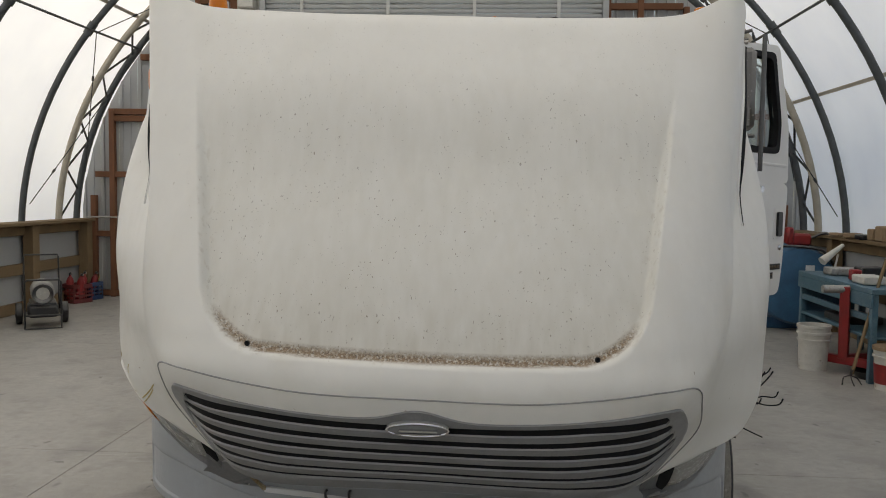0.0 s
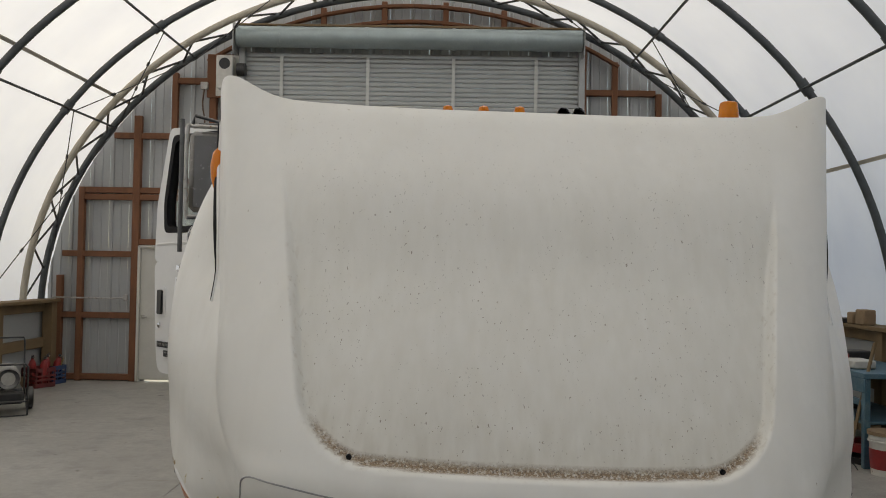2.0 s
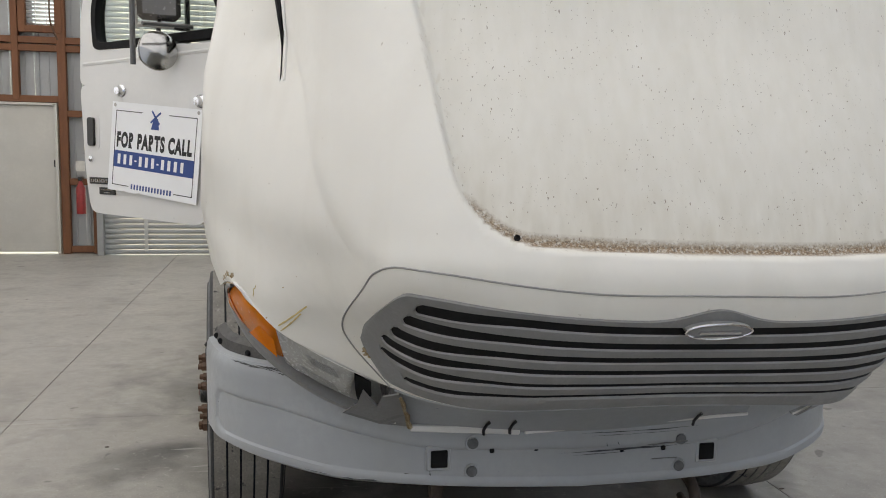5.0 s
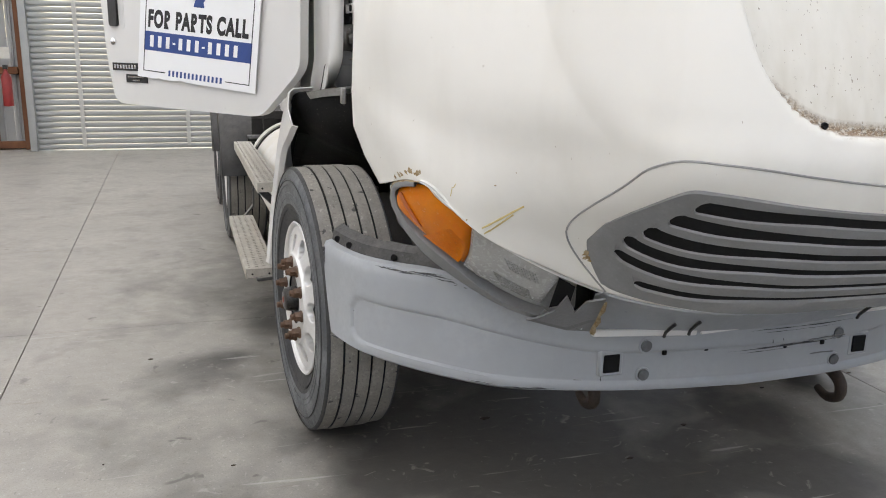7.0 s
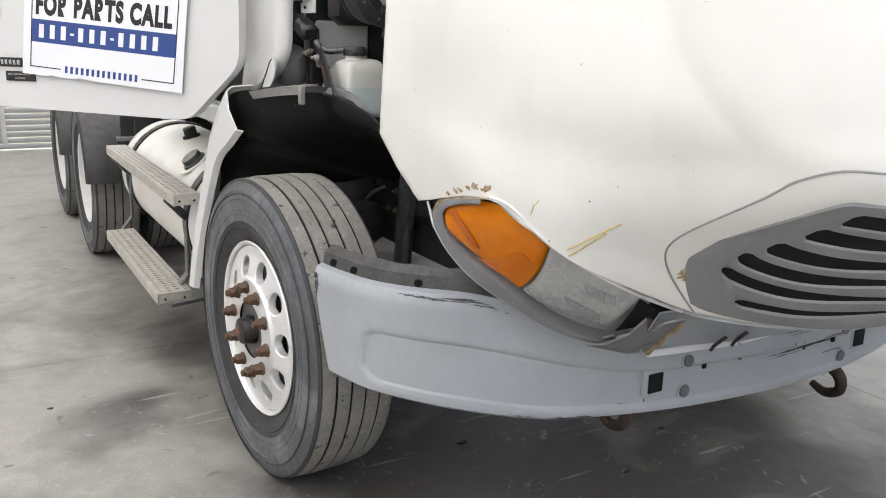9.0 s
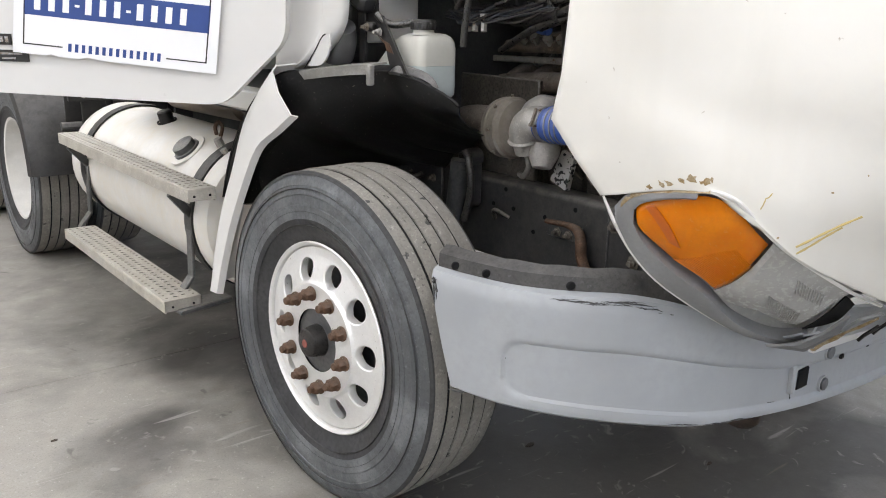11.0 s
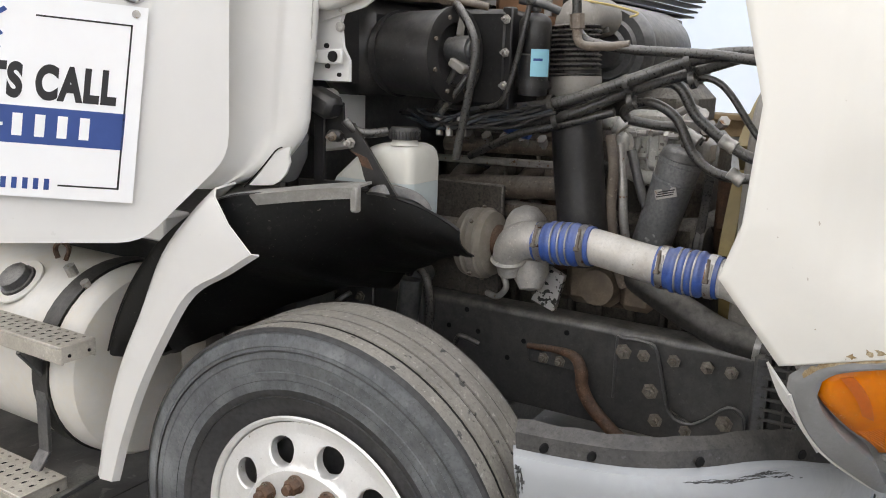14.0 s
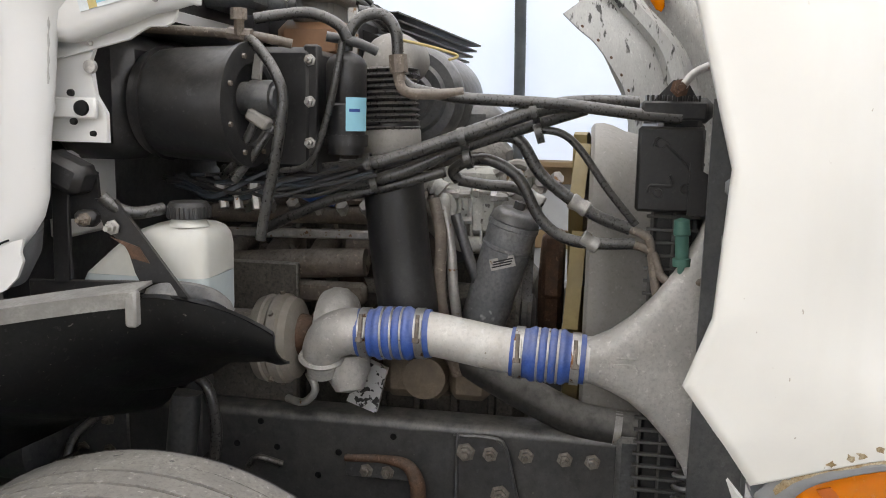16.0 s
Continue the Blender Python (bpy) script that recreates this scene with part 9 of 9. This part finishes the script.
part("tube_bracket", S().tube([(-0.447, -0.19, 0.795), (-0.447, -0.28, 0.80), (-0.46, -0.34, 0.795), (-0.47, -0.365, 0.76), (-0.47, -0.37, 0.72), (-0.47, -0.40, 0.67), (-0.47, -0.47, 0.61), (-0.47, -0.52, 0.58)], [0.008, 0.010, 0.015, 0.018, 0.018, 0.018, 0.018, 0.018], 12, 5), RUST, truck, "rusty bent tube bracket")
for y, z in ((0.02, 0.86), (-0.02, 0.80), (-0.17, 0.80), (-0.30, 0.85), (0.08, 0.80), (-0.12, 0.74)):
    part("rail_hole", S().lathe([(0, 0.008), (0.002, 0.007), (0.0015, 0)], (-0.432, y, z), (-1, 0, 0), 12), FLAT_BLACK, truck)
part("shock_mount", S().box((-0.47, 0.16, 0.86), (0.07, 0.05, 0.16), ch=0.01).lathe([(0, 0.0), (0, 0.03), (0.06, 0.034), (0.06, 0)], (-0.44, 0.16, 0.955), (-1, 0, 0), 20), DUSTY, truck, "black shock absorber mount")
part("shock", S().tube([(-0.52, 0.16, 0.95), (-0.53, 0.20, 0.55)], 0.035, 14), DUSTY, truck)
hose("brake_line", [(-0.45, 0.22, 0.90), (-0.52, 0.16, 0.985), (-0.54, 0.10, 0.97), (-0.54, 0.08, 0.86), (-0.55, 0.10, 0.75)], 0.013, HOSE, parent=truck)
hose("brake_line", [(-0.46, 0.04, 0.76), (-0.50, 0.0, 0.80), (-0.48, -0.05, 0.78)], 0.008, HOSE, parent=truck)
part("brake_chamber", S().lathe([(0, 0), (0, 0.08), (0.05, 0.09), (0.06, 0.095), (0.07, 0.09), (0.12, 0.07), (0.13, 0)], (-0.62, 0.42, 0.72), (0.2, -1, 0.2), 28), BLACK, truck)
part("air_tank", S().lathe([(0, 0), (0.02, 0.09), (0.5, 0.09), (0.52, 0)], (-0.62, 0.42, 0.85), (0, 1, 0), 24), DUSTY, truck)
part("inner_panel", S().grid([[(-0.95, 0.55 + 0.05 * k, z) for k in (0, 1, 2)] for z in (0.45, 0.7, 0.95)], 0.01), SHROUD, truck, "grey splash panel behind the wheel")
part("chassis_box", S().box((-0.70, 0.66, 0.72), (0.42, 0.10, 0.42), ch=0.01), SHROUD, truck)
part("rust_block", S().box((-0.42, -0.99, 0.66), (0.10, 0.12, 0.12), ch=0.015), RUST, truck, "rusty mounting block")
part("spring", S().tube([(-0.52 + 0.025 * math.cos(i * 0.7), -0.94 + 0.025 * math.sin(i * 0.7), 0.70 + 0.0028 * i) for i in range(60)], 0.006, 6), DUSTY, truck, "short black coil spring")
# leaf spring by the wheel
for i in range(4):
    part("leaf", S().tube([(-0.56, -0.75 + 0.1 * i, 0.55 + 0.02 * i), (-0.56, 0.0, 0.40 + 0.022 * i), (-0.56, 0.85 - 0.1 * i, 0.56 + 0.02 * i)], 0.012, 6, 6), DUSTY, truck)

# black splash shield over the wheel, with the bright bracket on it
def arch_rim(y):
    return 0.50 + math.sqrt(max(0.762 ** 2 - y * y, 0.01)) - 0.04 * smooth(-0.06, -0.18, y)


rws = []
for i in range(41):
    y = 0.72 - 0.88 * i / 40
    back, front = smooth(0.04, 0.30, y), smooth(0.02, -0.15, y)
    xo, zr = 0.905 + 0.235 * back - 0.105 * front ** 2, arch_rim(y) + 0.035 * smooth(0.10, 0.28, y) - 0.035 * front
    xi = 0.545 + 0.47 * smooth(0.26, 0.56, y) + 0.18 * front
    zl = 0.921 - 0.17 * smooth(0.30, 0.70, y) + 0.003 * math.sin(i * 1.9) + 0.055 * smooth(0.20, 0.178, y) + 0.075 * smooth(0.18, -0.01, y) + 0.052 * front
    # falls straight from the rim and only then turns in under the bottle
    row = []
    for k in range(13):
        f = k / 12
        row.append((-(xi + (xo - xi) * (1 - (1 - f) ** 2.6)), y, zl + (zr - zl) * f - 0.005 * math.sin(9 * f + i * 0.5) * f * (1 - f)))
    rws.append(row + [(-xo - 0.004, y, zr + 0.010), (-xo - 0.010, y, zr + 0.006)])
part("splash_shield", S().grid(rws, 0.005), GLOSSK, truck, "curved black plastic splash shield over the wheel")
# raised grey lip beside the bottle's foot
part("shield_lip", S().grid([[(-0.912 + 0.07 * smooth(0.0, -0.10, y) + dx, y, arch_rim(y) - 0.03 * smooth(0.02, -0.15, y) + dz * math.sin(math.pi * i / 16) ** 0.6) for dx, dz in ((0.0, 0.0), (-0.004, 0.008), (0.004, 0.026), (0.012, 0.027))] for i, y in [(i, 0.035 - 0.13 * i / 16) for i in range(17)]], 0.003), DUSTY, truck, "grey lip on the splash shield")
# black reservoir, plates and fittings in the dark under the shield
part("air_reservoir", S().lathe([(0, 0), (0.012, 0.055), (0.20, 0.06), (0.21, 0)], (-0.80, 0.56, 0.62), (0, 0, 1), 28), BLACK, truck, "small black reservoir with a steel band")
part("reservoir_band", S().lathe([(0, 0.0605), (0, 0.064), (0.016, 0.064), (0.016, 0.0605)], (-0.80, 0.56, 0.77), (0, 0, 1), 28), STEEL, truck)
part("frame_plate", S().box((-0.443, 0.52, 0.80), (0.012, 0.34, 0.22), ch=0.004), DUSTY, truck, "bolted black plate on the frame rail")
for y, z in ((0.40, 0.84), (0.40, 0.76), (0.47, 0.76), (0.60, 0.85), (0.60, 0.75)):
    bolt((-0.449, y, z), (-1, 0, 0), 0.011)
for y, r in ((0.40, 0.018), (0.46, 0.014)):
    hose("air_line", [(-0.50, y, 0.86), (-0.56, y + 0.02, 0.83), (-0.60, y + 0.02, 0.76), (-0.60, y + 0.05, 0.66)], r * 0.6, HOSE, parent=truck)

BRK = [(-1.125, 0.33, 1.214), (-1.10, 0.245, 1.231), (-1.06, 0.13, 1.249), (-1.03, 0.06, 1.258), (-1.0, -0.005, 1.264)]
part("shield_bracket", S().grid([[(x - 0.002, y, z) for x, y, z in BRK], [(x - 0.012, y, z + 0.027) for x, y, z in BRK], [(x + 0.05, y, z + 0.034) for x, y, z in BRK]], 0.006).box((-1.004, 0.0, 1.262), (0.02, 0.020, 0.060), ch=0.004), mat("dusty grey bracket", (0.36, 0.35, 0.33), 0.55, 0.3, c2=(0.2, 0.195, 0.185), var=0.2, scale=22), truck, "dusty grey bracket on the splash shield")

# washer bottle: one blown shape, its lower part tinted by the fluid
def bottle_ring(z, inset):
    far = 0.188 - max(0.0, min((z - 1.275) / 0.10, 1)) * 0.115
    if z < 1.262:
        far = 0.045
    x0, x1, y0, y1, r = -0.867 + inset, -0.725 - inset, -0.058 + inset, far - inset, 0.024
    out = []
    for cx, cy, a0 in ((x1 - r, y1 - r, 0), (x0 + r, y1 - r, 90), (x0 + r, y0 + r, 180), (x1 - r, y0 + r, 270)):
        out += [(cx + r * math.cos(radians(a0 + 22.5 * k)), cy + r * math.sin(radians(a0 + 22.5 * k)), z) for k in range(5)]
    return out + out[:1]


up = [bottle_ring(z, k) for z, k in ((1.2855, 0), (1.31, 0), (1.335, 0), (1.355, 0.003), (1.368, 0.010), (1.376, 0.022), (1.379, 0.040))]
bt = part("washer_bottle", S().grid(up).grid([[up[-1][i] for i in range(0, 20)], [(-0.80, 0.0, 1.380)] * 20]).lathe([(0.0, 0.036), (0.008, 0.031), (0.03, 0.030)], (-0.82, -0.008, 1.374), (0, 0, 1), 28), BOTTLE, truck, "milky white washer fluid bottle")
low = [bottle_ring(z, k) for z, k in ((1.19, 0.03), (1.19, 0.008), (1.20, 0.001), (1.22, 0), (1.26, 0), (1.2625, 0), (1.285, 0))]
part("fluid_part", S().grid(low), FLUID, bt, "bluish lower part of the bottle")
part("cap", S().lathe([(0, 0.032), (0.0, 0.037), (0.022, 0.037), (0.029, 0.033), (0.030, 0)], (-0.82, -0.008, 1.388), (0, 0, 1), 36), BLACK, bt, "black ribbed cap")
rib_me = mesh("grip", S().box((0, 0, 0), (0.003, 0.003, 0.02)), BLACK)
for k in range(28):
    a = 2 * math.pi * k / 28
    part("grip", rib_me, BLACK, bt).location = (-0.82 + 0.0375 * math.cos(a), -0.008 + 0.0375 * math.sin(a), 1.399)
part("bottle_bracket", S().bar((-0.902, 0.185, 1.50), (-0.902, 0.19, 1.27), 0.010, 0.032, (0, 1, 0), 0.002).bar((-0.902, 0.255, 1.262), (-0.902, 0.0, 1.272), 0.010, 0.030, ch=0.002).prism([(-0.907, 0.122, 1.425), (-0.907, 0.082, 1.425), (-0.907, -0.046, 1.262), (-0.907, 0.030, 1.262), (-0.907, 0.050, 1.300), (-0.907, 0.064, 1.345), (-0.907, 0.105, 1.375)], (0.008, 0, 0)).prism([(-0.900, 0.228, 1.512), (-0.900, 0.12, 1.47), (-0.900, 0.115, 1.39), (-0.900, 0.222, 1.385)], (0.008, 0, 0)), BLACK, truck, "black steel bracket")
part("rust_patch", S().prism([(-0.9085, 0.095, 1.362), (-0.9085, 0.04, 1.345), (-0.9085, 0.022, 1.318), (-0.9085, 0.055, 1.325), (-0.9085, 0.066, 1.345)], (0.002, 0, 0)), RUST, truck)
part("hinge_block", S().box((-0.925, 0.158, 1.470), (0.06, 0.085, 0.055), Matrix.Rotation(radians(24), 3, "X"), 0.012), BLACK, truck, "black hood stop block")
part("stop_lug", S().box((-0.915, 0.13, 1.392), (0.03, 0.04, 0.028), ch=0.008), BLACK, truck)
bolt((-0.912, 0.085, 1.378), (-1, 0, 0), 0.009, STEEL)
bolt((-0.93, 0.125, 1.392), (-1, 0, 0), 0.008, BROWN)
hose("stop_rod", [(-0.91, 0.105, 1.43), (-0.90, 0.085, 1.41), (-0.88, 0.06, 1.40), (-0.84, 0.03, 1.405)], 0.011, HOSE, parent=truck)
part("firewall_panel", S().box((-0.76, 0.235, 1.42), (0.20, 0.02, 0.16), ch=0.008), PAINT, truck)
part("grey_bowl", S().lathe([(0, 0), (0, 0.055), (0.06, 0.06), (0.11, 0.05), (0.12, 0)], (-0.93, 0.30, 1.30), (-0.2, -0.5, 0.85), 28), GRILLE, truck)

# white cowl bracket with hinge and the moulded cowl end above it
br = part("cowl_bracket", S().prism([(-0.93, y + 0.048, z) for y, z in ((0.15, 1.715), (0.03, 1.715), (0.045, 1.68), (0.055, 1.655), (0.048, 1.60), (0.030, 1.57), (0.03, 1.522), (0.14, 1.522), (0.14, 1.60))], (0.010, 0, 0)), PAINT, truck, "white bracket with bolts at the cowl")
part("hinge_strap", S().box((-0.945, 0.155, 1.578), (0.010, 0.14, 0.034), ch=0.003), PAINT, br)
for y, z, m_, r in ((0.168, 1.578, PAINT, 0.014), (0.108, 1.578, FLAT_BLACK, 0.013), (0.100, 1.645, STEEL, 0.012), (0.125, 1.602, FLAT_BLACK, 0.006), (0.122, 1.556, FLAT_BLACK, 0.006), (0.088, 1.537, FLAT_BLACK, 0.005)):
    part("bolt", S().lathe([(0, r), (0.006, r * 0.9), (0.007, 0)], (-0.951 if m_ is not STEEL else -0.933, y, z), (-1, 0, 0), 16), m_, br)
# moulded cowl end: a box with a rolled foot that rises towards its free end, over a riveted flange
rws = []
for y, zl, o_ in ((0.20, 1.69, 0.0), (0.15, 1.688, 0.002), (0.111, 1.686, 0.004), (0.06, 1.702, 0.004), (0.013, 1.718, 0.004), (-0.02, 1.731, 0.003), (-0.046, 1.736, 0.0), (-0.064, 1.742, -0.006), (-0.072, 1.748, -0.022)):
    rws.append([(-0.90, y, zl + 0.012), (-0.94 - o_, y, zl + 0.002), (-0.958 - o_, y, zl), (-0.969 - o_, y, zl + 0.006), (-0.975 - o_, y, zl + 0.018), (-0.976 - o_, y, zl + 0.05), (-0.966 - o_, y, 1.835), (-0.945 - o_, y, 1.865), (-0.88, y, 1.88)])
rws.append([(-0.90, -0.074, p[2]) for p in rws[-1]])
ce = part("cowl_end", S().grid(rws, 0.006), PAINT, truck, "white moulded cowl end", angle=60)
part("flange", S().grid([[(-0.930, y, z + 0.045), (-0.936, y, z + 0.012), (-0.940, y, z)] for y, z in ((0.17, 1.655), (0.128, 1.663), (0.08, 1.676), (0.026, 1.689), (0.005, 1.702), (-0.010, 1.709), (-0.037, 1.709), (-0.050, 1.716), (-0.056, 1.728))], 0.004), PAINT, ce)
for y, z in ((0.09, 1.681), (-0.042, 1.745)):
    part("rivet", S().lathe([(0, 0.0045), (0.003, 0.004), (0.004, 0)], (-0.946 if y > 0 else -0.979, y, z), (-1, 0, 0), 12), STEEL, ce)
tilt = Matrix.Rotation(radians(-14), 3, "X")
part("sticker", S().box((-0.9870, 0.045, 1.762), (0.002, 0.085, 0.055), tilt, 0.0), LABEL, ce, "yellow and blue service sticker")
part("sticker_band", S().box((-0.9885, 0.063, 1.757), (0.001, 0.014, 0.053), tilt, 0.0), YELLOW, ce)
for i in range(5):
    part("sticker_bar", S().box((-0.9885, 0.029 - 0.0025 * i, 1.746 + 0.010 * i), (0.001, 0.045, 0.004), tilt, 0.0), CYAN, ce)

# riveted inner flange of the hood on the driver's side
INNER = mat("scuffed inner hood laminate", (0.46, 0.46, 0.44), 0.6, c2=(0.34, 0.34, 0.32), var=0.12, scale=5, spots=(0.05, 0.05, 0.05), spot_scale=22, spot_at=0.60, spot_soft=0.05, aniso=(1, 1.6, 0.5), grit=0.3)
EDGE_IN = [(0.75, -0.60, 1.93), (0.75, -0.66, 1.875), (0.75, -0.707, 1.838), (0.75, -0.752, 1.782), (0.75, -0.789, 1.726), (0.75, -0.816, 1.679), (0.75, -0.835, 1.60), (0.75, -0.84, 1.5)]
EDGE_OUT = [(0.86, -0.72, 2.03), (0.86, -0.78, 1.96), (0.86, -0.85, 1.89), (0.86, -0.91, 1.82), (0.86, -0.945, 1.75), (0.86, -0.97, 1.665), (0.86, -0.98, 1.58), (0.86, -0.98, 1.48)]
fl = part("inner_flange", S().grid([[along(EDGE_IN, 7 * i / 28).lerp(along(EDGE_OUT, 7 * i / 28), w) + Vector((-0.012 * math.sin(math.pi * w), 0, 0)) for w in (0, 0.25, 0.5, 0.75, 1.0)] for i in range(29)], 0.006), INNER, hood, "grey riveted flange inside the hood")
for k in (0.9, 2.0, 3.0, 4.0, 5.0, 6.0):
    part("rivet", S().lathe([(0, 0.008), (0.004, 0.006), (0.005, 0)], along(EDGE_IN, k).lerp(along(EDGE_OUT, k), 0.10) + Vector((-0.006, 0, 0)), (-1, 0, 0), 10), RUST, fl)
part("inner_rib", S().grid([[along(EDGE_OUT, 7 * i / 20) + Vector((dx, dy, 0.02)) for dx, dy in ((0.0, 0.0), (-0.03, -0.02), (-0.03, -0.06), (0.05, -0.10), (0.16, -0.12))] for i in range(21)], 0.006), INNER, hood)

# torn wiring hanging at the driver's corner
for i in range(9):
    p = Vector((1.045, -0.76, 0.945 + 0.012 * random.uniform(-1, 1)))
    if i < 7:
        d = Vector((random.uniform(0.15, 0.25), random.uniform(-0.05, 0.05), random.uniform(-0.02, 0.12)))
    else:
        d = Vector((0.10 + 0.08 * (i - 7), 0.0, -0.13))
    curl = [p + d * k + Vector((0.010 * math.sin(5 * k + i), 0.016 * math.sin(7 * k + 2 * i), (0.016 if i < 7 else 0.008) * math.sin(6.5 * k + 1.7 * i))) * k ** 0.5 for k in (0, 0.2, 0.4, 0.6, 0.8, 1.0)]
    hose("loose_wire", curl + [curl[-1] + Vector((0.014, 0.0, 0.022 if i < 7 else -0.006))], 0.0028, FLAT_BLACK, "torn black wires" if i == 0 else "", truck, 6, 6)
part("torn_bracket", S().box((1.06, -0.66, 0.86), (0.10, 0.12, 0.16), Matrix.Rotation(0.4, 3, "X"), 0.02), DUSTY, truck, "torn black lamp bracket")
for i in range(6):
    part("rivet", S().lathe([(0, 0.008), (0.004, 0.006), (0.005, 0)], on_hood(7.9, 3.2 + 0.55 * i, -0.014), -hood_normal(7.9, 3.2 + 0.55 * i), 10), RUST, hood)

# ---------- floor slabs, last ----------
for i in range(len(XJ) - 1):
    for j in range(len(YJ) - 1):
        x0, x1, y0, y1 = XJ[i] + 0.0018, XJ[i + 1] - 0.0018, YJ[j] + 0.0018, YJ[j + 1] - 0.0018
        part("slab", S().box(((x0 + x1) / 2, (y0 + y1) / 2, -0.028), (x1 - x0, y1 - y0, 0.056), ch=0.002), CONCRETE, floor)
